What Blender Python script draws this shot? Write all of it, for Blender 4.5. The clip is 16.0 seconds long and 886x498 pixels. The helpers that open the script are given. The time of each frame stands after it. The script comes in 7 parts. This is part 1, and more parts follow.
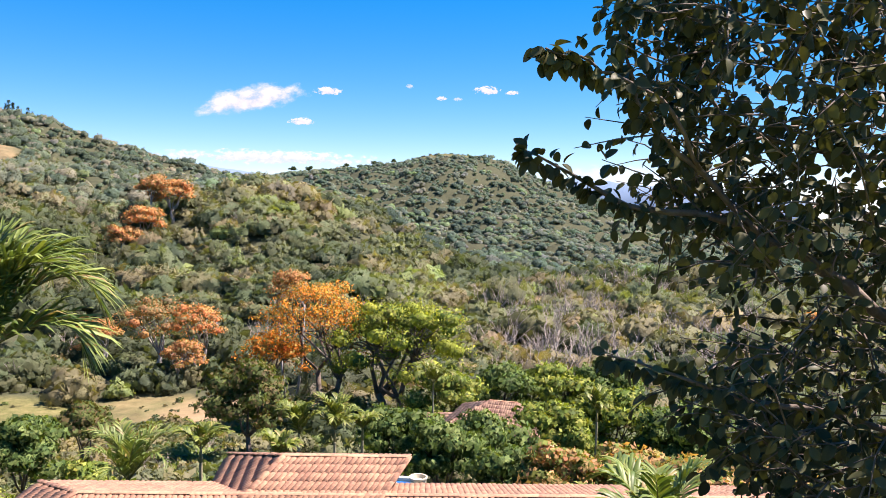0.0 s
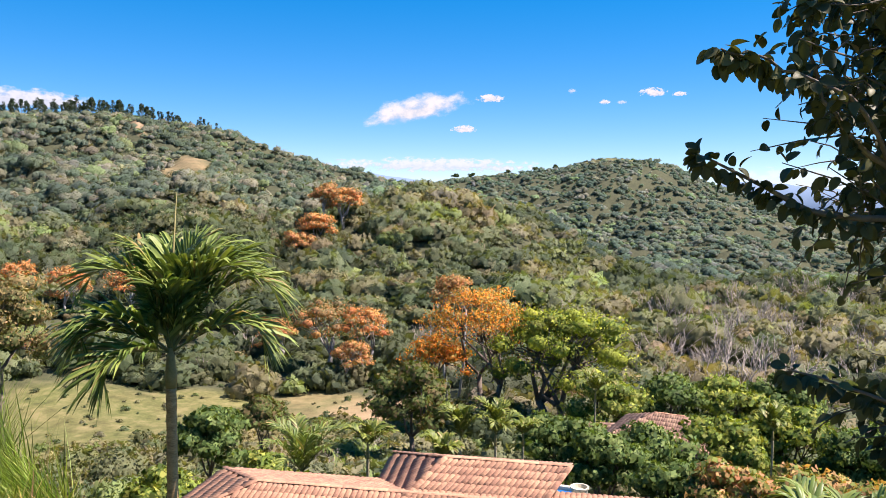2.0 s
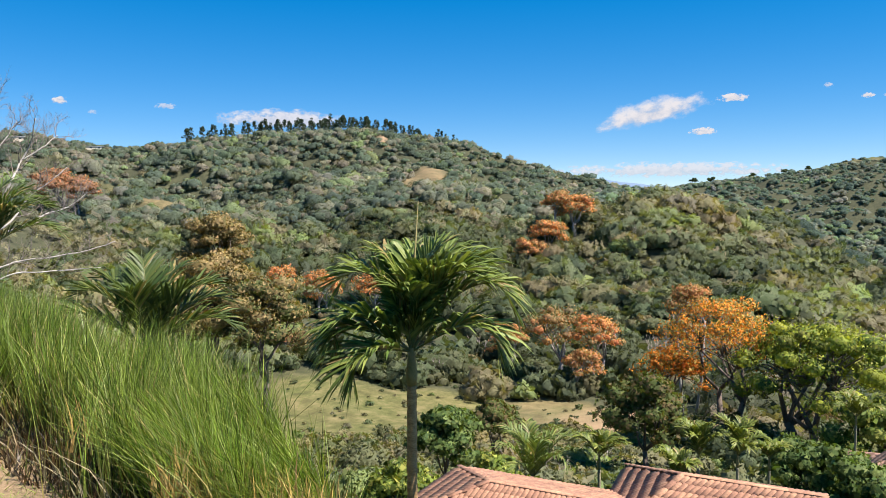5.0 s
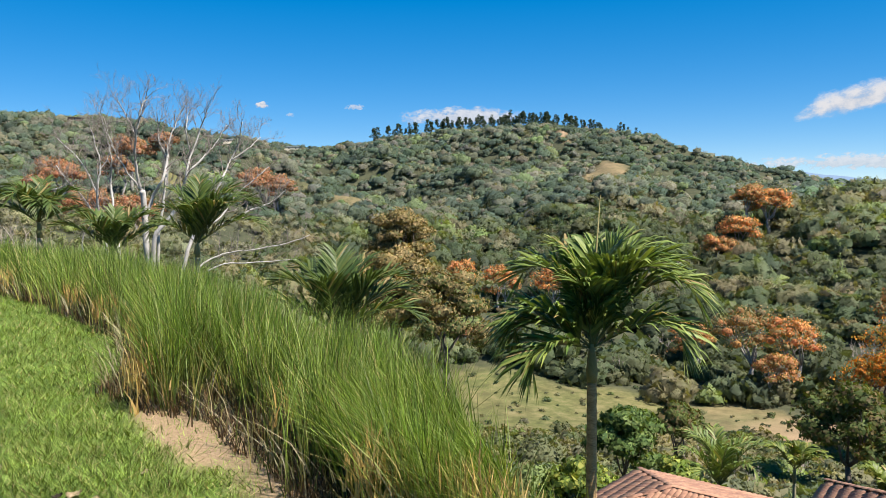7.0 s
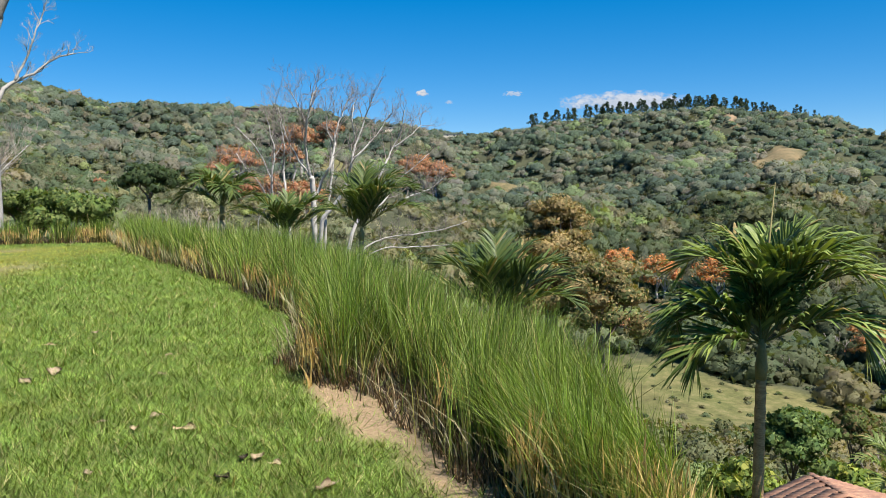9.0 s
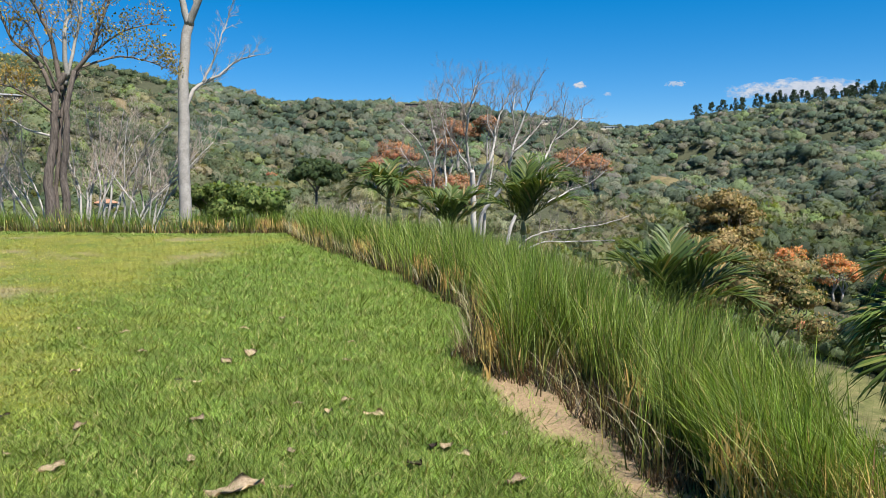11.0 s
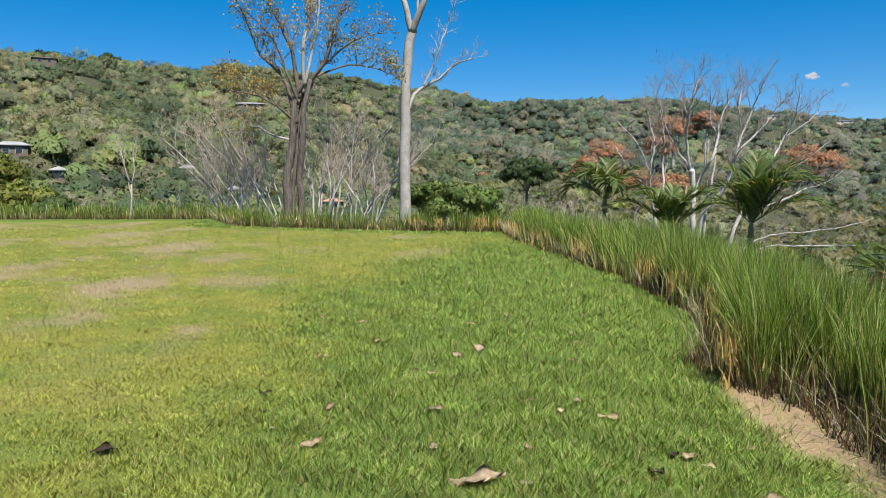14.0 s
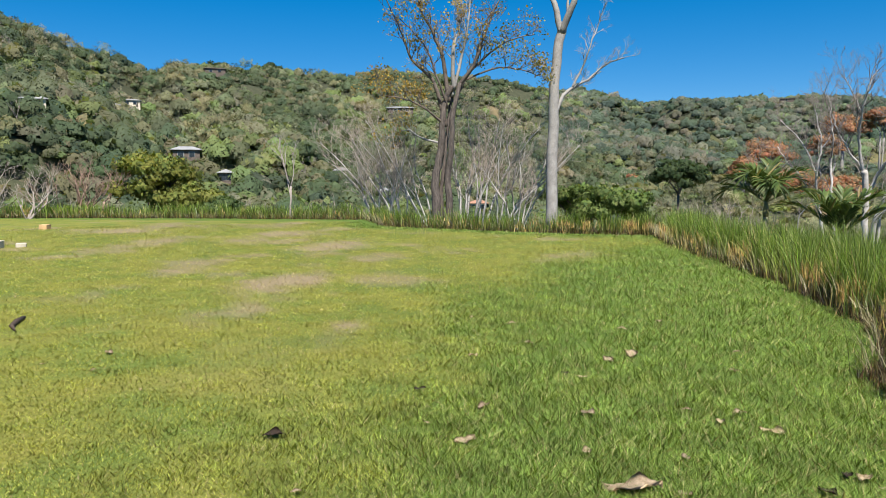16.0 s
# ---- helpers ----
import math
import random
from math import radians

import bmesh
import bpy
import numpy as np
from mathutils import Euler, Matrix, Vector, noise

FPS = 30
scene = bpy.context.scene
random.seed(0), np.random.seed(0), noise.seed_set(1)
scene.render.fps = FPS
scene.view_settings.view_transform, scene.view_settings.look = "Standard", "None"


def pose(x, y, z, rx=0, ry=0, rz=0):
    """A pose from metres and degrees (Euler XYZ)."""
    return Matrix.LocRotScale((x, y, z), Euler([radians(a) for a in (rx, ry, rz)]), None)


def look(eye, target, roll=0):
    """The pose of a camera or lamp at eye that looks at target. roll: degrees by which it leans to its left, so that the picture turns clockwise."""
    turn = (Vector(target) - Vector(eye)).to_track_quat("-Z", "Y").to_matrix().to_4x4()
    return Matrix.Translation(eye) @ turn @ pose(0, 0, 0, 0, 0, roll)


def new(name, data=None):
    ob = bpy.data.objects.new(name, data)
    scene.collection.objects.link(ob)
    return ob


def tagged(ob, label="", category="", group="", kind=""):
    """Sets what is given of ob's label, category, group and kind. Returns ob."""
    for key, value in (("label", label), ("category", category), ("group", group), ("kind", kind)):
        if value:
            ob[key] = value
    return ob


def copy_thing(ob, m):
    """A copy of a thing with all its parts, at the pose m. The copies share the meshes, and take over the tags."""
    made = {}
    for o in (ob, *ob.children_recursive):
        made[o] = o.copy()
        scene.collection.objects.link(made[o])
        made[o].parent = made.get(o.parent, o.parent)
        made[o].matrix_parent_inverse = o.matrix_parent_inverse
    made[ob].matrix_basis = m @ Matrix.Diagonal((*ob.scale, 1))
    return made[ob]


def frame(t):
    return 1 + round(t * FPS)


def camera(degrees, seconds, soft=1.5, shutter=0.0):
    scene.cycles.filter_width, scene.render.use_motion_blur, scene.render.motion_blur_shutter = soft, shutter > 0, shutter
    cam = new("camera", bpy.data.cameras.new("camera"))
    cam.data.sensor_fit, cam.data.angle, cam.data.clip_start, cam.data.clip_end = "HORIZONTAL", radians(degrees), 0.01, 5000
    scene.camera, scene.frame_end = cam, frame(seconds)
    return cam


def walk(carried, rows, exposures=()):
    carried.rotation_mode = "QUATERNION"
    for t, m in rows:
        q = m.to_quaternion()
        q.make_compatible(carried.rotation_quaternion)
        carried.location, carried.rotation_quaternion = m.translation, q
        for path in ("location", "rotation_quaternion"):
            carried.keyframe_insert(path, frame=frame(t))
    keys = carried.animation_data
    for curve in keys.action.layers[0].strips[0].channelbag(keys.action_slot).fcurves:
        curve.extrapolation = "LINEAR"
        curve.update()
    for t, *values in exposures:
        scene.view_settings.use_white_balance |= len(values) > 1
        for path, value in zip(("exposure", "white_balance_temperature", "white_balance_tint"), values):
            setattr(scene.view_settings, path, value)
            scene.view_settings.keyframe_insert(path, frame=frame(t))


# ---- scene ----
# camera: seconds, x, y, z, heading, pitch, roll
ROWS = [
    (0.0, 0.069, 0.234, 1.616, 9.10, -4.04, 0.97),
    (0.5, 0.066, 0.224, 1.618, 11.48, -3.99, 0.85),
    (1.0, 0.058, 0.222, 1.615, 15.12, -3.94, 0.67),
    (1.5, 0.055, 0.214, 1.616, 18.50, -3.84, 0.57),
    (2.0, 0.058, 0.200, 1.620, 20.87, -3.75, 0.46),
    (2.5, 0.056, 0.194, 1.620, 22.93, -3.63, 0.41),
    (3.0, 0.052, 0.189, 1.619, 26.34, -3.59, 0.23),
    (3.5, 0.047, 0.182, 1.622, 30.34, -3.47, 0.06),
    (3.7, 0.046, 0.180, 1.620, 31.20, -3.44, 0.02),
    (5.8, 0.045, 0.179, 1.598, 43.08, -3.23, -0.34),
    (6.0, 0.035, 0.172, 1.595, 44.54, -3.24, -0.37),
    (6.5, 0.040, 0.160, 1.595, 47.85, -3.33, -0.38),
    (7.0, 0.042, 0.149, 1.593, 50.74, -3.51, -0.44),
    (7.5, 0.052, 0.135, 1.588, 53.20, -3.72, -0.34),
    (8.0, 0.051, 0.125, 1.587, 55.93, -3.98, -0.32),
    (8.5, 0.052, 0.111, 1.585, 58.39, -4.24, -0.17),
    (9.0, 0.050, 0.082, 1.590, 62.10, -4.42, -0.19),
    (9.2, 0.057, 0.076, 1.592, 63.68, -4.47, -0.30),
    (11.3, -0.073, -0.142, 1.596, 74.38, -4.88, 0.05),
    (11.5, -0.082, -0.161, 1.596, 75.06, -4.89, 0.14),
    (12.0, -0.100, -0.208, 1.590, 77.33, -4.87, 0.18),
    (12.5, -0.107, -0.253, 1.588, 79.51, -4.86, 0.21),
    (13.0, -0.116, -0.274, 1.587, 83.03, -4.83, -0.09),
    (13.5, -0.111, -0.287, 1.589, 86.28, -4.82, -0.18),
    (14.0, -0.095, -0.301, 1.591, 88.51, -4.83, -0.17),
    (14.5, -0.081, -0.330, 1.593, 91.32, -4.81, -0.03),
    (15.0, -0.066, -0.345, 1.595, 94.13, -4.77, 0.05),
    (15.5, -0.059, -0.359, 1.595, 96.82, -4.73, -0.07),
    (16.0, -0.042, -0.365, 1.593, 99.08, -4.66, -0.13),
]
cam = camera(58.98, 16.0, 0.8)
walk(cam, [(t, pose(x, y, z, 90 + pitch, 0, yaw) @ pose(0, 0, 0, 0, 0, roll)) for t, x, y, z, yaw, pitch, roll in ROWS],
     ((0, 1.60, 6650, 26), (3.5, 1.31, 6550, 20), (7, 1.11, 6350, 13), (9, 1.05, 6250, 12), (12.5, 0.95, 6200, 12), (16, 0.88, 6200, 12)))

# ---- light ----
SUN_AZ, SUN_EL = -70.0, 57.0      # heading to the sun (degrees left of +y) and its height
world = bpy.data.worlds.new("sky")
scene.world = world
world.use_nodes = True
wn, wl = world.node_tree.nodes, world.node_tree.links
wn.clear()
sky = wn.new("ShaderNodeTexSky")
sky.sky_type, sky.sun_disc = "NISHITA", False
sky.sun_elevation, sky.sun_rotation = radians(SUN_EL), radians(-SUN_AZ)
sky.altitude, sky.air_density, sky.dust_density, sky.ozone_density = 900.0, 0.65, 0.02, 2.2
back = wn.new("ShaderNodeBackground")
back.inputs[1].default_value = 0.130
wout = wn.new("ShaderNodeOutputWorld")
bend = wn.new("ShaderNodeGamma")
bend.inputs[1].default_value = 0.62
deep_blue = wn.new("ShaderNodeHueSaturation")
deep_blue.inputs["Saturation"].default_value = 1.95
wl.new(sky.outputs[0], bend.inputs[0])
wl.new(bend.outputs[0], deep_blue.inputs["Color"])
wl.new(deep_blue.outputs[0], back.inputs[0])
wl.new(back.outputs[0], wout.inputs[0])
sun = new("sun", bpy.data.lights.new("sun", "SUN"))
sun.data.energy, sun.data.angle, sun.data.color = 5.0, radians(0.55), (1.0, 0.93, 0.81)
_h = radians(SUN_AZ)
_to = Vector((-math.sin(_h) * math.cos(radians(SUN_EL)), math.cos(_h) * math.cos(radians(SUN_EL)), math.sin(radians(SUN_EL))))
sun.matrix_world = look((0, 0, 60), Vector((0, 0, 60)) - _to)

# ---- materials ----
def material(name):
    m = bpy.data.materials.new(name)
    m.use_nodes = True
    m.node_tree.nodes.clear()
    return m, m.node_tree.nodes, m.node_tree.links


def node(nodes, kind, **values):
    n = nodes.new(kind)
    for key, value in values.items():
        n.inputs[key.replace("_", " ")].default_value = value
    return n


def ramp(nodes, links, fac, stops):
    r = nodes.new("ShaderNodeValToRGB")
    while len(r.color_ramp.elements) < len(stops):
        r.color_ramp.elements.new(0.5)
    for e, (p, c) in zip(r.color_ramp.elements, stops):
        e.position, e.color = p, (*c, 1)
    links.new(fac, r.inputs[0])
    return r.outputs[0]


def mixed(nodes, links, a, b, fac, how="MIX"):
    m = nodes.new("ShaderNodeMix")
    m.data_type, m.blend_type = "RGBA", how
    for sock, v in ((m.inputs[0], fac), (m.inputs[6], a), (m.inputs[7], b)):
        if isinstance(v, (int, float)):
            sock.default_value = v
        elif isinstance(v, tuple):
            sock.default_value = (*v, 1)
        else:
            links.new(v, sock)
    return m.outputs[2]


def noise_of(nodes, links, vec, scale, detail=4.0, rough=0.6):
    n = node(nodes, "ShaderNodeTexNoise", Scale=scale, Detail=detail, Roughness=rough)
    links.new(vec, n.inputs["Vector"])
    return n.outputs[0]


def surface(name, low, high, scale, rough=0.8, bump=0.3, fine=8.0, object_space=False, island=0.0, piece=0.0, spec=0.3, metal=0.0, stretch=(1, 1, 1)):
    """Two colours mottled at two scales, with fine relief; island or piece varies single leaves or tiles."""
    m, n, l = material(name)
    src = n.new("ShaderNodeTexCoord").outputs["Object"] if object_space else n.new("ShaderNodeNewGeometry").outputs["Position"]
    mp = node(n, "ShaderNodeMapping", Scale=stretch)
    l.new(src, mp.inputs[0])
    vec = mp.outputs[0]
    big, small = noise_of(n, l, vec, scale), noise_of(n, l, vec, scale * fine, 6.0, 0.7)
    mx = node(n, "ShaderNodeMath"); mx.operation = "MULTIPLY_ADD"; mx.inputs[1].default_value = 0.55
    l.new(small, mx.inputs[0])
    half = node(n, "ShaderNodeMath"); half.operation = "MULTIPLY"; half.inputs[1].default_value = 0.45
    l.new(big, half.inputs[0]); l.new(half.outputs[0], mx.inputs[2])
    col = ramp(n, l, mx.outputs[0], [(0.33, low), (0.67, high)])
    if island or piece:
        rnd = n.new("ShaderNodeNewGeometry").outputs["Random Per Island"] if island else n.new("ShaderNodeObjectInfo").outputs["Random"]
        k = island or piece
        hsv = node(n, "ShaderNodeHueSaturation")
        val = node(n, "ShaderNodeMapRange"); val.inputs[3].default_value, val.inputs[4].default_value = 1 - k, 1 + k
        hue = node(n, "ShaderNodeMapRange"); hue.inputs[3].default_value, hue.inputs[4].default_value = 0.5 - 0.04 * k, 0.5 + 0.04 * k
        l.new(rnd, val.inputs[0]); l.new(val.outputs[0], hsv.inputs["Value"])
        l.new(rnd, hue.inputs[0]); l.new(hue.outputs[0], hsv.inputs["Hue"])
        l.new(col, hsv.inputs["Color"]); col = hsv.outputs[0]
    p = node(n, "ShaderNodeBsdfPrincipled", Roughness=rough, Metallic=metal)
    p.inputs["Specular IOR Level"].default_value = spec
    l.new(col, p.inputs["Base Color"])
    if bump:
        b = node(n, "ShaderNodeBump", Strength=bump, Distance=0.02)
        l.new(small, b.inputs["Height"]); l.new(b.outputs[0], p.inputs["Normal"])
    o = n.new("ShaderNodeOutputMaterial"); l.new(p.outputs[0], o.inputs[0])
    return m


def foliage(name, through_share=0.3, gloss=0.25, rough=0.5, vary=0.3, colors=None, scale=0.35, grain=0.0, holes=0.0, open_share=0.46):
    """Leaves: diffuse and light passing through; base colour from the crowns' own colour layer or two given colours."""
    m, n, l = material(name)
    geo = n.new("ShaderNodeNewGeometry")
    if colors:
        col = ramp(n, l, geo.outputs["Random Per Island"], [(0.0, colors[0]), (1.0, colors[1])])
    else:
        at = n.new("ShaderNodeAttribute"); at.attribute_name = "leaf_color"
        col = at.outputs["Color"]
    hsv = node(n, "ShaderNodeHueSaturation")
    val = node(n, "ShaderNodeMapRange"); val.inputs[3].default_value, val.inputs[4].default_value = 1 - vary, 1 + vary
    l.new(noise_of(n, l, geo.outputs["Position"], scale, 6.0, 0.75), val.inputs[0])
    val.inputs[1].default_value, val.inputs[2].default_value = 0.25, 0.75
    l.new(val.outputs[0], hsv.inputs["Value"]); l.new(col, hsv.inputs["Color"])
    hue = node(n, "ShaderNodeMapRange"); hue.inputs[3].default_value, hue.inputs[4].default_value = 0.485, 0.515
    l.new(geo.outputs["Random Per Island"], hue.inputs[0]); l.new(hue.outputs[0], hsv.inputs["Hue"])
    p = node(n, "ShaderNodeBsdfPrincipled", Roughness=rough)
    p.inputs["Specular IOR Level"].default_value = gloss
    l.new(hsv.outputs[0], p.inputs["Base Color"])
    if grain:
        bp = node(n, "ShaderNodeBump", Strength=0.9, Distance=0.5 / grain)
        l.new(noise_of(n, l, geo.outputs["Position"], grain, 4.0, 0.7), bp.inputs["Height"]); l.new(bp.outputs[0], p.inputs["Normal"])
    t = n.new("ShaderNodeBsdfTranslucent")
    l.new(mixed(n, l, hsv.outputs[0], (1.0, 1.0, 0.35), 1.0, "MULTIPLY"), t.inputs[0])
    mx = n.new("ShaderNodeMixShader"); mx.inputs[0].default_value = through_share
    l.new(p.outputs[0], mx.inputs[1]); l.new(t.outputs[0], mx.inputs[2])
    o = n.new("ShaderNodeOutputMaterial")
    if holes:                                   # gaps between the leaves of a clump
        gap = noise_of(n, l, geo.outputs["Position"], holes, 4.0, 0.65)
        cut = n.new("ShaderNodeMath"); cut.operation = "LESS_THAN"; cut.inputs[1].default_value = open_share
        l.new(gap, cut.inputs[0])
        clear, both = n.new("ShaderNodeBsdfTransparent"), n.new("ShaderNodeMixShader")
        l.new(cut.outputs[0], both.inputs[0]); l.new(mx.outputs[0], both.inputs[1]); l.new(clear.outputs[0], both.inputs[2])
        l.new(both.outputs[0], o.inputs[0])
    else:
        l.new(mx.outputs[0], o.inputs[0])
    return m


WOOD_LEAVES = foliage("woodland_leaves", 0.4, 0.12, 0.65, 0.35, scale=0.8, holes=4.6, open_share=0.47)
LEAVES = foliage("garden_leaves", 0.36, 0.14, 0.6, 0.3, scale=1.6, holes=7.0, open_share=0.45)
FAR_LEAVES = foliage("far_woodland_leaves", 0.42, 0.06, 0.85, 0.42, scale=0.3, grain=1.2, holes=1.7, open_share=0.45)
BARE_CROWN = foliage("leafless_crown_twigs", 0.2, 0.05, 0.9, 0.25, scale=0.6, holes=2.6, open_share=0.53)
BARK_GREY = surface("grey_bark", (0.20, 0.188, 0.17), (0.40, 0.375, 0.34), 3.0, 0.9, 0.5, 5.0)
BARK_PALE = surface("pale_bark", (0.28, 0.26, 0.23), (0.58, 0.545, 0.50), 2.0, 0.85, 0.3, 6.0)
BARK_DARK = surface("dark_bark", (0.06, 0.047, 0.038), (0.20, 0.16, 0.13), 3.0, 0.9, 0.6, 6.0)
BARK_FINE = surface("brown_twig_bark", (0.15, 0.125, 0.105), (0.29, 0.25, 0.215), 1.0, 0.9, 0.0)
BARK_TWIG = surface("twig_bark", (0.24, 0.20, 0.17), (0.42, 0.37, 0.32), 1.0, 0.9, 0.0)

# ---- mesh helpers ----
def mesh_of(name, verts, tris, mat, colors=None, smooth=False, normals=None):
    me = bpy.data.meshes.new(name)
    verts, tris = np.asarray(verts, dtype=np.float32), np.asarray(tris, dtype=np.int32)
    k = tris.shape[1]
    me.vertices.add(len(verts)); me.vertices.foreach_set("co", verts.ravel())
    me.loops.add(tris.size); me.loops.foreach_set("vertex_index", tris.ravel())
    me.polygons.add(len(tris)); me.polygons.foreach_set("loop_start", np.arange(0, tris.size, k, dtype=np.int32))
    if smooth:
        me.polygons.foreach_set("use_smooth", np.ones(len(tris), dtype=bool))
    if colors is not None:
        a = me.attributes.new("leaf_color", "FLOAT_COLOR", "POINT")
        a.data.foreach_set("color", np.hstack([colors, np.ones((len(verts), 1))]).astype(np.float32).ravel())
    me.update(calc_edges=True)
    if mat:
        me.materials.append(mat)
    if normals is not None:
        me.polygons.foreach_set("use_smooth", np.ones(len(tris), dtype=bool))
        me.normals_split_custom_set_from_vertices(np.asarray(normals, dtype=np.float32))
    return me


def part(name, data, material, parent, label=""):
    """A bmesh, or a ready mesh, as ONE mesh object under a thing or a part."""
    if isinstance(data, bmesh.types.BMesh):
        me = bpy.data.meshes.new(name)
        data.to_mesh(me); data.free()
    else:
        me = data
    if material and not me.materials:
        me.materials.append(material)
    ob = new(name, me)
    ob.parent = parent
    return tagged(ob, label)


def thing(name, place, label, category, group="", kind="", turn=0.0):
    ob = new(name)
    ob.empty_display_size = 0.2
    ob.matrix_basis = pose(*place, 0, 0, turn)
    return tagged(ob, label, category, group, kind)


class Build:
    """Gathers pieces of geometry into one mesh."""
    def __init__(self):
        self.v, self.f, self.c, self.n, self.o = [], [], [], 0, []

    def add(self, v, f, color=None, out=None):
        """out: directions in which leaves face the light, as a crown's surface does."""
        if out is not None:
            self.o.append(np.asarray(out, float))
        self.v.append(np.asarray(v, float)); self.f.append(np.asarray(f) + self.n); self.n += len(v)
        if color is not None:
            self.c.append(np.broadcast_to(np.asarray(color, float), (len(v), 3)))

    def mesh(self, name, mat, smooth=False):
        c = np.vstack(self.c) if self.c else None
        return mesh_of(name, np.vstack(self.v), np.vstack(self.f), mat, c, smooth, np.vstack(self.o) if self.o else None)


def tube(points, radii, sides=6, caps=True):
    """A tapered tube along points, as vertices and triangles."""
    pts, rad = np.asarray(points, float), np.asarray(radii, float)
    d = np.gradient(pts, axis=0)
    d /= np.linalg.norm(d, axis=1)[:, None] + 1e-9
    ref = np.array([0.31, 0.12, 0.94]) if abs(d[0, 2]) < 0.8 else np.array([1.0, 0.1, 0.0])
    a = np.cross(d, ref); a /= np.linalg.norm(a, axis=1)[:, None] + 1e-9
    b = np.cross(d, a)
    t = np.linspace(0, 2 * np.pi, sides, endpoint=False)
    ring = pts[:, None, :] + rad[:, None, None] * (np.cos(t)[None, :, None] * a[:, None, :] + np.sin(t)[None, :, None] * b[:, None, :])
    k, f = len(pts), []
    for i in range(k - 1):
        for j in range(sides):
            p, q = i * sides + j, i * sides + (j + 1) % sides
            f += [(p, q, q + sides), (p, q + sides, p + sides)]
    v = np.vstack([ring.reshape(-1, 3), pts[:1], pts[-1:]])
    m = k * sides
    if not caps:
        return v[:m], np.array(f)
    for j in range(sides):
        f += [(m, (j + 1) % sides, j), (m + 1, m - sides + j, m - sides + (j + 1) % sides)]
    return v, np.array(f)


def curve_at(x, xs, ys):
    """Smooth curve through knots with no overshoot."""
    xs, ys = np.asarray(xs, float), np.asarray(ys, float)
    h, s = np.diff(xs), np.diff(ys) / np.diff(xs)
    t = np.zeros(len(xs))
    same = s[:-1] * s[1:] > 0
    t[1:-1][same] = 2 * s[:-1][same] * s[1:][same] / (s[:-1] + s[1:])[same]
    x = np.clip(x, xs[0], xs[-1])
    i = np.clip(np.searchsorted(xs, x) - 1, 0, len(xs) - 2)
    u = (x - xs[i]) / h[i]
    return ((1 + 2 * u) * (1 - u) ** 2 * ys[i] + u * (1 - u) ** 2 * h[i] * t[i]
            + u * u * (3 - 2 * u) * ys[i + 1] + u * u * (u - 1) * h[i] * t[i + 1])


def table(az, text):
    """Values round the compass from 'heading:value' pairs."""
    k = [tuple(map(float, w.split(":"))) for w in text.split()]
    xs, ys = [a for a, b in k], [b for a, b in k]
    return curve_at(az, [xs[-1] - 360] + xs + [xs[0] + 360], [ys[-1]] + ys + [ys[0]])


# ---- the ground: one sheet from the lawn to the horizon ----
LAWN = [(60, 2.3), (-1.0, 2.5), (-2.0, 3.2), (-7.5, 3.3), (-9.5, 3.8), (-14, 3.85), (-18, 3.5), (-25.8, 3.3), (-26.6, -1), (-30.2, -7.3), (-36.2, -9.5), (-36.8, -60), (60, -60)]


def outside(x, y, poly):
    """Signed distance to a polygon, positive outside."""
    best, inside = np.full(np.shape(x), 1e9), np.zeros(np.shape(x), bool)
    for (ax, ay), (bx, by) in zip(poly, poly[1:] + poly[:1]):
        ex, ey = bx - ax, by - ay
        u = np.clip(((x - ax) * ex + (y - ay) * ey) / (ex * ex + ey * ey), 0, 1)
        best = np.minimum(best, np.hypot(x - ax - u * ex, y - ay - u * ey))
        cross = ((ay > y) != (by > y)) & (x < ex * (y - ay) / (ey if ey else 1e-9) + ax)
        inside ^= cross
    return np.where(inside, -best, best)


def waves(x, y, size, seed, octaves=4):
    """Cheap smooth noise from turned sines."""
    rng, out, amp = np.random.RandomState(seed), 0.0, 1.0
    for k in range(octaves):
        for _ in range(3):
            a, p = rng.uniform(0, 6.28), rng.uniform(0, 6.28)
            out = out + amp * np.sin((np.cos(a) * x + np.sin(a) * y) * 6.283 / size * rng.uniform(0.7, 1.4) + p)
        size, amp = size * 0.5, amp * 0.55
    return out / 3.5


def el_z(r, el):
    return 1.6 + r * np.tan(np.radians(el))


AZ = np.concatenate([np.arange(-45, 145, 0.6), np.arange(145, 315, 2.0)])
RR = np.concatenate([np.linspace(0.5, 45, 100), np.geomspace(46, 4800, 150)])
ridge_el = table(AZ, "-60:0.3 -20:-1.4 -8:-1.2 -3:-0.5 0.3:0.4 3.2:1.5 6:2.6 9:2.85 12.7:2.0 14.7:1.75 20:1.2 22.7:0.75 24.6:1.0 28.3:1.75 32:2.7 "
                     "36:3.9 39.5:4.6 44.6:5.0 49.5:4.7 54.4:4.2 56.5:3.7 59.5:3.45 63:3.8 67.5:4.4 74.3:5.25 80:5.2 84.5:5.2 88.3:5.65 91.3:5.8 94.3:6.75 98.4:7.15 "
                     "102.9:7.7 106.5:7.1 112.4:7.5 117.3:7.5 119.1:6.3 121.6:7.5 124.9:8.7 128:9.8 140:12 170:8 250:3")
ridge_r = table(AZ, "-60:1500 0:1400 19:1350 24:1100 30:900 45:800 60:800 68:740 90:600 110:480 117.5:480 119:470 124:360 130:330 200:600 260:1200")
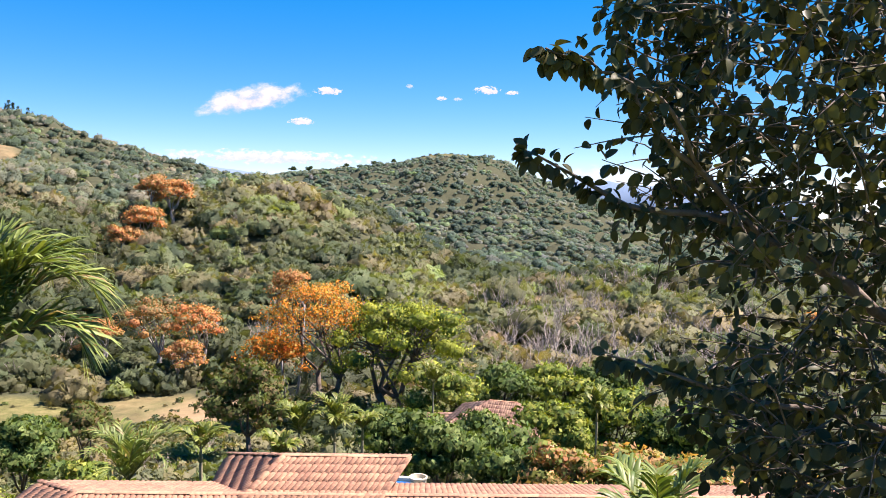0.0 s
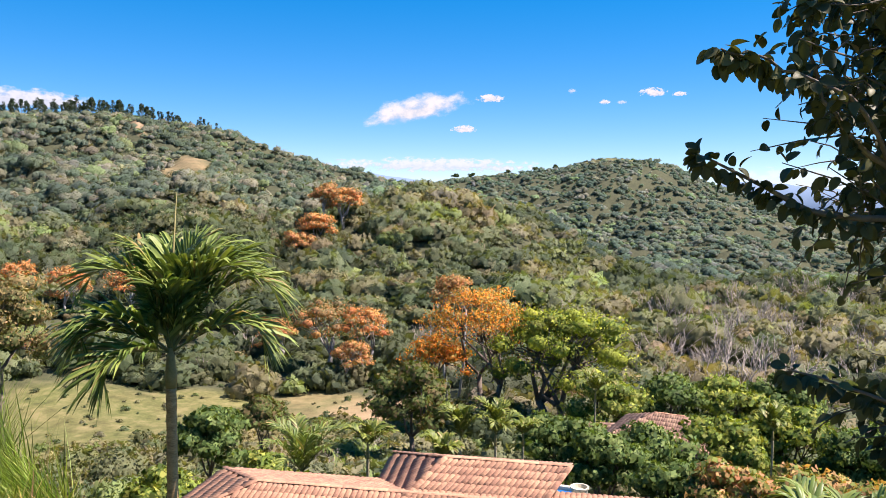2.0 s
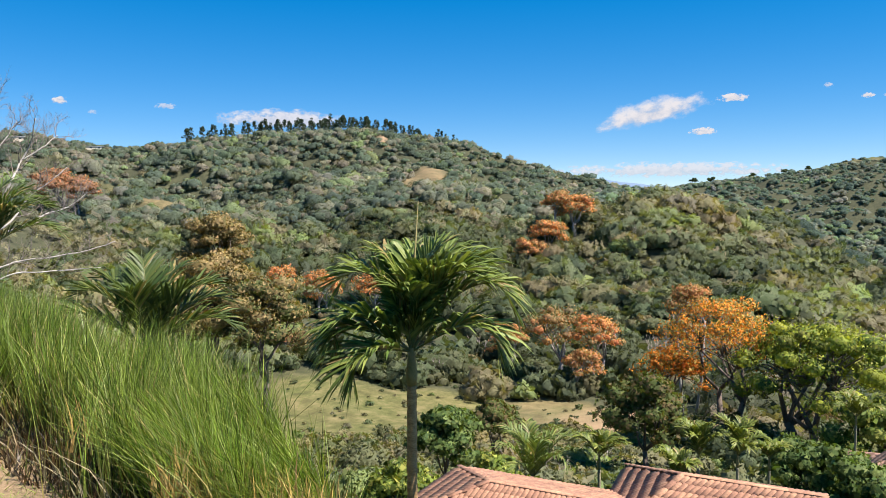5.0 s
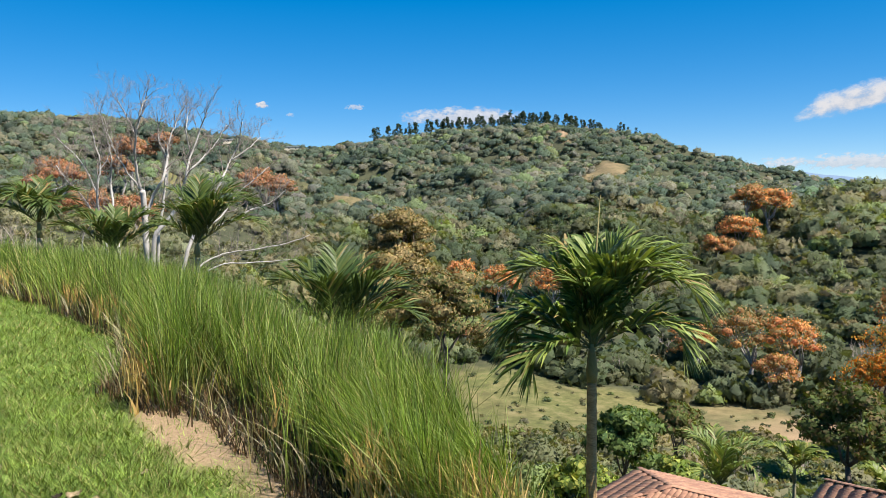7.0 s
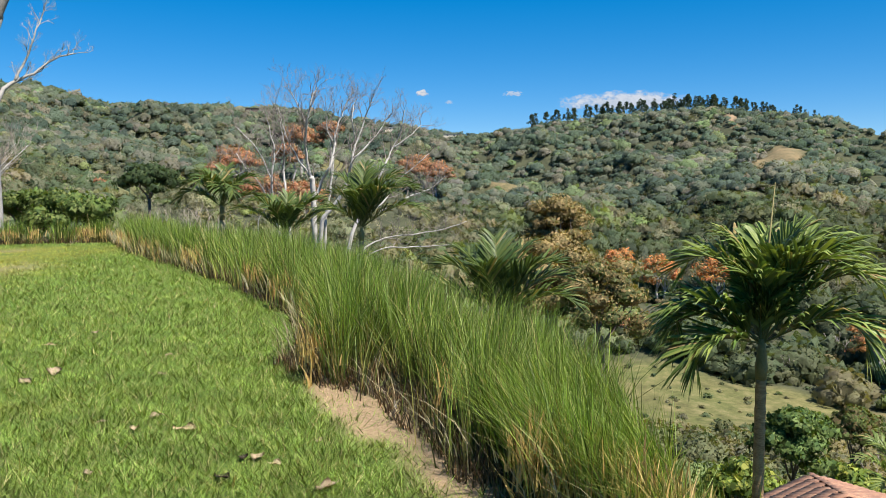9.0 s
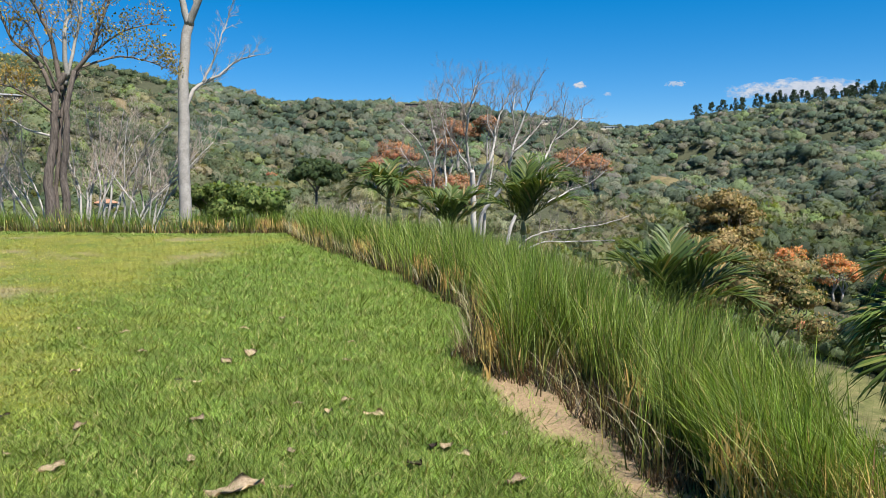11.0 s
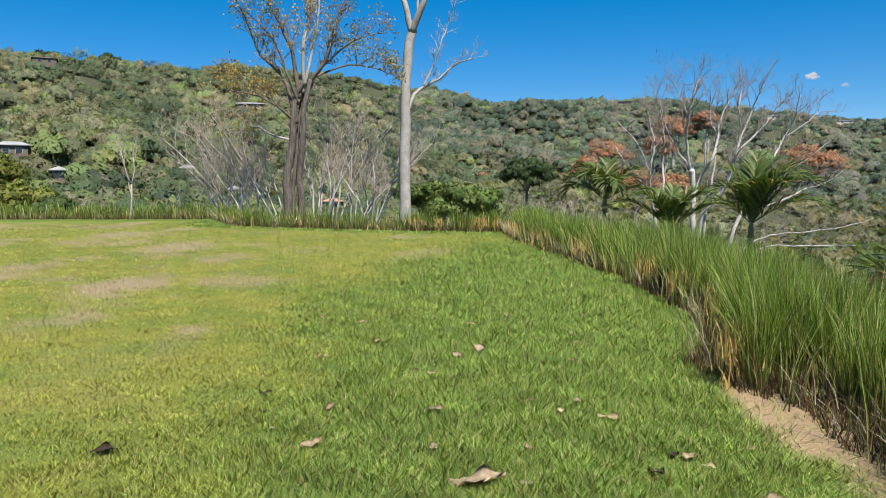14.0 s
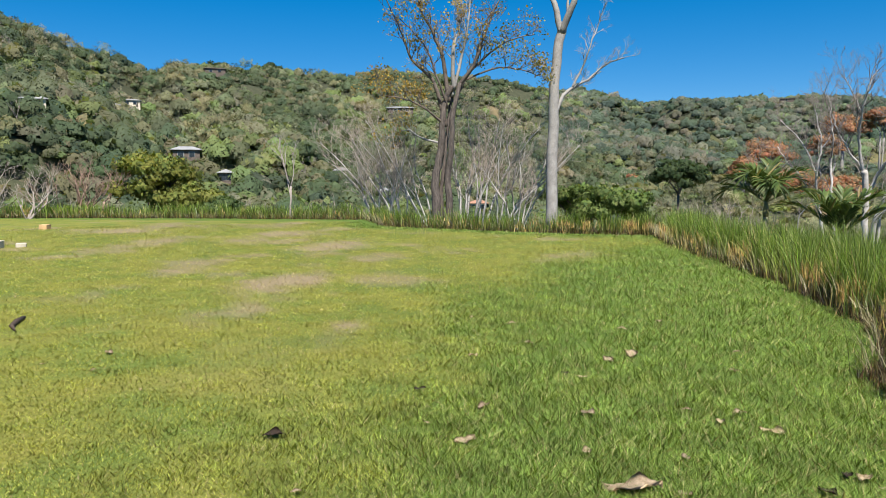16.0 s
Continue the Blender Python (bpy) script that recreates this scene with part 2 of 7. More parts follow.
spur_el = table(AZ, "-60:-8 -20:-7 -8:-6.3 0:-6 6:-6.2 10:-4.9 15:-2.5 20:-1.3 24:-0.9 30:-1.3 35:-1.6 40:-1.2 46:-2.6 54:-3 60:-3 68:-2 76:-1.6 84:-1.2 92:-0.6 100:0 110:1 119:0.5 128:3 150:4 200:0")
spur_r = table(AZ, "-60:300 0:300 24:300 60:300 80:260 100:220 128:170 200:250")
dip_el = table(AZ, "-60:-8 -8:-7 0:-6.5 10:-6.5 16:-5 20:-3.5 24:-1.9 30:-0.2 38:0.7 46:1.2 54:0.8 60:0.6 68:1.2 80:2 92:2.6 100:3.6 110:4.4 119:4 128:6.6 150:8 200:2")
foot_el = table(AZ, "-60:-9 0:-9 10:-8.7 20:-9.5 30:-11 40:-11 50:-10 60:-8 70:-6.5 80:-5 92:-4 110:-3 128:-2 160:-3")
field_el = table(AZ, "-60:-12 0:-12.5 15:-13.2 25:-15 50:-15 60:-12.5 70:-9.5 80:-8 92:-6 128:-4.6 160:-6")
bank_el = table(AZ, "-60:-15 0:-16.5 40:-17.5 50:-18 60:-15 75:-11 92:-8 128:-6 160:-9")
near_z = table(AZ, "-60:-8.5 0:-9.3 40:-9.3 50:-8.8 60:-7 75:-5 92:-4 128:-3.5 160:-5")
ZZ = np.zeros((len(AZ), len(RR)))
for i in range(len(AZ)):
    g, e = ridge_r[i], spur_r[i]
    knots = [0, 22, 70, 115, 165, e, e + (g - e) * 0.32, g, g * 1.35, 2600, 5000]
    zs = [near_z[i] * 0.4, near_z[i], el_z(70, bank_el[i]), el_z(115, field_el[i]), el_z(165, foot_el[i]), el_z(e, spur_el[i]),
          el_z(e + (g - e) * 0.32, dip_el[i]), el_z(g, ridge_el[i]), el_z(g, ridge_el[i]) - 0.12 * g, -110, -150]
    ZZ[i] = curve_at(RR, knots, zs)
XG, YG = -np.sin(np.radians(AZ))[:, None] * RR[None, :], np.cos(np.radians(AZ))[:, None] * RR[None, :]
rough_k = np.clip((RR - 60) / 300, 0, 1)[None, :]
near_ridge = np.exp(-((RR[None, :] - ridge_r[:, None]) / (0.18 * ridge_r[:, None])) ** 2)
ZZ += waves(XG, YG, 160, 4) * 9 * rough_k * (1 - 0.85 * near_ridge) * np.clip((2500 - RR) / 1000, 0, 1)[None, :]
gully = np.clip((RR - 330) / 150, 0, 1)[None, :] * np.clip((ridge_r[:, None] * 0.93 - RR[None, :]) / 120, 0, 1)
ZZ += (np.abs(waves(XG, YG, 210, 71, 2)) - 0.45) * -22 * gully
# the terrace of the house
hs = np.clip(1 - (np.hypot(np.maximum(np.abs(XG + 5.5) - 7, 0), np.maximum(np.abs(YG - 18.5) - 4.5, 0))) / 4, 0, 1)
ZZ = ZZ * (1 - hs) + -8.7 * hs
away = outside(XG, YG, LAWN)
step = np.clip(away / 9, 0, 1)
ZZ = np.where(away <= 0, 0.0, ZZ * (1 - (1 - step) ** 2)) + np.where(away <= 0, 0.012 * waves(XG, YG, 3.0, 8), 0)


def height(x, y):
    """The ground's height at arrays of places."""
    x, y = np.asarray(x, float), np.asarray(y, float)
    r = np.hypot(x, y)
    a = (np.degrees(np.arctan2(-x, y)) + 45) % 360 - 45
    i = np.clip(np.searchsorted(AZ, a) - 1, 0, len(AZ) - 2)
    u = np.clip((a - AZ[i]) / (AZ[i + 1] - AZ[i]), 0, 1)
    j = np.clip(np.searchsorted(RR, r) - 1, 0, len(RR) - 2)
    w = np.clip((r - RR[j]) / (RR[j + 1] - RR[j]), 0, 1)
    return ((1 - u) * ((1 - w) * ZZ[i, j] + w * ZZ[i, j + 1]) + u * ((1 - w) * ZZ[i + 1, j] + w * ZZ[i + 1, j + 1]))


def spot(az, r):
    """A place on the ground by heading and distance."""
    x, y = -math.sin(radians(az)) * r, math.cos(radians(az)) * r
    return x, y, float(height(x, y))


# what covers the ground: r dry grass, g green pasture, b bare earth, the rest leaf litter under trees
FIELDS = [  # heading, distance, half width (degrees), half depth (m), dry, pasture, earth
    (38, 76, 17, 17, 0.4, 0.75, 0.04),
    (45, 112, 12, 22, 0.32, 0.9, 0.0), (29.5, 118, 4, 10, 0.6, 0.55, 0.1), (25.5, 112, 3.6, 12, 0.9, 0.1, 0.45), (53, 190, 3, 14, 0.6, 0.2, 0.4),
    (39, 455, 1.7, 30, 0.6, 0.15, 0.15), (34.5, 475, 2.2, 36, 0.5, 0.5, 0.0), (30, 480, 2.5, 40, 0.5, 0.6, 0.0), (42.2, 640, 0.32, 14, 0.4, 0.0, 0.8),
    (-0.6, 700, 1.3, 42, 0.35, 0.75, 0.0), (8, 1330, 3, 60, 0.3, 0.55, 0.0), (33, 840, 3, 40, 0.3, 0.5, 0.0),
    (82, 430, 3, 30, 0.1, 0.40, 0.0), (80, 400, 3, 20, 0.1, 0.42, 0.0), (69, 400, 2, 25, 0.4, 0.5, 0.0), (57, 400, 1.8, 22, 0.6, 0.3, 0.05), (64, 405, 3, 16, 0.9, 0.2, 0.1), (60, 455, 2, 22, 0.5, 0.5, 0.0), (110.5, 440, 1.2, 9, 0.6, 0.2, 0.45),
    (95.5, 380, 0.5, 7, 0.6, 0.3, 0.25), (115.5, 200, 2.6, 14, 0.5, 0.7, 0.1), (124, 330, 1.3, 12, 0.25, 0.75, 0.0), (109, 130, 5, 8, 0.7, 0.0, 0.7), (121, 240, 2, 14, 0.6, 0.0, 0.5),
    (-6, 215, 3.0, 8, 0.2, 0.9, 0.0), (0.5, 210, 3, 5, 0.4, 0.1, 0.7)]
AG = np.broadcast_to(AZ[:, None], XG.shape)
RG = np.broadcast_to(RR[None, :], XG.shape)


def cover_at(az, r, x, y):
    out = np.zeros(np.shape(x) + (3,))
    wob = waves(x, y, 40, 21) * 0.35
    for fa, fr, wa, wr, dry, green, earth in FIELDS:
        k = np.clip(1.35 - (((az - fa) / wa) ** 2 + ((r - fr) / wr) ** 2) + wob * 1.2, 0, 0.5) * 2
        for c, v in enumerate((dry, green, earth)):
            out[..., c] = np.maximum(out[..., c], k * v)
    return out


WORN = [(-12.3, -5.1, 2.2, 0.9), (-14.7, -7.7, 2.0, 0.8), (-9.8, -4.7, 1.6, 0.7), (-8.6, -2.8, 1.2, 0.3), (-20, -6.4, 3.5, 1.4), (-24, -9.5, 4, 1.6), (-17, -4.5, 2, 0.7), (-27, -16, 4, 2.5), (-20, -12, 3, 1.2), (-13.5, -3.2, 1.6, 0.4), (-30, -12, 3, 1.4)]


def lawn_cover(x, y):
    """Shares of lush green, worn straw-coloured turf, and trodden earth on the lawn."""
    wob, fine_w = waves(x, y, 3.2, 31), waves(x, y, 0.9, 32)
    lush = np.clip((y + 1.75 + 0.95 * wob + 0.35 * fine_w - 0.33 * np.maximum(-12.5 - x, 0)) * 0.42 + 0.4, 0, 1)
    rim = np.clip(1.6 + 0.25 * wob - outside(x, y, [(60, 2.3), (-25.3, 2.3), (-26, -1), (-29.4, -7.4), (-35.2, -9.7), (-35.6, -60), (60, -60)]) * -1 * 0.9, 0, 1)
    lush = np.maximum(lush, rim * (x < -24))
    worn = np.zeros(np.shape(x))
    for wx, wy, a, b in WORN:
        worn = np.maximum(worn, 0.92 * np.clip(0.8 - ((x - wx) / a) ** 2 - ((y - wy) / b) ** 2 + 0.6 * wob + 0.4 * fine_w, 0, 1))
    worn = np.maximum(worn, np.clip(waves(x, y * 1.7, 5.0, 35) * 1.6 - 0.55 + 0.3 * fine_w, 0, 0.6) * np.clip((-8.5 - x) / 3, 0.15, 1))
    earth = np.clip((y - 1.90 + 0.055 * (x + 6) - 0.13 * wob - 0.1 * fine_w) * 6, 0, 1) * np.clip((x + 6.9) * 1.2, 0, 1) * (y < 3.4)
    earth = np.where(y > 2.45, np.minimum(earth, 0.3), earth)
    return lush, worn * (1 - lush), earth


cover = cover_at(AG, RG, XG, YG)
na, nr = XG.shape
idx = np.arange(na * nr).reshape(na, nr)
nxt = np.roll(idx, -1, axis=0)
quads = np.stack([idx[:, :-1], idx[:, 1:], nxt[:, 1:], nxt[:, :-1]], -1).reshape(-1, 4)
tri = np.concatenate([quads[:, [0, 1, 2]], quads[:, [0, 2, 3]]])
cap = np.array([(na * nr, a, b) for a, b in zip(idx[:, 0], nxt[:, 0])])[:, ::-1]
gv = np.vstack([np.stack([XG, YG, ZZ], -1).reshape(-1, 3), [[0, 0, 0]]])
lawn_mask = away < 0.05
lc = np.stack(lawn_cover(XG, YG), -1) * lawn_mask[..., None]
gm = mesh_of("ground", gv, np.vstack([tri, cap[:, ::-1]]), None, np.vstack([cover.reshape(-1, 3), [[0, 0, 0]]]), smooth=True)


turf = gm.attributes.new("turf", "FLOAT_COLOR", "POINT")
turf.data.foreach_set("color", np.hstack([np.vstack([lc.reshape(-1, 3), [[1, 0, 0]]]), np.append(lawn_mask.ravel(), 1)[:, None]]).astype(np.float32).ravel())


def ground_material():
    m, n, l = material("hill_ground")
    pos = n.new("ShaderNodeNewGeometry").outputs["Position"]
    sep = n.new("ShaderNodeSeparateXYZ"); l.new(pos, sep.inputs[0])
    at = n.new("ShaderNodeAttribute"); at.attribute_name = "leaf_color"
    rgb = n.new("ShaderNodeSeparateColor"); l.new(at.outputs["Color"], rgb.inputs[0])
    big, mid, fine = noise_of(n, l, pos, 0.02), noise_of(n, l, pos, 0.42, 8, 0.72), noise_of(n, l, pos, 26.0, 8, 0.75)
    litter = ramp(n, l, mid, [(0.3, (0.036, 0.043, 0.026)), (0.7, (0.082, 0.086, 0.052))])
    pasture = ramp(n, l, mid, [(0.32, (0.045, 0.062, 0.020)), (0.5, (0.115, 0.130, 0.042)), (0.66, (0.21, 0.195, 0.085))])
    dry = ramp(n, l, mid, [(0.3, (0.17, 0.125, 0.065)), (0.7, (0.29, 0.215, 0.12))])
    earth = ramp(n, l, fine, [(0.3, (0.30, 0.20, 0.12)), (0.7, (0.45, 0.32, 0.21))])
    col = mixed(n, l, litter, pasture, rgb.outputs[1])
    dk = n.new("ShaderNodeMath"); dk.operation = "MULTIPLY"
    l.new(rgb.outputs[0], dk.inputs[0]); l.new(ramp(n, l, noise_of(n, l, pos, 0.09, 5, 0.65), [(0.35, (0.15, 0.15, 0.15)), (0.62, (1, 1, 1))]), dk.inputs[1])
    col = mixed(n, l, col, dry, dk.outputs[0])
    col = mixed(n, l, col, earth, rgb.outputs[2])
    # the lawn: lush by the hedge, yellowed and worn further in
    def calc(op, a, b):
        q = n.new("ShaderNodeMath"); q.operation = op
        for s, v in zip(q.inputs, (a, b)):
            if isinstance(v, (int, float)):
                s.default_value = v
            else:
                l.new(v, s)
        return q.outputs[0]
    tf = n.new("ShaderNodeAttribute"); tf.attribute_name = "turf"
    share = n.new("ShaderNodeSeparateColor"); l.new(tf.outputs["Color"], share.inputs[0])
    green = ramp(n, l, fine, [(0.32, (0.028, 0.052, 0.012)), (0.52, (0.105, 0.168, 0.032)), (0.72, (0.20, 0.265, 0.065))])
    yellow = ramp(n, l, fine, [(0.32, (0.08, 0.088, 0.018)), (0.52, (0.21, 0.215, 0.044)), (0.72, (0.33, 0.31, 0.09))])
    worn = ramp(n, l, fine, [(0.3, (0.17, 0.132, 0.08)), (0.7, (0.35, 0.275, 0.175))])
    bare = ramp(n, l, fine, [(0.3, (0.21, 0.15, 0.085)), (0.7, (0.45, 0.335, 0.21))])
    lawn = mixed(n, l, yellow, green, ramp(n, l, noise_of(n, l, pos, 0.8, 5), [(0.43, (0, 0, 0)), (0.62, (0.75, 0.75, 0.75))]))
    lawn = mixed(n, l, lawn, worn, share.outputs[1])
    lawn = mixed(n, l, lawn, green, share.outputs[0])
    lawn = mixed(n, l, lawn, bare, share.outputs[2])
    close = tf.outputs["Alpha"]
    col = mixed(n, l, col, lawn, close)
    col = mixed(n, l, col, ramp(n, l, big, [(0.3, (0.8, 0.8, 0.8)), (0.7, (1.15, 1.12, 1.05))]), 1.0, "MULTIPLY")
    p = node(n, "ShaderNodeBsdfPrincipled", Roughness=0.95)
    p.inputs["Specular IOR Level"].default_value = 0.1
    l.new(col, p.inputs["Base Color"])
    b = node(n, "ShaderNodeBump", Strength=0.6, Distance=0.05)
    l.new(fine, b.inputs["Height"]); l.new(b.outputs[0], p.inputs["Normal"])
    o = n.new("ShaderNodeOutputMaterial"); l.new(p.outputs[0], o.inputs[0])
    return m


gm.materials.append(ground_material())
tagged(new("ground", gm), "lawn plateau falling to wooded valley and hills", "ground", kind="structure")

# ---- woods ----
def ico():
    bm = bmesh.new()
    bmesh.ops.create_icosphere(bm, subdivisions=1, radius=1)
    v, f = np.array([p.co[:] for p in bm.verts]), np.array([[q.index for q in t.verts] for t in bm.faces])
    bm.free()
    return v, f


ICO_V, ICO_F = ico()
UPPER_F = ICO_F[ICO_V[ICO_F].mean(1)[:, 2] > -0.55]        # the faces that are not on the ground side


def leaf_bits(rng, at, out, size, n):
    """Folded leaf clumps, two triangles each, at places facing roughly outward."""
    d = out + rng.normal(0, 0.55, (n, 3)); d /= np.linalg.norm(d, axis=1)[:, None]
    a = np.cross(d, rng.normal(0, 1, (n, 3))); a /= np.linalg.norm(a, axis=1)[:, None] + 1e-9
    b = np.cross(d, a)
    s = size * rng.uniform(0.6, 1.4, (n, 1))
    p0, p1 = at - a * s, at + a * s
    q0, q1 = at + b * s * 0.75 - d * s * 0.35, at - b * s * 0.75 - d * s * 0.25
    v = np.stack([p0, q1, p1, q0], 1).reshape(-1, 3)
    k = np.arange(n)[:, None] * 4
    return v, np.vstack([k + np.array([0, 1, 2]), k + np.array([0, 2, 3])])


def facing(rng, d, n):
    o = np.repeat(d + rng.normal(0, 0.22, (n, 3)), 4, axis=0)
    return o / np.linalg.norm(o, axis=1)[:, None]


def crown(seed, lobes=6, bits=110, size=0.17, flat=0.8, core=0.78, lift=0.0):
    """A crown of radius about 1: lobes with leaf clumps all over, on a dark core."""
    rng = np.random.RandomState(seed)
    b = Build()
    for i in range(lobes):
        a, rr = i * 2.4 + rng.uniform(-0.4, 0.4), (0.0 if i == 0 else rng.uniform(0.35, 0.62))
        c = np.array([math.cos(a) * rr, math.sin(a) * rr, (0.25 if i == 0 else rng.uniform(-0.25, 0.3)) * flat])
        s = rng.uniform(0.36, 0.55)
        lumpy = ICO_V * (1 + rng.normal(0, 0.13, (len(ICO_V), 1)))
        b.add(c + lumpy * s * core * np.array([1, 1, flat]), UPPER_F, None, ICO_V + rng.normal(0, 0.32, ICO_V.shape))
        n = bits // lobes
        d = rng.normal(0, 1, (n, 3)); d[:, 2] = np.abs(d[:, 2]) * 0.9 - 0.25
        d /= np.linalg.norm(d, axis=1)[:, None]
        b.add(*leaf_bits(rng, c + d * s * rng.uniform(0.8, 1.15, (n, 1)) * np.array([1, 1, flat]), d, size, n), None, facing(rng, d, n))
    o = np.vstack(b.o) + 0.35 * np.vstack(b.v) + np.array([0, 0, lift])
    return np.vstack(b.v), np.vstack(b.f), o / np.linalg.norm(o, axis=1)[:, None]


def scatter(name, protos, places, scales, tints, mat, label, category, seed):
    """Many crowns as one stretch of woodland."""
    rng = np.random.RandomState(seed)
    pick, turn = rng.randint(0, len(protos), len(places)), rng.uniform(0, 6.28, len(places))
    vs, fs, cs, ns, base = [], [], [], [], 0
    for k, (pv, pf, po) in enumerate(protos):
        ii = np.where(pick == k)[0]
        if not len(ii):
            continue
        c, s = np.cos(turn[ii])[:, None], np.sin(turn[ii])[:, None]
        x, y, z = pv[:, 0][None], pv[:, 1][None], pv[:, 2][None]
        v = np.stack([(c * x - s * y) * scales[ii, 0:1], (s * x + c * y) * scales[ii, 1:2], z * scales[ii, 2:3] + 0 * c], -1) + places[ii][:, None, :]
        ox, oy, oz = po[:, 0][None], po[:, 1][None], po[:, 2][None]
        ns.append(np.stack([c * ox - s * oy, s * ox + c * oy, oz + 0 * c], -1).reshape(-1, 3))
        f = pf[None] + (np.arange(len(ii)) * len(pv))[:, None, None] + base
        vs.append(v.reshape(-1, 3)); fs.append(f.reshape(-1, 3)); cs.append(np.repeat(tints[ii], len(pv), axis=0))
        base += len(ii) * len(pv)
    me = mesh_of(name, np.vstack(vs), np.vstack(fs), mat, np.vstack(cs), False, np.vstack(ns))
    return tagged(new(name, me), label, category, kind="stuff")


TONES = np.array([(0.080, 0.115, 0.060), (0.098, 0.135, 0.066), (0.130, 0.152, 0.076), (0.18, 0.172, 0.095), (0.22, 0.195, 0.105), (0.195, 0.185, 0.12), (0.18, 0.235, 0.075), (0.056, 0.088, 0.052)])


def tones(rng, n, weights, region):
    """Tones of single crowns; drier or darker stands keep together."""
    w = np.asarray(weights, float)
    k = rng.choice(len(TONES), n, p=w / w.sum())
    pick = rng.uniform(0, 1, n) < np.clip(np.abs(region) * 1.5 - 0.1, 0, 0.9)
    k = np.where(pick & (region > 0), rng.choice([3, 4, 2, 2, 6], n), k)
    k = np.where(pick & (region < 0), rng.choice([0, 1, 7, 1], n), k)
    c = TONES[k] * 0.68 + 0.32 * np.array((0.120, 0.142, 0.074))
    return c * (1 + 0.28 * np.clip(region, -1, 1))[:, None] * rng.uniform(0.86, 1.16, (n, 1)) * rng.uniform(0.95, 1.05, (n, 3))


def woods(name, n, a0, a1, r0, r1, size, weights, protos, mat, label, seed, power=1.0, clear=0.35, sink=0.3, hue=(1, 1, 1)):
    """Places between two headings and distances that are wooded and not behind a hill."""
    rng = np.random.RandomState(seed)
    az = rng.uniform(a0, a1, n)
    lim = np.interp(az, AZ, ridge_r) * 1.03
    r = np.minimum(r1, lim) if r1 > 600 else np.full(n, float(r1))
    r = r0 * (r / r0) ** (rng.uniform(0, 1, n) ** power)
    x, y = -np.sin(np.radians(az)) * r, np.cos(np.radians(az)) * r
    z = height(x, y)
    cov = cover_at(az, r, x, y).max(-1)
    ok = (cov < clear + rng.uniform(-0.2, 0.1, n)) & (outside(x, y, LAWN) > (8 if size > 1.2 else 4)) & ~((np.abs(x + 3.5) < 13) & (np.abs(y - 17) < 6)) & ~((az > 21) & (az < 62) & (r > 52) & (r < 128) & (size > 1.2)) & ~((r < 30) & (az > 9) & (size > 1.2)) & ~((r < 27) & (az > 3) & (az < 14))
    s = size * (0.45 + 1.6 * rng.beta(1.5, 4.2, n))
    # leave out what no hilltop path could see: behind the nearer ground
    el = (z + s * 1.6 - 1.6) / r
    top = np.maximum.accumulate((ZZ - 1.6) / RR[None, :], axis=1)
    i = np.clip(np.searchsorted(AZ, az), 0, len(AZ) - 1)
    j = np.clip(np.searchsorted(RR, r * 0.97) - 1, 0, len(RR) - 1)
    ok &= el > top[i, j] - 0.004
    x, y, z, s, k = x[ok], y[ok], z[ok], s[ok], int(ok.sum())
    sc = np.stack([s, s * rng.uniform(0.85, 1.15, k), s * rng.uniform(0.75, 1.15, k)], -1)
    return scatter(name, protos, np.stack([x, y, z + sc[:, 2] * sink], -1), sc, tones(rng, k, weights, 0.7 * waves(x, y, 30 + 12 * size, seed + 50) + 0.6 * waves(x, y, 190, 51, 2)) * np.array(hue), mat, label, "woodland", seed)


HILL_P = [crown(80 + i, 2, 6, 0.20, 0.75, 0.98, 0.55) for i in range(8)]
SIDE_P = [crown(70 + i, 3, 24, 0.14, 0.9, 0.95, 0.4) for i in range(8)]
FINE_P = [crown(90 + i, 9, 720, 0.085, 0.9) for i in range(4)]
FAR_P = [crown(50 + i, 2, 12, 0.17, 0.85, 1.05, 0.45) for i in range(8)]
MID_P = [crown(10 + i, 5, 75, 0.21, 0.8, 0.62, 0.5) for i in range(8)]
NEAR_P = [crown(30 + i, 8, 176, 0.17, 0.9) for i in range(6)]
THIN_P = [crown(20 + i, 3, 21, 0.27, 0.9, 0.0) for i in range(6)]
# blue-heavy hue factors on the far hills put distance haze into the crowns' colour
woods("far_woods", 20500, -24, 27, 335, 1450, 7.0, (3, 5, 5, 3, 1, .5, 1.5, 2), HILL_P, FAR_LEAVES, "dense green forest tinted for haze on a distant round hill", 1, sink=0.14, hue=(0.96, 1.08, 1.68))
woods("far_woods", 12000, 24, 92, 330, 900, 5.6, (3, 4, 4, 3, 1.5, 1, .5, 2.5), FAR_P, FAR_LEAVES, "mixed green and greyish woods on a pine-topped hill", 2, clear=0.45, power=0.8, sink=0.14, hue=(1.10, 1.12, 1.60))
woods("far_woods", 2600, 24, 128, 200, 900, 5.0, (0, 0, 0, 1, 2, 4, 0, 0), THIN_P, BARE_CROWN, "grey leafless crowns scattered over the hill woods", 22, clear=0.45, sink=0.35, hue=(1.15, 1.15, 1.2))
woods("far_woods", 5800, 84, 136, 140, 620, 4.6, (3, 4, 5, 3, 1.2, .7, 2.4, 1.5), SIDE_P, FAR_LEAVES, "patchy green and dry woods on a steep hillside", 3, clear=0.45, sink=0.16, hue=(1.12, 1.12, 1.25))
woods("valley_woods", 640, -26, 62, 128, 200, 3.9, (4, 4, 4, 2.2, 1.2, .8, 1.4, 2.5), NEAR_P, LEAVES, "olive and grey dry forest round the valley field", 24, hue=(1.08, 1.02, 1.05))
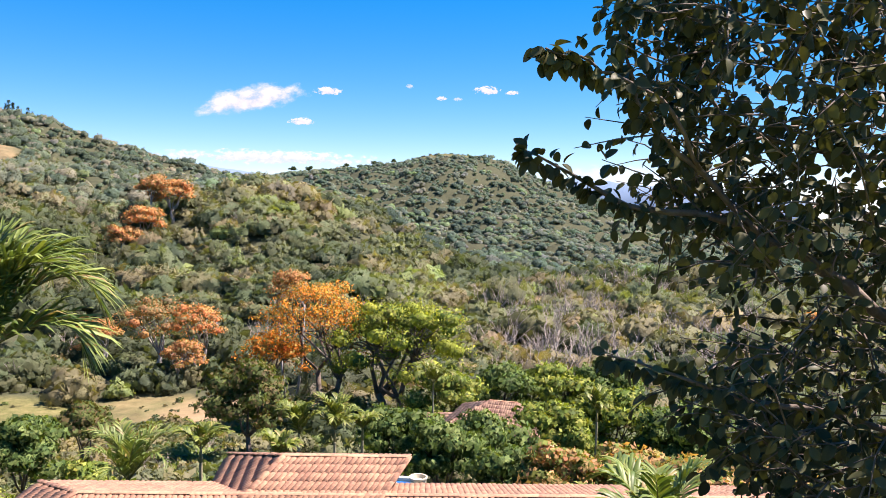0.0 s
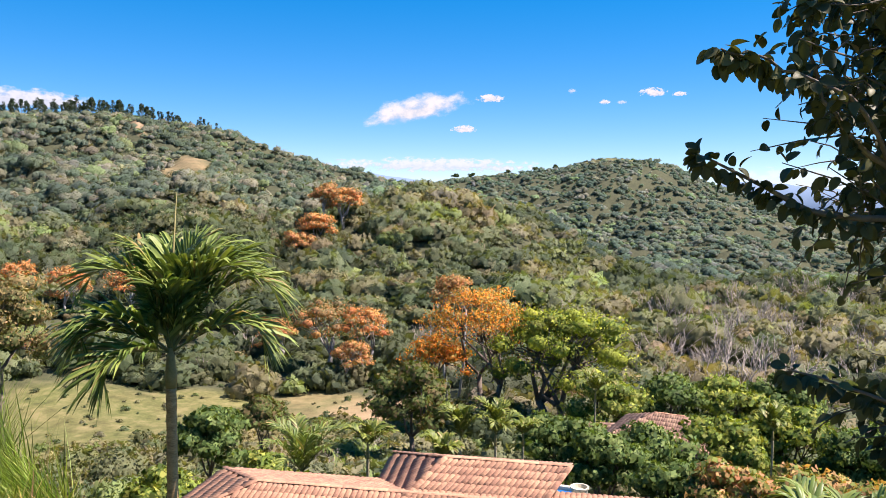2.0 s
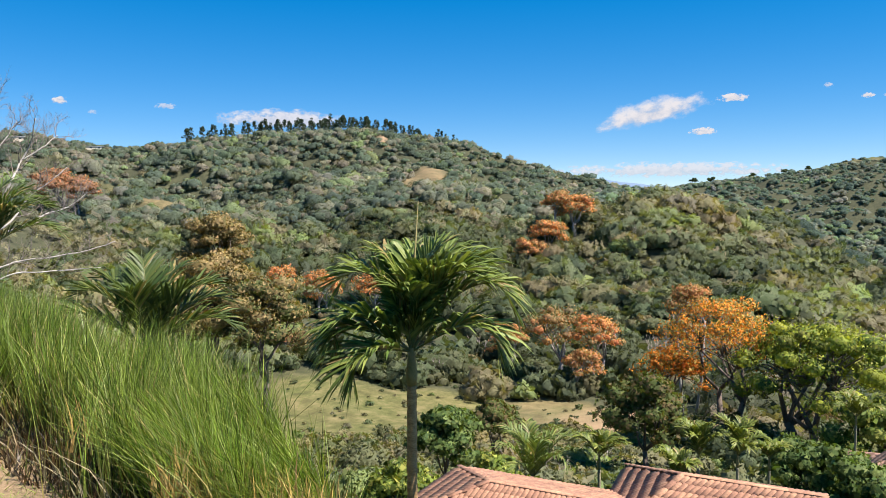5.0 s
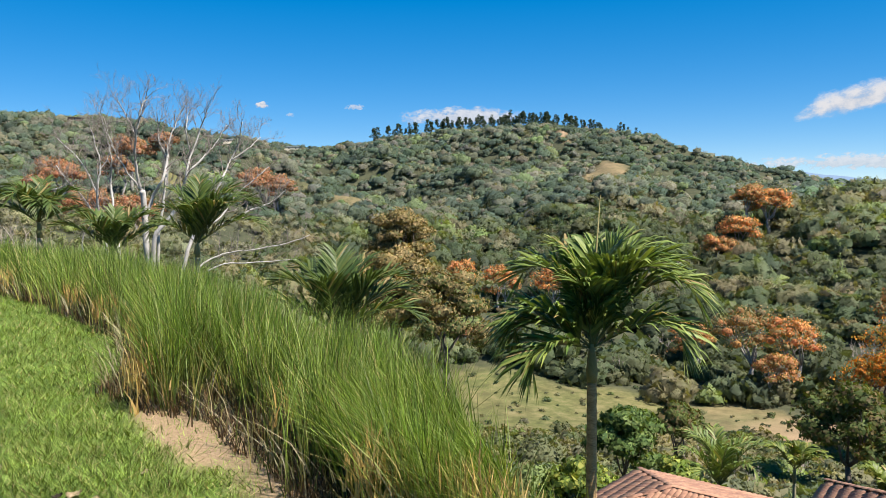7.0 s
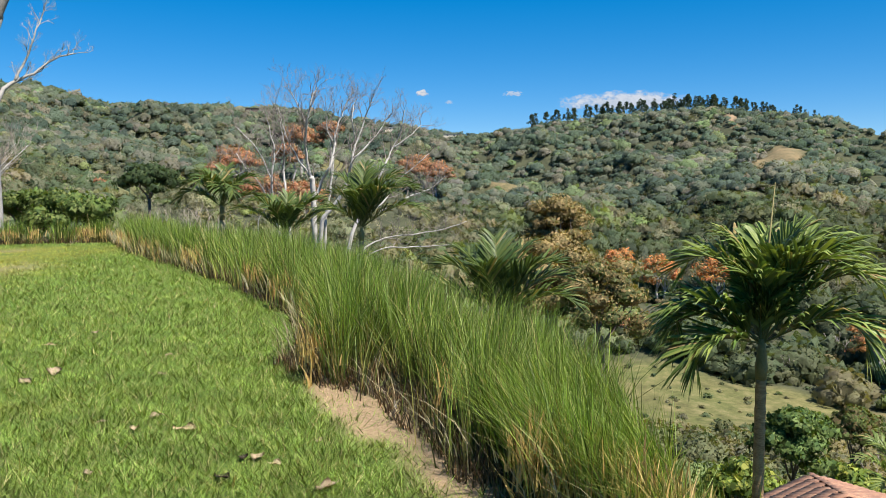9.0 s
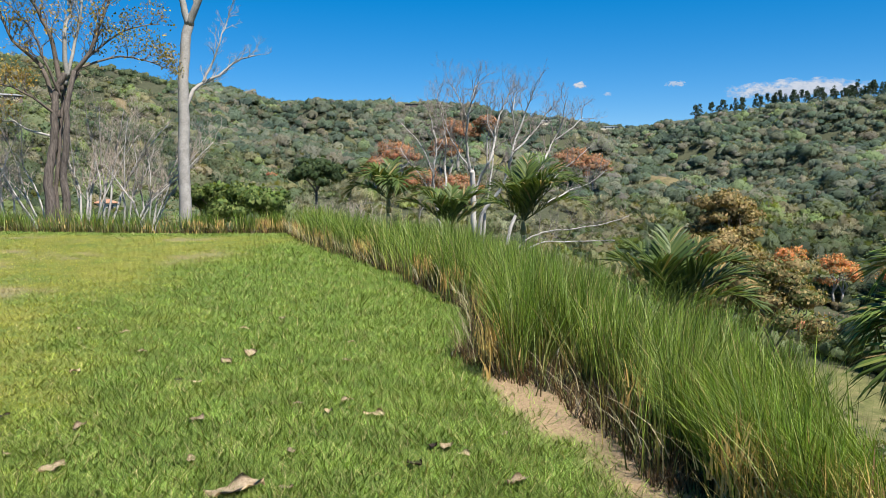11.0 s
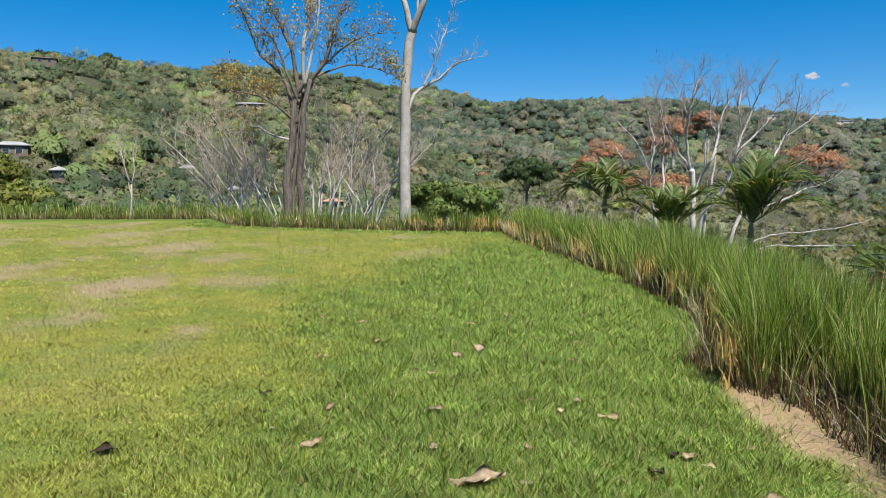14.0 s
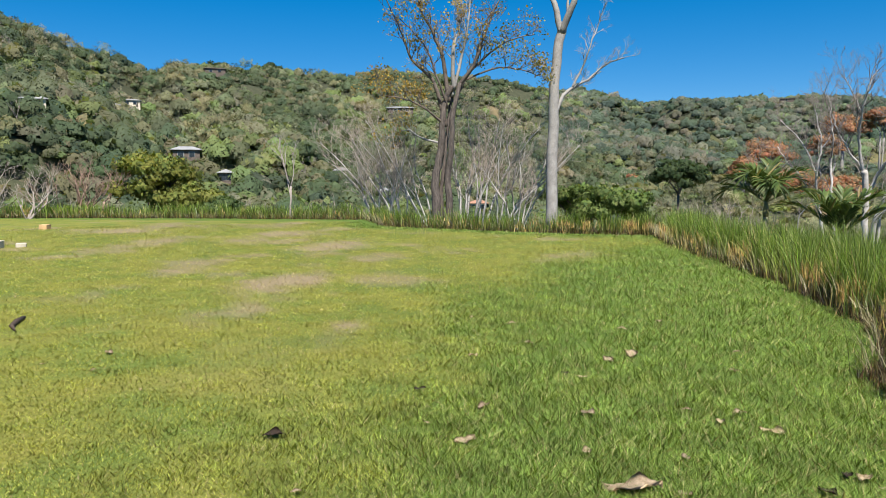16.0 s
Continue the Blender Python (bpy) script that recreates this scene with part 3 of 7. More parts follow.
woods("valley_woods", 2500, -26, 62, 185, 345, 5.0, (4, 4, 4, 2.2, 0.7, .5, 0.8, 3.5), MID_P, WOOD_LEAVES, "olive and grey dry forest over a valley spur", 4, hue=(1.0, 0.97, 1.06))
woods("valley_woods", 320, 62, 136, 62, 112, 2.8, (2, 3, 4, 3, 1.6, 1, .8, 1.5), NEAR_P, LEAVES, "mixed bushes and trees just below the lawn", 15)
woods("valley_woods", 1600, 50, 136, 100, 330, 3.5, (2, 3, 4, 3.5, 2.4, 2.4, 1.4, 1), MID_P, WOOD_LEAVES, "mixed dry and green trees below the lawn", 5, hue=(1.32, 1.25, 1.22))
woods("bank_scrub", 260, 22, 60, 26, 62, 1.0, (2, 3, 3, 2, 1, 1, 2, 1), NEAR_P, LEAVES, "green and dry bushes on the slope below", 14, clear=3.0)
woods("valley_thicket", 240, -26, 64, 22, 58, 1.7, (3, 3, 2, 1.5, 1, .3, 2.4, 2), FINE_P, LEAVES, "lush green shrubs and trees round the lower houses", 13)
woods("valley_thicket", 330, -26, 64, 56, 125, 2.4, (3, 3, 2, 1.5, 1, .6, 2.4, 2), NEAR_P, LEAVES, "lush green shrubs and trees round the lower houses", 6)
woods("bank_scrub", 260, 14, 62, 10, 40, 0.75, (1, 2, 3, 2, 1, .6, 3, .5), NEAR_P, LEAVES, "light green scrub on the bank above the house", 7)
woods("field_scrub", 900, 22, 60, 30, 92, 1.15, (1, 1, 3, 4, 3, 3, 2, .5), MID_P, WOOD_LEAVES, "grey and olive scrub on the slope under the lawn", 28, clear=3.0, hue=(1.2, 1.15, 1.1))
woods("field_scrub", 300, 20, 63, 36, 128, 0.95, (1, 2, 3, 3, 2, 2, 2, .5), NEAR_P, LEAVES, "low scrub and thorn bushes round the valley field", 8, clear=0.6)
woods("field_scrub", 260, 23, 60, 88, 136, 0.6, (1, 2, 3, 3, 2, 1, 2, 1), MID_P, WOOD_LEAVES, "scattered small bushes on the valley pasture", 12, clear=3.0)
woods("valley_woods", 420, -26, 21, 62, 135, 3.2, (2, 3, 3, 4, 3, 3, 1, 2), MID_P, WOOD_LEAVES, "mixed green and leafless trees on the valley floor", 9, hue=(1.2, 1.08, 1.25))

# ---- hedge of tall grass along the lawn's edge ----
HEDGE_GRASS = foliage("hedge_grass", 0.3, 0.35, 0.4, 0.25, scale=1.5)
EDGE = [(-1.9, 2.2), (-3.7, 2.12), (-5.6, 2.32), (-6.0, 2.08), (-6.8, 2.02), (-7.7, 2.5), (-9.2, 2.9), (-12.9, 3.02), (-16, 2.72), (-20.7, 2.3), (-25.3, 2.25), (-26.0, -1.0), (-29.4, -7.4), (-35.2, -9.7), (-35.6, -19), (-35.0, -30), (-36, -45)]


def along(path, u):
    p = np.array(path, float)
    seg = np.hypot(*np.diff(p, axis=0).T)
    s = np.concatenate([[0], np.cumsum(seg)])
    x, y = np.interp(u, s, p[:, 0]), np.interp(u, s, p[:, 1])
    k = np.clip(np.searchsorted(s, u) - 1, 0, len(seg) - 1)
    d = np.diff(p, axis=0)[k] / seg[k][:, None]
    return x, y, d, s[-1]


def blades(rng, x, y, z, tall, width, lean, color, segs=3, foot=None):
    """Grass blades as tapered bent strips."""
    n = len(x)
    a = rng.uniform(0, 6.28, n)
    w = np.stack([np.cos(a), np.sin(a), 0 * a], -1) * width[:, None]
    t = np.linspace(0, 1, segs + 1)
    rows = []
    for k, u in enumerate(t):
        c = np.stack([x, y, z], -1) + lean * (u ** 1.7) * tall[:, None]
        c[:, 2] += tall * (u - 0.18 * u * u * np.linalg.norm(lean, axis=1))
        rows += [c - w * (1 - u * 0.9), c + w * (1 - u * 0.9)] if k < segs else [c]
    v = np.stack(rows, 1)
    m = v.shape[1]
    f = []
    for k in range(segs - 1):
        i = 2 * k
        f += [(i, i + 1, i + 3), (i, i + 3, i + 2)]
    f.append((m - 3, m - 2, m - 1))
    f = (np.array(f)[None] + (np.arange(n) * m)[:, None, None]).reshape(-1, 3)
    c = np.repeat(color[:, None, :], m, axis=1)
    if foot is not None:                        # dead lower leaves on the stalks, darkened for the hollow's shade
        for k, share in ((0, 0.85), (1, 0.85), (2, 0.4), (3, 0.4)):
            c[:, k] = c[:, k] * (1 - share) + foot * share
    return v.reshape(-1, 3), f, c.reshape(-1, 3)


def hedge(name, u0, u1, count, label, seed, deep=1.35, fine=1.0):
    rng = np.random.RandomState(seed)
    tuft_n = int((u1 - u0) * 16)
    tu, td = rng.uniform(u0, u1, tuft_n), rng.uniform(0.02, deep, tuft_n)
    th = rng.uniform(0.82, 1.12, tuft_n)
    k = rng.randint(0, tuft_n, count)
    u, dep = tu[k] + rng.normal(0, 0.09, count), td[k] + rng.normal(0, 0.09, count)
    x, y, d, total = along(EDGE, np.clip(u, u0, u1))
    dep = (dep + 0.10 * waves(u, u * 0, 1.3, 56)) * np.clip(0.35 + u / 4, 0, 1)
    nx, ny = d[:, 1], -d[:, 0]           # outward from the lawn
    x, y = x + nx * dep, y + ny * dep
    z = np.minimum(height(x, y), 0.0)
    tall = curve_at(u, [0, 0.8, 2.3, 4.5, 24, 30, 60], [0.34, 0.60, 0.76, 0.86, 0.84, 0.78, 0.74]) * rng.uniform(0.66, 1.20, count) * th[k] * (1 + 0.10 * waves(x, y, 2.2, 3))
    x0, y0, _, _ = along(EDGE, np.clip(tu[k], u0, u1))
    out = np.stack([x - (x0 + nx * td[k]), y - (y0 + ny * td[k]), 0 * x], -1)
    lean = out * 1.3 + rng.normal(0, 0.13, (count, 3)) * np.where(rng.uniform(0, 1, (count, 1)) < 0.2, 2.2, 1.0) + np.array([0.09, 0.02, 0])
    over = (dep > 0.2) & (dep < 0.6) & (rng.uniform(0, 1, count) < 0.35)         # the front leans out over a dark hollow
    lean -= np.stack([nx, ny, 0 * nx], -1) * (over * rng.uniform(0.05, 0.35, count))[:, None]
    lean[:, 2] = 0
    tone = np.array([(0.18, 0.275, 0.040), (0.27, 0.37, 0.060), (0.095, 0.155, 0.026), (0.40, 0.48, 0.17), (0.56, 0.45, 0.20)])
    col = tone[rng.choice(5, count, p=(0.32, 0.28, 0.20, 0.15, 0.05))] * rng.uniform(0.3, 1.4, (count, 1))
    shy = 0.30 + 0.22 * waves(u, u * 0, 2.1, 57)          # how far back the standing front is
    stay = (dep > shy * np.clip(u / 3, 0.3, 1)) | (rng.uniform(0, 1, count) < 0.06)
    x, y, z, tall, u, lean, col, count = x[stay], y[stay], z[stay], tall[stay], u[stay], lean[stay], col[stay], int(stay.sum())
    # golden straw, and two dark tones that paint shade into the blades' foot
    dead_shaded = np.array([(0.40, 0.28, 0.10), (0.08, 0.060, 0.032), (0.07, 0.085, 0.028)])[rng.choice(3, count, p=(0.25, 0.4, 0.35))]
    b = Build()
    v, f, c = blades(rng, x, y, z, tall, fine * rng.uniform(0.0026, 0.0066, count) * (1 + u / 22), lean, col, foot=dead_shaded)
    b.v.append(v); b.f.append(f); b.c.append(c); b.n += len(v)
    # dead stubble and litter before the standing front, coloured dark for the hollow's shade
    m = count // 5
    u4 = rng.uniform(u0, u1, m)
    x4, y4, d4, _ = along(EDGE, u4)
    dep4 = (rng.uniform(0.0, 0.6, m) + 0.08 * waves(u4, u4 * 0, 1.3, 56)) * np.clip(0.35 + u4 / 4, 0, 1)
    x4, y4 = x4 + d4[:, 1] * dep4, y4 - d4[:, 0] * dep4
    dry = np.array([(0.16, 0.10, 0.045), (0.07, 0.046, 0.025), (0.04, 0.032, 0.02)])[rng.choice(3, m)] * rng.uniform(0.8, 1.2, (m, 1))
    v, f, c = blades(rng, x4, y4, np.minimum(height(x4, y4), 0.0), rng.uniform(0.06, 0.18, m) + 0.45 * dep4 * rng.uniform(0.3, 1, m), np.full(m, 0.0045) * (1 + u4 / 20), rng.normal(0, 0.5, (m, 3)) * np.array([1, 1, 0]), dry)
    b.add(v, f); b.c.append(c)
    # and inside the foot, with shade in the colour too
    m = count // 6
    pick = rng.randint(0, count, m)
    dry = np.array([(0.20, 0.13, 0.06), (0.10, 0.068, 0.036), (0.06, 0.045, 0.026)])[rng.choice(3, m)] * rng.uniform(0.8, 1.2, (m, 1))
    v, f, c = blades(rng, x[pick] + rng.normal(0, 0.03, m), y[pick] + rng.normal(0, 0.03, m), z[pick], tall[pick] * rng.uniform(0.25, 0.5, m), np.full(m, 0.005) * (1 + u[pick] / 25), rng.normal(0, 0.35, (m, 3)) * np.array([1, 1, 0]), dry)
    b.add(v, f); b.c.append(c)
    # golden cut sheaves in patches half way up the front, some down to the ground
    w = count // (3 if u0 < 20 else 9)
    u2 = rng.uniform(u0, u1, w)
    u2 = u2[waves(u2, u2 * 0, 1.7, 55) + rng.normal(0, 0.18, w) > 0.28]
    w = len(u2)
    x2, y2, d2, _ = along(EDGE, u2)
    dep2 = (rng.uniform(0.02, 0.42, w) + 0.18 * waves(u2, u2 * 0, 2.1, 57)) * np.clip(0.35 + u2 / 4, 0, 1)
    x2, y2 = x2 + d2[:, 1] * dep2, y2 - d2[:, 0] * dep2
    dry = np.array([(0.62, 0.46, 0.19), (0.50, 0.34, 0.12), (0.22, 0.14, 0.06)])[rng.choice(3, w, p=(0.4, 0.4, 0.2))] * rng.uniform(0.7, 1.2, (w, 1))
    lift = np.where(rng.uniform(0, 1, w) < 0.8, rng.uniform(0.12, 0.34, w), 0.0)
    v, f, c = blades(rng, x2, y2, np.minimum(height(x2, y2), 0.0) + lift, rng.uniform(0.10, 0.26, w), rng.uniform(0.004, 0.0085, w) * (1 + u2 / 20), rng.normal(0, 0.25, (w, 3)) * np.array([1, 1, 0]), dry)
    b.add(v, f); b.c.append(c)
    # stray pale stalks across the hollow
    w = int((u1 - u0) * 18)
    u3 = rng.uniform(u0, u1, w)
    x3, y3, d3, _ = along(EDGE, u3)
    ln = np.stack([d3[:, 0], d3[:, 1], 0 * u3], -1) * rng.normal(0, 0.9, w)[:, None] + np.stack([-d3[:, 1], d3[:, 0], 0 * u3], -1) * rng.uniform(0.1, 0.9, w)[:, None]
    v, f, c = blades(rng, x3, y3, np.minimum(height(x3, y3), 0.0) + rng.uniform(0.04, 0.22, w), rng.uniform(0.16, 0.42, w), np.full(w, 0.0036) * (1 + u3 / 20), ln, np.array((0.44, 0.38, 0.23)) * rng.uniform(0.5, 1.2, (w, 1)))
    b.add(v, f); b.c.append(c)
    return tagged(new(name, b.mesh(name, HEDGE_GRASS)), label, "hedge", kind="stuff")


hedge("grass_hedge", 0, 13, 56000, "tall green grass hedge with straw-coloured foot beside lawn", 1)
hedge("grass_hedge", 13, 27, 15000, "long green grass hedge along the lawn's edge", 2, 1.35, 1.1)
hedge("grass_hedge", 27, 70, 14000, "low grass hedge closing the lawn's far end", 3, 1.2, 1.3)

# ---- trees ----
def sight(az, el, d):
    """A point d metres away (level) from the viewpoint, by heading and height angle."""
    return np.array([-math.sin(radians(az)) * d, math.cos(radians(az)) * d, 1.6 + d * math.tan(radians(el))])


def grow(rng, b, p, d, length, radius, depth, tips, kids=3, spread=0.7, rise=0.25, wiggle=0.16, shrink=0.68, sides=5):
    """A branch and its branches, gathered in b; ends go to tips."""
    n = 5 if depth > 1 else 3
    pts, v = [np.array(p, float)], np.array(d, float) / np.linalg.norm(d)
    for i in range(n - 1):
        v = v + rng.normal(0, wiggle, 3) + np.array([0, 0, rise * 0.25])
        v /= np.linalg.norm(v)
        pts.append(pts[-1] + v * length / (n - 1))
    end = radius * (0.62 if depth else 0.25)
    b.add(*tube(pts, np.linspace(radius, end, n), sides if depth > 1 else 3, depth > 1))
    if depth == 0:
        tips.append(pts[-1])
        return
    for k in range(kids):
        t = rng.uniform(0.62 if depth > 2 else 0.35, 1.0) if k else 1.0
        q = t * (n - 1)
        i = min(int(q), n - 2)
        at = pts[i] + (pts[i + 1] - pts[i]) * (q - i)
        side = rng.normal(0, 1, 3); side -= v * side.dot(v); side /= np.linalg.norm(side)
        nd = v * (1 - 0.35 * spread) + side * spread * rng.uniform(0.6, 1.2) + np.array([0, 0, rise * 0.4])
        grow(rng, b, at, nd, length * shrink * rng.uniform(0.75, 1.15), max(end * rng.uniform(0.65, 0.95), 0.004), depth - 1, tips, kids, spread, rise, wiggle, shrink, sides)


BLOOM = foliage("tree_blossom", 0.35, 0.1, 0.7, 0.25, scale=0.8, holes=3.0, open_share=0.45)


def leafy_tree(name, label, az, r, top_el, width, tones_, seed, base=None, deep=0.62, lobes=18, bits=130, size=0.16, core=0.72, stems=1, trunk_r=None, bark=None, group="", mat=None, sway=0.0):
    """A tree with trunk, limbs and a lobed crown of leaf clumps, from its heading, distance, height angle of its top and crown width."""
    rng = np.random.RandomState(seed)
    x, y, z0 = spot(az, r)
    z0 = z0 if base is None else base
    top = 1.6 + r * math.tan(radians(top_el))
    R = width / 2
    H = top - z0
    cz = H - R * deep * 1.0                      # centre of the crown over the foot
    tree = thing(name, (x, y, z0), label, "tree", group)
    b = Build()
    trunk_r = trunk_r or max(0.06, R * 0.055)
    centres = []
    for i in range(lobes):
        a, q = i * 2.39996, math.sqrt((i + 0.5) / lobes)
        zz = math.sqrt(max(0, 1 - q * q))
        low = rng.uniform(-0.5, 0.25) * q
        centres.append(np.array([math.cos(a) * q * R * 0.78 + sway, math.sin(a) * q * R * 0.78, cz + (zz * 0.75 + low) * R * deep]) + rng.normal(0, 0.07 * R, 3))
    for s in range(stems):
        off = rng.normal(0, 0.12 * R, 3) * (stems > 1); off[2] = 0
        fork = np.array([rng.normal(0, 0.08 * R), rng.normal(0, 0.08 * R), max(cz - R * deep * 0.7, H * 0.3)]) + off * 2.2
        pts = [off * 0.6 + np.array([0, 0, -0.3]), off + fork * 0.5 * np.array([0.6, 0.6, 1]), fork]
        b.add(*tube(pts, [trunk_r * 1.25, trunk_r, trunk_r * 0.8], 8))
        mine = np.array(centres[s::stems])
        turn = np.arctan2(mine[:, 1] - fork[1], mine[:, 0] - fork[0])
        order = np.argsort(turn)
        for group_ in np.array_split(order, max(1, min(4, len(mine) // 4))):      # a few main limbs that divide again
            goal = mine[group_].mean(0)
            knee = fork + (goal - fork) * 0.62 + rng.normal(0, 0.05 * R, 3)
            mid = fork + (knee - fork) * 0.5 + rng.normal(0, 0.07 * R, 3) - np.array([0, 0, 0.04 * R])
            tw = Build(); tw.add(*tube([fork - np.array([0, 0, trunk_r]), mid, knee], [trunk_r * 0.62, trunk_r * 0.46, trunk_r * 0.34], 6))
            for c in mine[group_]:
                half = knee + (c - knee) * 0.5 + rng.normal(0, 0.06 * R, 3)
                tw.add(*tube([knee, half, c], [trunk_r * 0.27, trunk_r * 0.17, trunk_r * 0.05], 4))
            if r < 90:
                part("limb", tw.mesh("limb", bark or BARK_DARK, True), None, tree)
            else:
                for v_, f_ in zip(tw.v, tw.f):
                    b.v.append(v_)
                    b.f.append(f_ + b.n)
                b.n += tw.n
    part("trunk", b.mesh("trunk", bark or BARK_DARK, True), None, tree)
    f = Build()
    tones_ = np.array(tones_)
    for c in centres:
        s = R * rng.uniform(0.26, 0.40) * (18 / lobes) ** 0.33
        col = tones_[rng.randint(len(tones_))] * rng.uniform(0.85, 1.2)
        if core:
            f.add(c + ICO_V * s * core * np.array([1, 1, 0.75]), ICO_F, col * 0.9, ICO_V)
        d = rng.normal(0, 1, (bits, 3)); d[:, 2] = np.abs(d[:, 2]) - 0.35
        d /= np.linalg.norm(d, axis=1)[:, None]
        v, t = leaf_bits(rng, c + d * s * rng.uniform(0.55, 1.15, (bits, 1)) * np.array([1.1, 1.1, 0.72]), d, size, bits)
        cc = tones_[rng.randint(0, len(tones_), bits)] * rng.uniform(0.75, 1.3, (bits, 1))
        f.add(v, t, None, facing(rng, d + 0.3 * (c - np.array([0, 0, cz])) / R, bits)); f.c.append(np.repeat(cc, 4, axis=0))
    part("crown", f.mesh("crown", mat or LEAVES), None, tree)
    return tree


def bare_tree(name, label, az, r, height_, stems, seed, bark, group="", base=None, lean=(0, 0, 0), depth=4, kids=3, radius=0.12, spread=0.55, leaves=None, leaf_n=0, leaf_size=0.12, first=0.5, rise=0.35, fan=0.25):
    """A leafless or thinly leaved tree of several stems."""
    rng = np.random.RandomState(seed)
    x, y, z0 = spot(az, r)
    z0 = z0 if base is None else base
    tree = thing(name, (x, y, z0), label, "tree", group)
    tips = []
    for s in range(stems):
        b = Build()
        a = rng.uniform(0, 6.28) if stems < 3 else s * 6.283 / stems + rng.uniform(-0.4, 0.4)
        d = np.array([math.cos(a) * fan, math.sin(a) * fan, 1.0]) + np.array(lean)
        start = np.array([math.cos(a), math.sin(a), 0]) * radius * (1.2 if stems > 1 else 0) + np.array([0, 0, -0.3])
        grow(rng, b, start, d, height_ * first * rng.uniform(0.85, 1.1), radius * rng.uniform(0.75, 1.1), depth, tips, kids, spread, rise, 0.12, 0.62, 6)
        part("stem" if stems > 1 else "trunk", b.mesh("stem", bark, True), None, tree)
    if leaf_n:
        f = Build()
        tips_ = np.array(tips)
        k = rng.choice(len(tips_), min(len(tips_), max(1, leaf_n // 6)), replace=False)
        at = tips_[rng.choice(k, leaf_n)] + rng.normal(0, 0.22, (leaf_n, 3))
        v, t = leaf_bits(rng, at, rng.normal(0, 1, (leaf_n, 3)), leaf_size, leaf_n)
        cc = np.array(leaves)[rng.randint(0, len(leaves), leaf_n)] * rng.uniform(0.8, 1.25, (leaf_n, 1))
        f.add(v, t); f.c.append(np.repeat(cc, 4, axis=0))
        part("leaves", f.mesh("leaves", LEAVES), None, tree)
    return tree


PALM_LEAF = foliage("palm_leaf", 0.26, 0.34, 0.44, 0.25, scale=2.0)
PALM_TRUNK = surface("palm_trunk", (0.17, 0.10, 0.045), (0.66, 0.43, 0.20), 6.0, 0.85, 0.5, 5.0, stretch=(1, 1, 3.5))
CANE = surface("palm_cane", (0.16, 0.15, 0.09), (0.34, 0.31, 0.20), 5.0, 0.8, 0.3, 5.0)
SHAFT = surface("palm_crownshaft", (0.15, 0.14, 0.05), (0.30, 0.25, 0.10), 6.0, 0.6, 0.2, 5.0)


def frond(rng, length, start_el, droop, leaflet, pairs=34, tone=((0.045, 0.085, 0.018), (0.075, 0.12, 0.028)), stalk=0.14, hang=0.5, width=0.02):
    """A feather leaf in its own plane: along +x, up +z; leaflets fall from both sides of the arching rib."""
    b = Build()
    n = 14
    e, pts = radians(start_el), [np.zeros(3)]
    for i in range(n):
        e -= radians(droop) / n * (0.1 + 3.6 * (i / n) ** 3)
        pts.append(pts[-1] + np.array([math.cos(e), 0.0, math.sin(e)]) * length / n)
    pts = np.array(pts)
    pts[:, 1] += np.linspace(0, 1, n + 1) ** 2 * rng.normal(0, 0.08) * length
    v, t = tube(pts, np.linspace(0.02, 0.004, n + 1) * length / 1.6, 5)
    b.add(v, t, (0.16, 0.17, 0.06))
    tone = np.array(tone)
    for i in range(pairs):
        u = stalk + (1 - stalk) * (i + 0.5) / pairs
        q = u * n
        k = min(int(q), n - 1)
        at, tang = pts[k] + (pts[k + 1] - pts[k]) * (q - k), pts[k + 1] - pts[k]
        tang /= np.linalg.norm(tang)
        up = np.cross(tang, np.array([0, 1.0, 0])); up *= np.sign(up[2]) if abs(up[2]) > 0.05 else 1
        L = leaflet * (0.55 + 0.6 * math.sin(math.pi * min(1, u * 0.86 + 0.1))) * rng.uniform(0.85, 1.1)
        for side in (-1, 1):
            d = np.array([0, side * rng.uniform(0.5, 0.8), 0]) + tang * (0.58 + 0.5 * u) + up * rng.uniform(0.1, 0.6) * (1 - 0.4 * u)
            d /= np.linalg.norm(d)
            w = width * rng.uniform(0.8, 1.15) * (1.0 if u < 0.85 else 0.7)
            nrm = np.cross(d, tang); nrm /= np.linalg.norm(nrm) + 1e-9
            wid = np.cross(nrm, d) * w
            g = np.array([0, 0, -1.0]) * hang * L * rng.uniform(0.7, 1.25)
            c0, c1, c2, c3 = at, at + d * L * 0.35 + g * 0.06, at + d * L * 0.70 + g * 0.38, at + d * L * 0.94 + g * 0.95
            col = (tone[0] + (tone[1] - tone[0]) * rng.uniform()) * rng.uniform(0.85, 1.2)
            if rng.uniform() < 0.05:
                col = np.array((0.32, 0.25, 0.10))
            vv = [c0 - wid * 0.4, c0 + wid * 0.4, c1 - wid, c1 + nrm * w * 0.5, c1 + wid, c2 - wid * 0.8, c2 + nrm * w * 0.4, c2 + wid * 0.8, c3]
            b.add(vv, [(0, 3, 2), (0, 1, 3), (1, 4, 3), (2, 3, 6), (2, 6, 5), (3, 4, 7), (3, 7, 6), (5, 6, 8), (6, 7, 8)], col)
    return b.mesh("frond", PALM_LEAF)


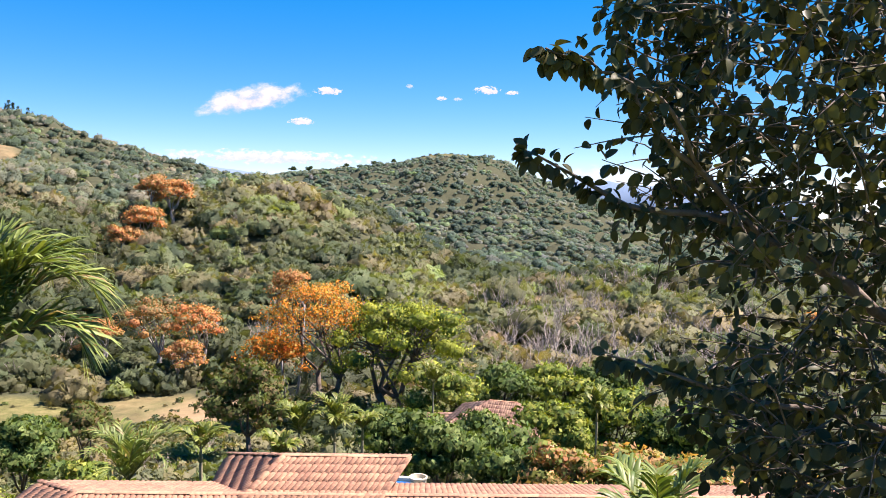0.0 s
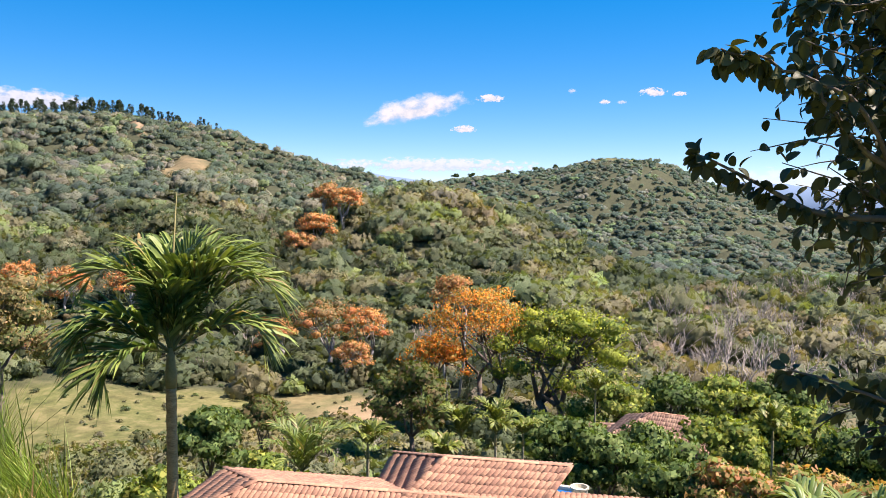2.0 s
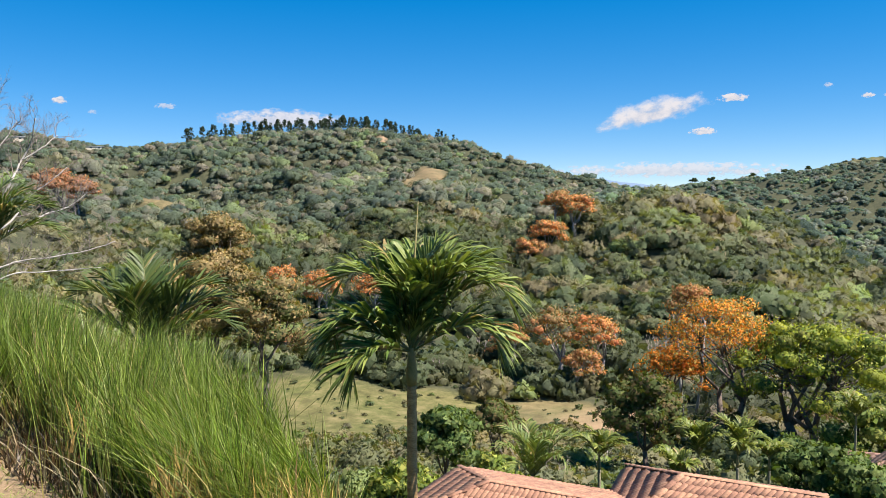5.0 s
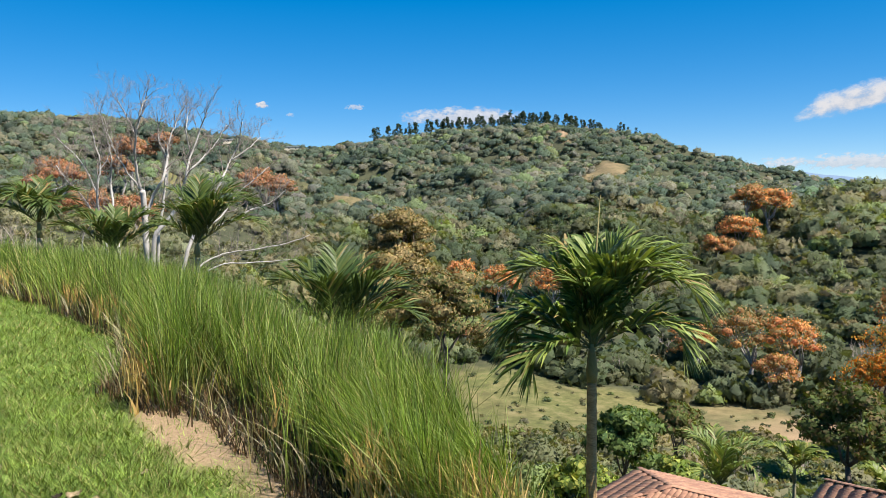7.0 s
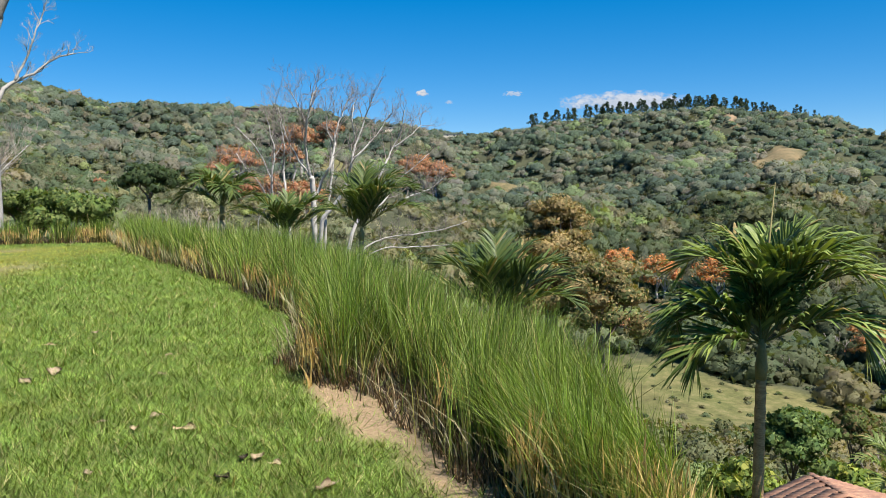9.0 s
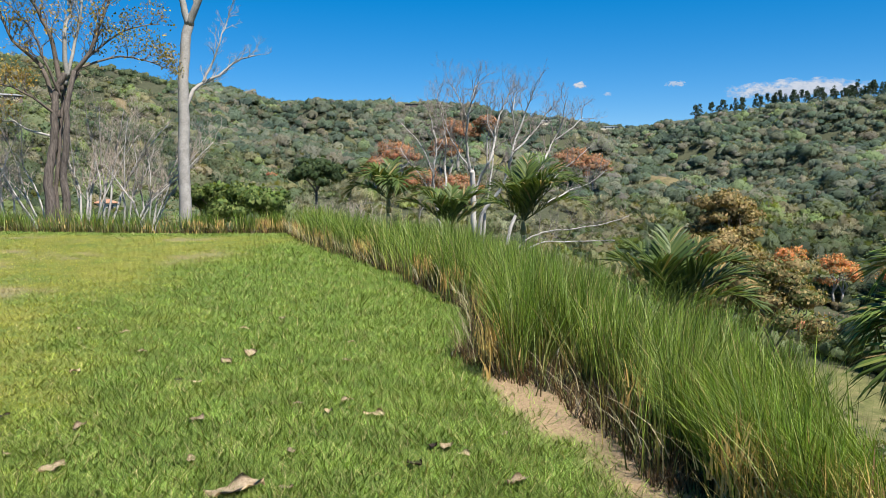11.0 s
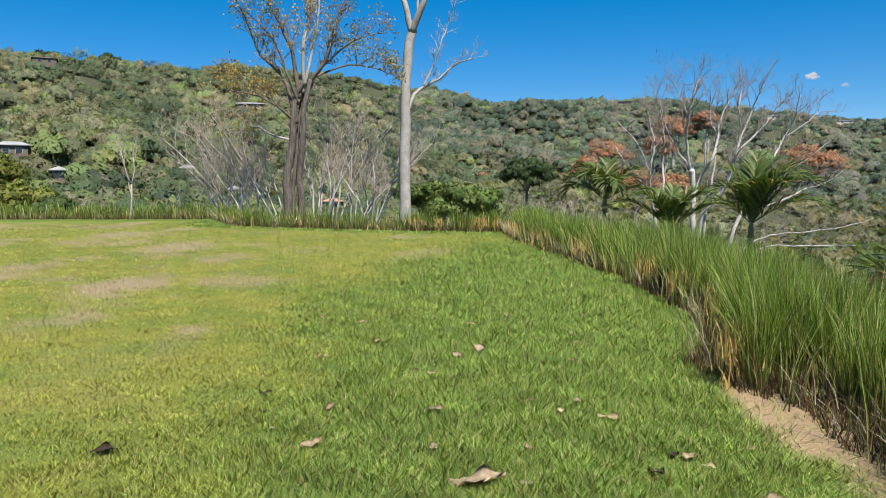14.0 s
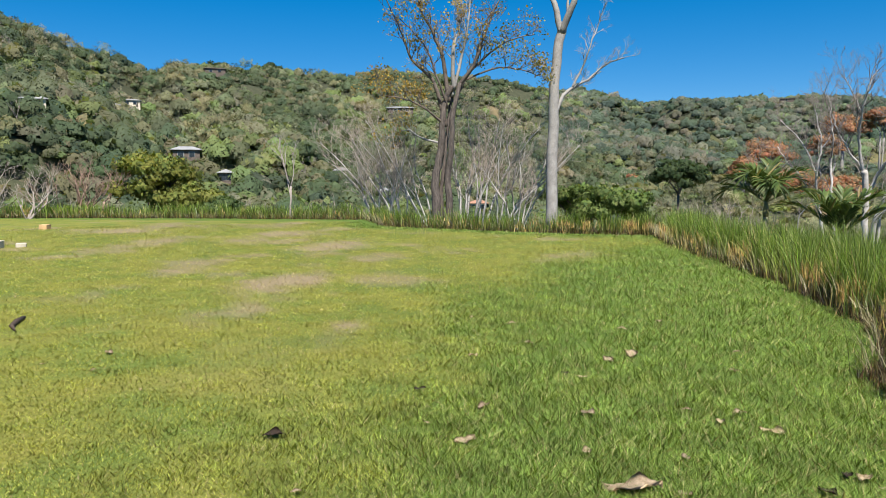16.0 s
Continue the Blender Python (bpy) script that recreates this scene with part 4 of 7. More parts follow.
def palm(label, place, crown_z, fronds, seed, trunk_r=0.075, leaflet=0.45, pairs=34, group="", spear=0.0, tone=None, hang=0.5, facing=0.0, shaft=0.45, lean=(0, 0), width=0.02, bark=None):
    """A feather palm. fronds: (turn seen from the camera side, 0 to the right and 90 away; start height angle; length; droop)."""
    rng = np.random.RandomState(seed)
    x, y, z0 = place
    tree = thing("palm_tree", (x, y, z0), label, "palm tree", group)
    H = crown_z - z0
    if H > 0.3:
        zs = np.linspace(-0.4, H - shaft, 64)
        k = np.clip(zs / max(H, 0.1), 0, 1)
        pts = np.stack([lean[0] * k ** 2, lean[1] * k ** 2, zs], -1)
        rad = trunk_r * (1.12 - 0.22 * k) * (1 + 0.06 * (np.arange(64) % 2) + 0.05 * np.sin(np.arange(64) * 1.7))
        v, t = tube(pts, rad, 10)
        part("trunk", mesh_of("trunk", v, t, bark or PALM_TRUNK, None, True), None, tree)
        s0 = pts[-1]
        v, t = tube([s0, s0 + np.array([0, 0, shaft * 0.3]), s0 + np.array([0, 0, shaft * 0.75]), s0 + np.array([0, 0, shaft])], [trunk_r * 0.95, trunk_r * 1.15, trunk_r * 0.75, trunk_r * 0.5], 10)
        part("crownshaft", mesh_of("crownshaft", v, t, SHAFT, None, True), None, tree, "green crownshaft")
    top = np.array([lean[0], lean[1], H - 0.06])
    for turn, el, length, droop in fronds:
        kw = {"tone": tone} if tone else {}
        me = frond(rng, length, el, droop, leaflet, pairs, hang=hang, width=width, **kw)
        ob = part("frond", me, None, tree)
        ob.matrix_basis = pose(*top, 0, 0, facing + turn)
    if spear:
        v, t = tube([top, top + np.array([0.03, 0.01, spear * 0.5]), top + np.array([0.10, 0.03, spear])], [0.022, 0.016, 0.003], 6)
        part("spear", mesh_of("spear", v, t, SHAFT, None, True), None, tree, "unopened green spear leaf")
    return tree


def ring_of(rng, n, el0, el1, l0, l1, d0, d1):
    return [(i * 360 / n + rng.uniform(-22, 22), rng.uniform(el0, el1), rng.uniform(l0, l1), rng.uniform(d0, d1)) for i in range(n)]


# the palm before the hedge
px, py, pz = spot(39.2, 10.15)
palm("feather palm with arching green fronds and slender ringed trunk", (px, py, pz), 1.6 + 10 * math.tan(radians(-10.4)),
     [(4, 72, 1.8, 150), (20, 80, 1.75, 122), (352, 58, 1.8, 150), (343, 34, 1.35, 130), (62, 84, 1.45, 66), (98, 87, 1.3, 36), (140, 82, 1.45, 70),
      (172, 76, 1.65, 165), (186, 34, 1.2, 140), (200, 46, 1.35, 160), (214, 14, 1.05, 112), (300, 82, 1.2, 60), (40, 70, 1.65, 130), (155, 85, 1.3, 50), (20, 86, 1.45, 46), (330, 74, 1.55, 116), (240, 78, 1.05, 70)],
     3, 0.068, 0.70, 42, spear=1.95, facing=39.2, hang=0.30, shaft=0.5, tone=((0.06, 0.108, 0.023), (0.24, 0.30, 0.075)), width=0.026)
# low palm over the hedge
px, py, pz = spot(57.6, 11.0)
palm("young palm with upright green fronds behind the hedge", (px, py, pz), -0.2,
     [(8, 60, 1.35, 100), (172, 62, 1.25, 100), (100, 80, 1.25, 50), (40, 70, 1.3, 70), (190, 40, 1.3, 80), (-22, 34, 1.2, 80), (250, 70, 1.0, 60), (330, 66, 1.1, 60), (140, 68, 1.25, 80), (20, 46, 1.3, 86)], 5, 0.09, 0.5, 34, facing=57.6, hang=0.16, tone=((0.04, 0.07, 0.018), (0.12, 0.16, 0.04)), width=0.02)
rng_p = np.random.RandomState(11)
HEDGE_PALM = ((0.045, 0.08, 0.018), (0.12, 0.16, 0.036))
BEHIND = [(67.8, 23.0, -2.7, [(8, 74, 2.3, 122), (356, 56, 2.3, 118), (344, 36, 2.1, 104), (28, 80, 2.2, 88), (80, 86, 1.9, 44), (150, 80, 1.8, 76), (176, 70, 1.6, 140), (200, 44, 1.5, 128), (262, 70, 1.5, 84), (310, 62, 1.8, 96), (20, 62, 2.2, 110), (60, 84, 2.0, 60), (340, 70, 2.1, 110)], 0.72),
          (77.6, 23.0, -1.1, ring_of(rng_p, 13, 30, 84, 1.25, 1.6, 90, 140), 0.55), (73.2, 21.0, -3.2, [(4, 40, 1.6, 70), (356, 62, 1.5, 90), (176, 44, 1.6, 76), (186, 66, 1.4, 96), (90, 82, 1.2, 50), (30, 70, 1.4, 80), (140, 70, 1.4, 80), (250, 60, 1.2, 80), (300, 60, 1.2, 80)], 0.5)]
for k, (az_, r_, el_, fr_, leaf_) in enumerate(BEHIND):
    px, py, pz = spot(az_, r_)
    palm("palm with drooping fronds behind the grass hedge", (px, py, pz), 1.6 + r_ * math.tan(radians(el_)), fr_, 20 + k, 0.075, leaf_, 30,
         "palms behind the hedge", facing=az_, bark=CANE, hang=0.28, width=0.026, tone=HEDGE_PALM)
# garden palms below, round the house
GARDEN_TONE = ((0.09, 0.125, 0.025), (0.21, 0.24, 0.04))
for k, (az_, r_, el_, s_, n_, hz) in enumerate([(30.8, 25, -19.2, 1.55, 9, 1.5), (19.2, 27, -17.0, 0.95, 12, 2.2), (16.6, 27, -16.8, 1.0, 12, 2.6), (20.6, 25, -18.4, 0.8, 9, 1.0), (14.6, 29, -16.8, 0.8, 9, 2.2), (-7.3, 11.0, -22.5, 1.1, 9, 0.6),
                                               (9.5, 42, -13.6, 1.3, 11, 3), (-2.5, 36, -15.2, 1.1, 10, 2.6), (26.0, 24, -17.6, 0.8, 9, 1.0)]):
    px, py, _ = spot(az_, r_)
    cz_ = 1.6 + r_ * math.tan(radians(el_))
    palm("small garden palm with yellow-green feather fronds", (px, py, float(height(px, py))), cz_, ring_of(rng_p, n_, 45, 84, 1.0 * s_, 1.5 * s_, 50, 110), 40 + k, 0.05, 0.42 * s_, 22,
         "garden palms", facing=az_, bark=CANE, hang=0.3, width=0.032, tone=GARDEN_TONE if k not in (0, 5, 10) else ((0.09, 0.14, 0.03), (0.20, 0.24, 0.06)))

# flame-flowered trees
ORANGE = [(0.64, 0.26, 0.10), (0.68, 0.30, 0.12), (0.56, 0.24, 0.10), (0.34, 0.24, 0.11), (0.24, 0.22, 0.11)]
DULL_ORANGE = [(0.56, 0.25, 0.11), (0.44, 0.23, 0.11), (0.28, 0.22, 0.09)]
RUST = [(0.44, 0.20, 0.11), (0.36, 0.20, 0.12), (0.28, 0.20, 0.12)]
leafy_tree("coral_tree", "spreading tree in full orange and yellow bloom", 17.9, 70, -6.5, 11.8, [(0.72, 0.27, 0.04), (0.76, 0.32, 0.05), (0.68, 0.22, 0.035), (0.40, 0.30, 0.08), (0.24, 0.23, 0.08), (0.19, 0.20, 0.08), (0.66, 0.25, 0.05)], 60, deep=0.8, lobes=50, bits=190, size=0.095, core=0.0, stems=2, trunk_r=0.26, mat=BLOOM)
for k, (az_, r_, te, w_, tn) in enumerate([(28.1, 262, 0.75, 14, ORANGE), (29.3, 262, 0.95, 11, DULL_ORANGE), (29.9, 250, -1.1, 13, ORANGE), (31.3, 245, -2.4, 11, DULL_ORANGE),
                                          (29.6, 140, -7.4, 13, [(0.34, 0.21, 0.10), (0.17, 0.18, 0.075), (0.22, 0.19, 0.10), (0.46, 0.22, 0.09)]), (26.6, 138, -8.0, 10, ORANGE), (27.4, 132, -10.4, 7, DULL_ORANGE), (33.0, 150, -8.6, 9, DULL_ORANGE), (20.1, 95, -5.6, 5.5, DULL_ORANGE),
                                          (49.4, 190, -4.4, 9, ORANGE), (46.5, 185, -4.8, 10, ORANGE), (42.6, 185, -4.7, 11, ORANGE), (51.5, 182, -5.9, 6, DULL_ORANGE), (-5.7, 190, -7.6, 9, ORANGE), (-16.3, 185, -7.3, 9, ORANGE), (14.2, 230, -5.1, 8, DULL_ORANGE),
                                          (76.7, 330, 3.0, 23, RUST), (72.2, 350, 4.5, 18, RUST), (73.2, 340, 3.3, 15, RUST), (63.9, 345, 2.6, 21, RUST), (75.0, 290, 1.0, 20, RUST), (72.2, 285, 0.5, 20, RUST), (70.2, 350, 4.9, 13, RUST), (78.2, 300, 1.8, 11, RUST), (85.5, 260, 0.7, 8, RUST), (62.4, 340, 1.9, 14, RUST)]):
    leafy_tree("coral_tree", "orange-flowering tree on the wooded hillside" if tn is not RUST else "rusty red-brown flowering tree on the hillside", az_, r_, te, w_, tn, 70 + k, deep=0.9, lobes=26, bits=105, size=0.0013 * r_, core=0.5, stems=2, group="flowering trees on the hills", mat=BLOOM, bark=BARK_GREY)

leafy_tree("coral_tree", "low orange-flowering tree beside the larger one", 21.0, 72, -10.0, 6.6, [(0.72, 0.24, 0.04), (0.76, 0.29, 0.05), (0.36, 0.26, 0.07)], 66, deep=0.8, lobes=30, bits=100, size=0.13, core=0.35, stems=2, mat=BLOOM)
# the broad green tree and its neighbours in the valley
leafy_tree("broad_green_tree", "broad bright green tree with forked dark trunk", 11.8, 66, -7.5, 12.6, [(0.27, 0.32, 0.045), (0.34, 0.37, 0.055), (0.18, 0.23, 0.04), (0.10, 0.15, 0.03), (0.20, 0.22, 0.06)], 61, deep=0.85, lobes=52, bits=140, size=0.13, core=0.55, stems=2, trunk_r=0.36)
DARK = [(0.075, 0.105, 0.03), (0.11, 0.135, 0.04), (0.14, 0.11, 0.05)]
MANGO = [(0.09, 0.14, 0.04), (0.145, 0.20, 0.06), (0.06, 0.105, 0.03)]
FLUSH = [(0.48, 0.26, 0.12), (0.38, 0.25, 0.10), (0.15, 0.19, 0.05), (0.20, 0.22, 0.055)]
LIME = [(0.19, 0.25, 0.045), (0.13, 0.185, 0.035), (0.27, 0.29, 0.06), (0.09, 0.13, 0.03)]
for k, (az_, r_, te, w_, tn, lb, txt) in enumerate([
        (22.8, 48, -11.9, 6.2, DARK, "tree", "dark reddish-green dense tree in the valley garden"),
        (11.9, 31, -15.2, 3.6, MANGO, "tree", "glossy dark green garden tree"), (8.6, 29, -16.2, 3.4, MANGO, "tree", "glossy dark green garden tree"), (5.8, 32, -15.6, 4.2, MANGO, "tree", "glossy dark green garden tree"),
 (3.0, 26, -17.6, 3.4, MANGO, "tree", "glossy dark green garden tree"),
        (-0.6, 25, -17.8, 3.4, FLUSH, "tree", "mango tree with orange-pink young leaves"), (-4.8, 26, -17.2, 4.0, FLUSH, "tree", "mango tree with orange-pink young leaves"), (-9.6, 24, -17.8, 3.8, FLUSH, "tree", "mango tree with orange-pink young leaves"), (-14.5, 25, -17.0, 4.4, FLUSH, "tree", "mango tree with orange-pink young leaves"),
        (0.6, 38, -14.6, 4.4, LIME, "tree", "lime-green leafy garden tree"), (-3.6, 42, -13.6, 5.0, LIME, "tree", "lime-green leafy garden tree"), (-8.5, 40, -14.2, 5.0, MANGO, "tree", "dense green garden tree"), (8.6, 52, -12.4, 6.0, LIME, "tree", "lime-green leafy garden tree"), (4.6, 56, -12.2, 6.0, MANGO, "tree", "dense green garden tree"), (0.8, 58, -12.0, 6.0, LIME, "tree", "lime-green leafy garden tree"),
        (-3.0, 60, -11.6, 6.0, MANGO, "tree", "dense green garden tree"), (37.4, 34, -14.6, 3.4, MANGO, "tree", "round green shrub on the bank"), (33.8, 52, -14.3, 3.6, DARK, "tree", "low dark thorn bush by the field"), (40.8, 24, -18.4, 2.6, LIME, "tree", "light green scrub on the bank"), (36.8, 22, -19.6, 2.4, LIME, "tree", "light green scrub on the bank"), (33.4, 28, -18.2, 2.6, LIME, "tree", "light green scrub on the bank")]):
    leafy_tree("garden_tree", txt, az_, r_, te, w_, tn, 110 + k, deep=1.05, lobes=22, bits=150, size=0.055 + 0.0022 * r_, core=0.75, group="garden trees")
# tall brownish tree beyond the low palm
TAN = [(0.27, 0.20, 0.085), (0.33, 0.25, 0.115), (0.20, 0.155, 0.065), (0.13, 0.12, 0.05)]
leafy_tree("tan_tree", "tall tree with tan seed-laden crown", 53.8, 50, -0.2, 4.8, TAN, 150, deep=1.5, lobes=34, bits=250, size=0.10, core=0.7, trunk_r=0.2)
leafy_tree("tan_tree", "broad tree with tan seed-laden crown", 54.6, 48, -3.4, 7.5, TAN, 151, deep=1.0, lobes=34, bits=250, size=0.10, core=0.7, trunk_r=0.2)
leafy_tree("tan_tree", "broad olive-tan tree on the slope", 50.6, 46, -5.0, 6.4, TAN[1:] + [(0.11, 0.13, 0.045)], 152, deep=1.1, lobes=34, bits=250, size=0.10, core=0.7, trunk_r=0.2)
leafy_tree("tan_tree", "broad olive-tan tree on the slope", 57.2, 45, -5.0, 5.0, TAN[1:] + [(0.11, 0.13, 0.045)], 153, deep=1.1, lobes=28, bits=250, size=0.10, core=0.7, trunk_r=0.18)

# trees at the lawn's far end
class Skeleton:
    """A tree drawn by its main limbs: each runs through 'right:up' knots in metres from the foot, bending a little fore and aft, and bears twigs."""
    def __init__(self, name, label, az, r, base, bark, seed):
        x, y, _ = spot(az, r)
        self.tree = thing(name, (x, y, base), label, "tree")
        self.right = np.array([math.cos(radians(az)), math.sin(radians(az)), 0])
        self.away = np.array([-math.sin(radians(az)), math.cos(radians(az)), 0])
        self.rng, self.bark, self.tips = np.random.RandomState(seed), bark, []

    def limb(self, knots, r0, r1, name="limb", start=0.0, sway=0.35, twigs=10, reach=1.0, depth=2, sides=8, thin=0.02, kids=3, low=0.3, spread=0.7, bark=None, up=0.5, fine=None, tallness=1.0):
        rng = self.rng
        k = np.array([tuple(map(float, w.split(":"))) for w in knots.split()])
        n = len(k)
        k[:, 1] *= tallness
        d = start + np.cumsum(np.concatenate([[0], rng.normal(0, sway, n - 1)]))
        raw = self.right * k[:, :1] + self.away * d[:, None] + np.array([0, 0, 1.0]) * k[:, 1:]
        m = (n - 1) * 4 + 1
        s = np.linspace(0, n - 1, m)
        pts = np.stack([curve_at(s, np.arange(n), raw[:, c]) if n > 2 else np.interp(s, np.arange(n), raw[:, c]) for c in range(3)], -1)
        pts[1:-1] += rng.normal(0, min(0.15 * r0 + 0.008, 0.018), (m - 2, 3))
        rad = r0 + (r1 - r0) * (s / (n - 1)) ** 0.8
        b, twig = Build(), Build()
        b.add(*tube(pts, rad, sides))
        for i in range(twigs):
            q = low + (1 - low) * (i + rng.uniform(0.2, 1.0)) / twigs if i else 1.0
            j = min(int(q * (m - 1)), m - 2)
            v = pts[j + 1] - pts[j]; v /= np.linalg.norm(v)
            w = rng.normal(0, 1, 3); w -= v * w.dot(v); w /= np.linalg.norm(w)
            grow(rng, twig if fine else b, pts[j], v * 0.8 + w * spread + np.array([0, 0, up]), reach * rng.uniform(0.6, 1.3), min(rad[j] * 0.55, thin * rng.uniform(0.8, 1.3)), depth, self.tips, kids, 0.6, 0.25, 0.16, 0.66, 5)
        ob = part(name, b.mesh(name, bark or self.bark, True), None, self.tree)
        if twig.n:
            tagged(part("twig_spray", twig.mesh("twig_spray", fine, True), None, ob), kind="stuff")
        return ob

    def leaves(self, n, size, tints, seed, keep=lambda p: True, clump=0.22, share=0.4):
        rng = np.random.RandomState(seed)
        at = np.array([p for p in self.tips if keep((p.dot(self.right), p[2]))])
        pick = rng.choice(len(at), max(3, int(len(at) * share)), replace=False)
        at = at[rng.choice(pick, n)] + rng.normal(0, clump, (n, 3))
        v, t = leaf_bits(rng, at, rng.normal(0, 1, (n, 3)), size, n)
        f = Build(); f.add(v, t); f.c.append(np.repeat(np.array(tints)[rng.randint(0, len(tints), n)] * rng.uniform(0.75, 1.3, (n, 1)), 4, axis=0))
        part("leaves", f.mesh("leaves", LEAVES), None, self.tree)


# the leafless white tree over the palms, with a slender one beside it
w = Skeleton("bare_white_tree", "leafless pale multi-stemmed tree with fine upright twigs", 70.75, 39, -1.7, BARK_PALE, 31)
for kn, r0, r1, n_ in (
        ("-0.17:-1.45 -0.21:0.13 -0.36:1.85 -0.36:3.14 -0.46:4.43", 0.150, 0.100, 4),
        ("-0.46:4.36 -0.64:5.14 -0.72:6.29 -0.64:7.29 -0.43:8.44 -0.14:9.30", 0.085, 0.018, 22),
        ("-0.64:7.22 -1.00:8.30 -1.36:9.08", 0.040, 0.012, 14),
        ("-0.46:4.40 -0.93:5.14 -1.36:6.00 -1.72:7.01 -2.01:8.30", 0.060, 0.014, 20),
        ("-0.32:3.07 0.00:4.14 0.43:5.00 0.67:6.15 0.74:7.01 1.15:8.15 1.43:9.01", 0.090, 0.016, 24),
        ("0.69:6.29 0.29:7.29 0.43:8.30", 0.035, 0.012, 12),
        ("-0.14:-1.45 0.00:1.85 0.72:2.99 1.22:4.14 1.50:5.43 1.72:6.43 2.15:7.72 2.44:8.72", 0.120, 0.016, 24),
        ("1.50:5.32 2.29:6.29 2.87:7.01 3.44:8.08", 0.055, 0.013, 18),
        ("1.72:6.43 1.50:7.72 1.72:8.80", 0.040, 0.012, 14),
        ("0.07:-1.45 0.21:2.13 0.43:3.57 0.60:5.00 0.57:6.72", 0.090, 0.020, 14),
        ("0.86:-1.45 1.50:1.28 2.29:3.14 2.72:4.14 3.15:5.14 3.58:6.15 3.94:7.01 4.13:8.22", 0.100, 0.015, 24),
        ("3.58:6.12 4.30:6.72 5.01:7.44", 0.040, 0.012, 12),
        ("2.29:2.42 3.01:2.99 3.72:4.14 4.58:5.00 5.37:5.79", 0.055, 0.013, 18),
        ("2.87:2.49 3.58:2.85 4.58:3.42 5.37:3.74 6.16:4.50", 0.055, 0.013, 22),
        ("1.15:-1.02 2.15:0.42 3.15:0.92 4.30:1.10 6.16:1.42 7.38:1.88", 0.050, 0.012, 16),
        ("1.72:-1.02 2.29:-0.01 3.44:0.42 4.87:0.42 6.66:0.49", 0.045, 0.012, 12)):
    w.limb(kn, r0 * 1.05, r1 * 1.3, "stem", twigs=n_, reach=.66, depth=3, thin=.024, low=.3, kids=3, fine=BARK_FINE, spread=.8, up=.3, sway=.25, sides=7, tallness=.87)
w = Skeleton("bare_white_tree", "leafless pale slender tree with crooked stems", 73.9, 38, -1.7, BARK_PALE, 33)
for kn, r0, r1, n_ in (
        ("0.28:-1.62 0.07:1.73 -0.14:2.99 -0.21:4.25 -0.07:5.51 -0.21:6.49 -0.39:7.26", 0.085, 0.014, 18),
        ("0.70:-1.62 0.56:2.01 0.39:3.41 0.35:4.95 0.39:5.93 0.21:7.19 -0.03:8.17", 0.080, 0.014, 20),
        ("0.00:2.29 -0.28:2.85 -0.84:4.11 -1.40:4.81 -1.82:5.58", 0.050, 0.012, 18),
        ("-0.28:-1.62 -0.91:1.73 -0.39:2.85", 0.040, 0.015, 6),
        ("-0.20:4.11 -0.63:5.37 -1.05:6.07 -1.75:6.91", 0.040, 0.012, 14),
        ("-0.11:5.37 0.28:6.07 0.45:6.77", 0.030, 0.010, 8),
        ("-1.37:4.78 -1.96:4.39 -2.80:4.95", 0.022, 0.008, 10)):
    w.limb(kn, r0 * 1.05, r1 * 1.3, "stem", twigs=n_, reach=.62, depth=3, thin=.02, low=.3, fine=BARK_FINE, spread=.8, up=.25, sway=.25, sides=7, tallness=.89)

# the tall smooth-trunked tree
w = Skeleton("tall_tree", "tall bare tree with smooth pale grey trunk", 91.7, 41, -0.2, BARK_GREY, 7)
w.limb("0:-.4 0:2.9 .06:5.6 .17:8.0 .45:9.75", .31, .225, "trunk", sway=.04, twigs=0, sides=14)
w.limb(".40:9.5 .06:10.9 -.22:11.8 -.6:13.5", .185, .08, twigs=8, sway=.2, reach=1.2, depth=3, low=.6, thin=.04)
w.limb(".44:9.5 1.0:10.9 1.25:11.6 1.6:13.4", .195, .09, twigs=8, sway=.2, reach=1.2, depth=3, low=.6, thin=.04)
w.limb(".75:10.3 .7:11.2 .8:12.6", .09, .04, twigs=5, sway=.1, reach=.9, low=.5)
w.limb(".1:5.3 .57:6.4 1.06:6.8 1.82:7.2 2.65:7.9 3.6:8.25", .115, .03, twigs=18, sway=.2, reach=.5, depth=3, low=.3, thin=.02)
w.limb("1.0:6.75 1.48:7.7 1.87:8.8 2.3:10 2.6:10.9", .065, .015, twigs=18, sway=.2, reach=.5, depth=3, low=.2, thin=.018)

# the old ochre-leaved tree
OCHRE = [(0.42, 0.28, 0.06), (0.36, 0.25, 0.07), (0.28, 0.22, 0.08)]
BARK_STREAK = surface("streaked_bark", (0.018, 0.015, 0.012), (0.20, 0.165, 0.14), 5.0, 0.9, 0.6, 4.0, stretch=(2.5, 2.5, 0.35))
w = Skeleton("ochre_tree", "old two-trunked tree with sparse ochre leaves", 99.2, 40, -0.35, BARK_STREAK, 41)
w.limb("-.62:-.3 -.60:1.0 -.66:2.2 -.36:3.7 -.28:5.2 -.1:6.2 .2:6.9", .26, .12, "trunk", sway=.08, twigs=0, sides=10)
w.limb(".02:-.3 .06:1.2 -.02:2.4 .16:3.9 .2:5.2 .40:6.2 .58:7.0", .20, .10, "trunk", sway=.08, twigs=0, sides=10)
w.limb("-.30:.2 -.36:1.5 -.2:2.9 -.06:4.4 .06:5.6 .26:6.6", .11, .07, "trunk", sway=.08, start=.25, twigs=0, sides=10)
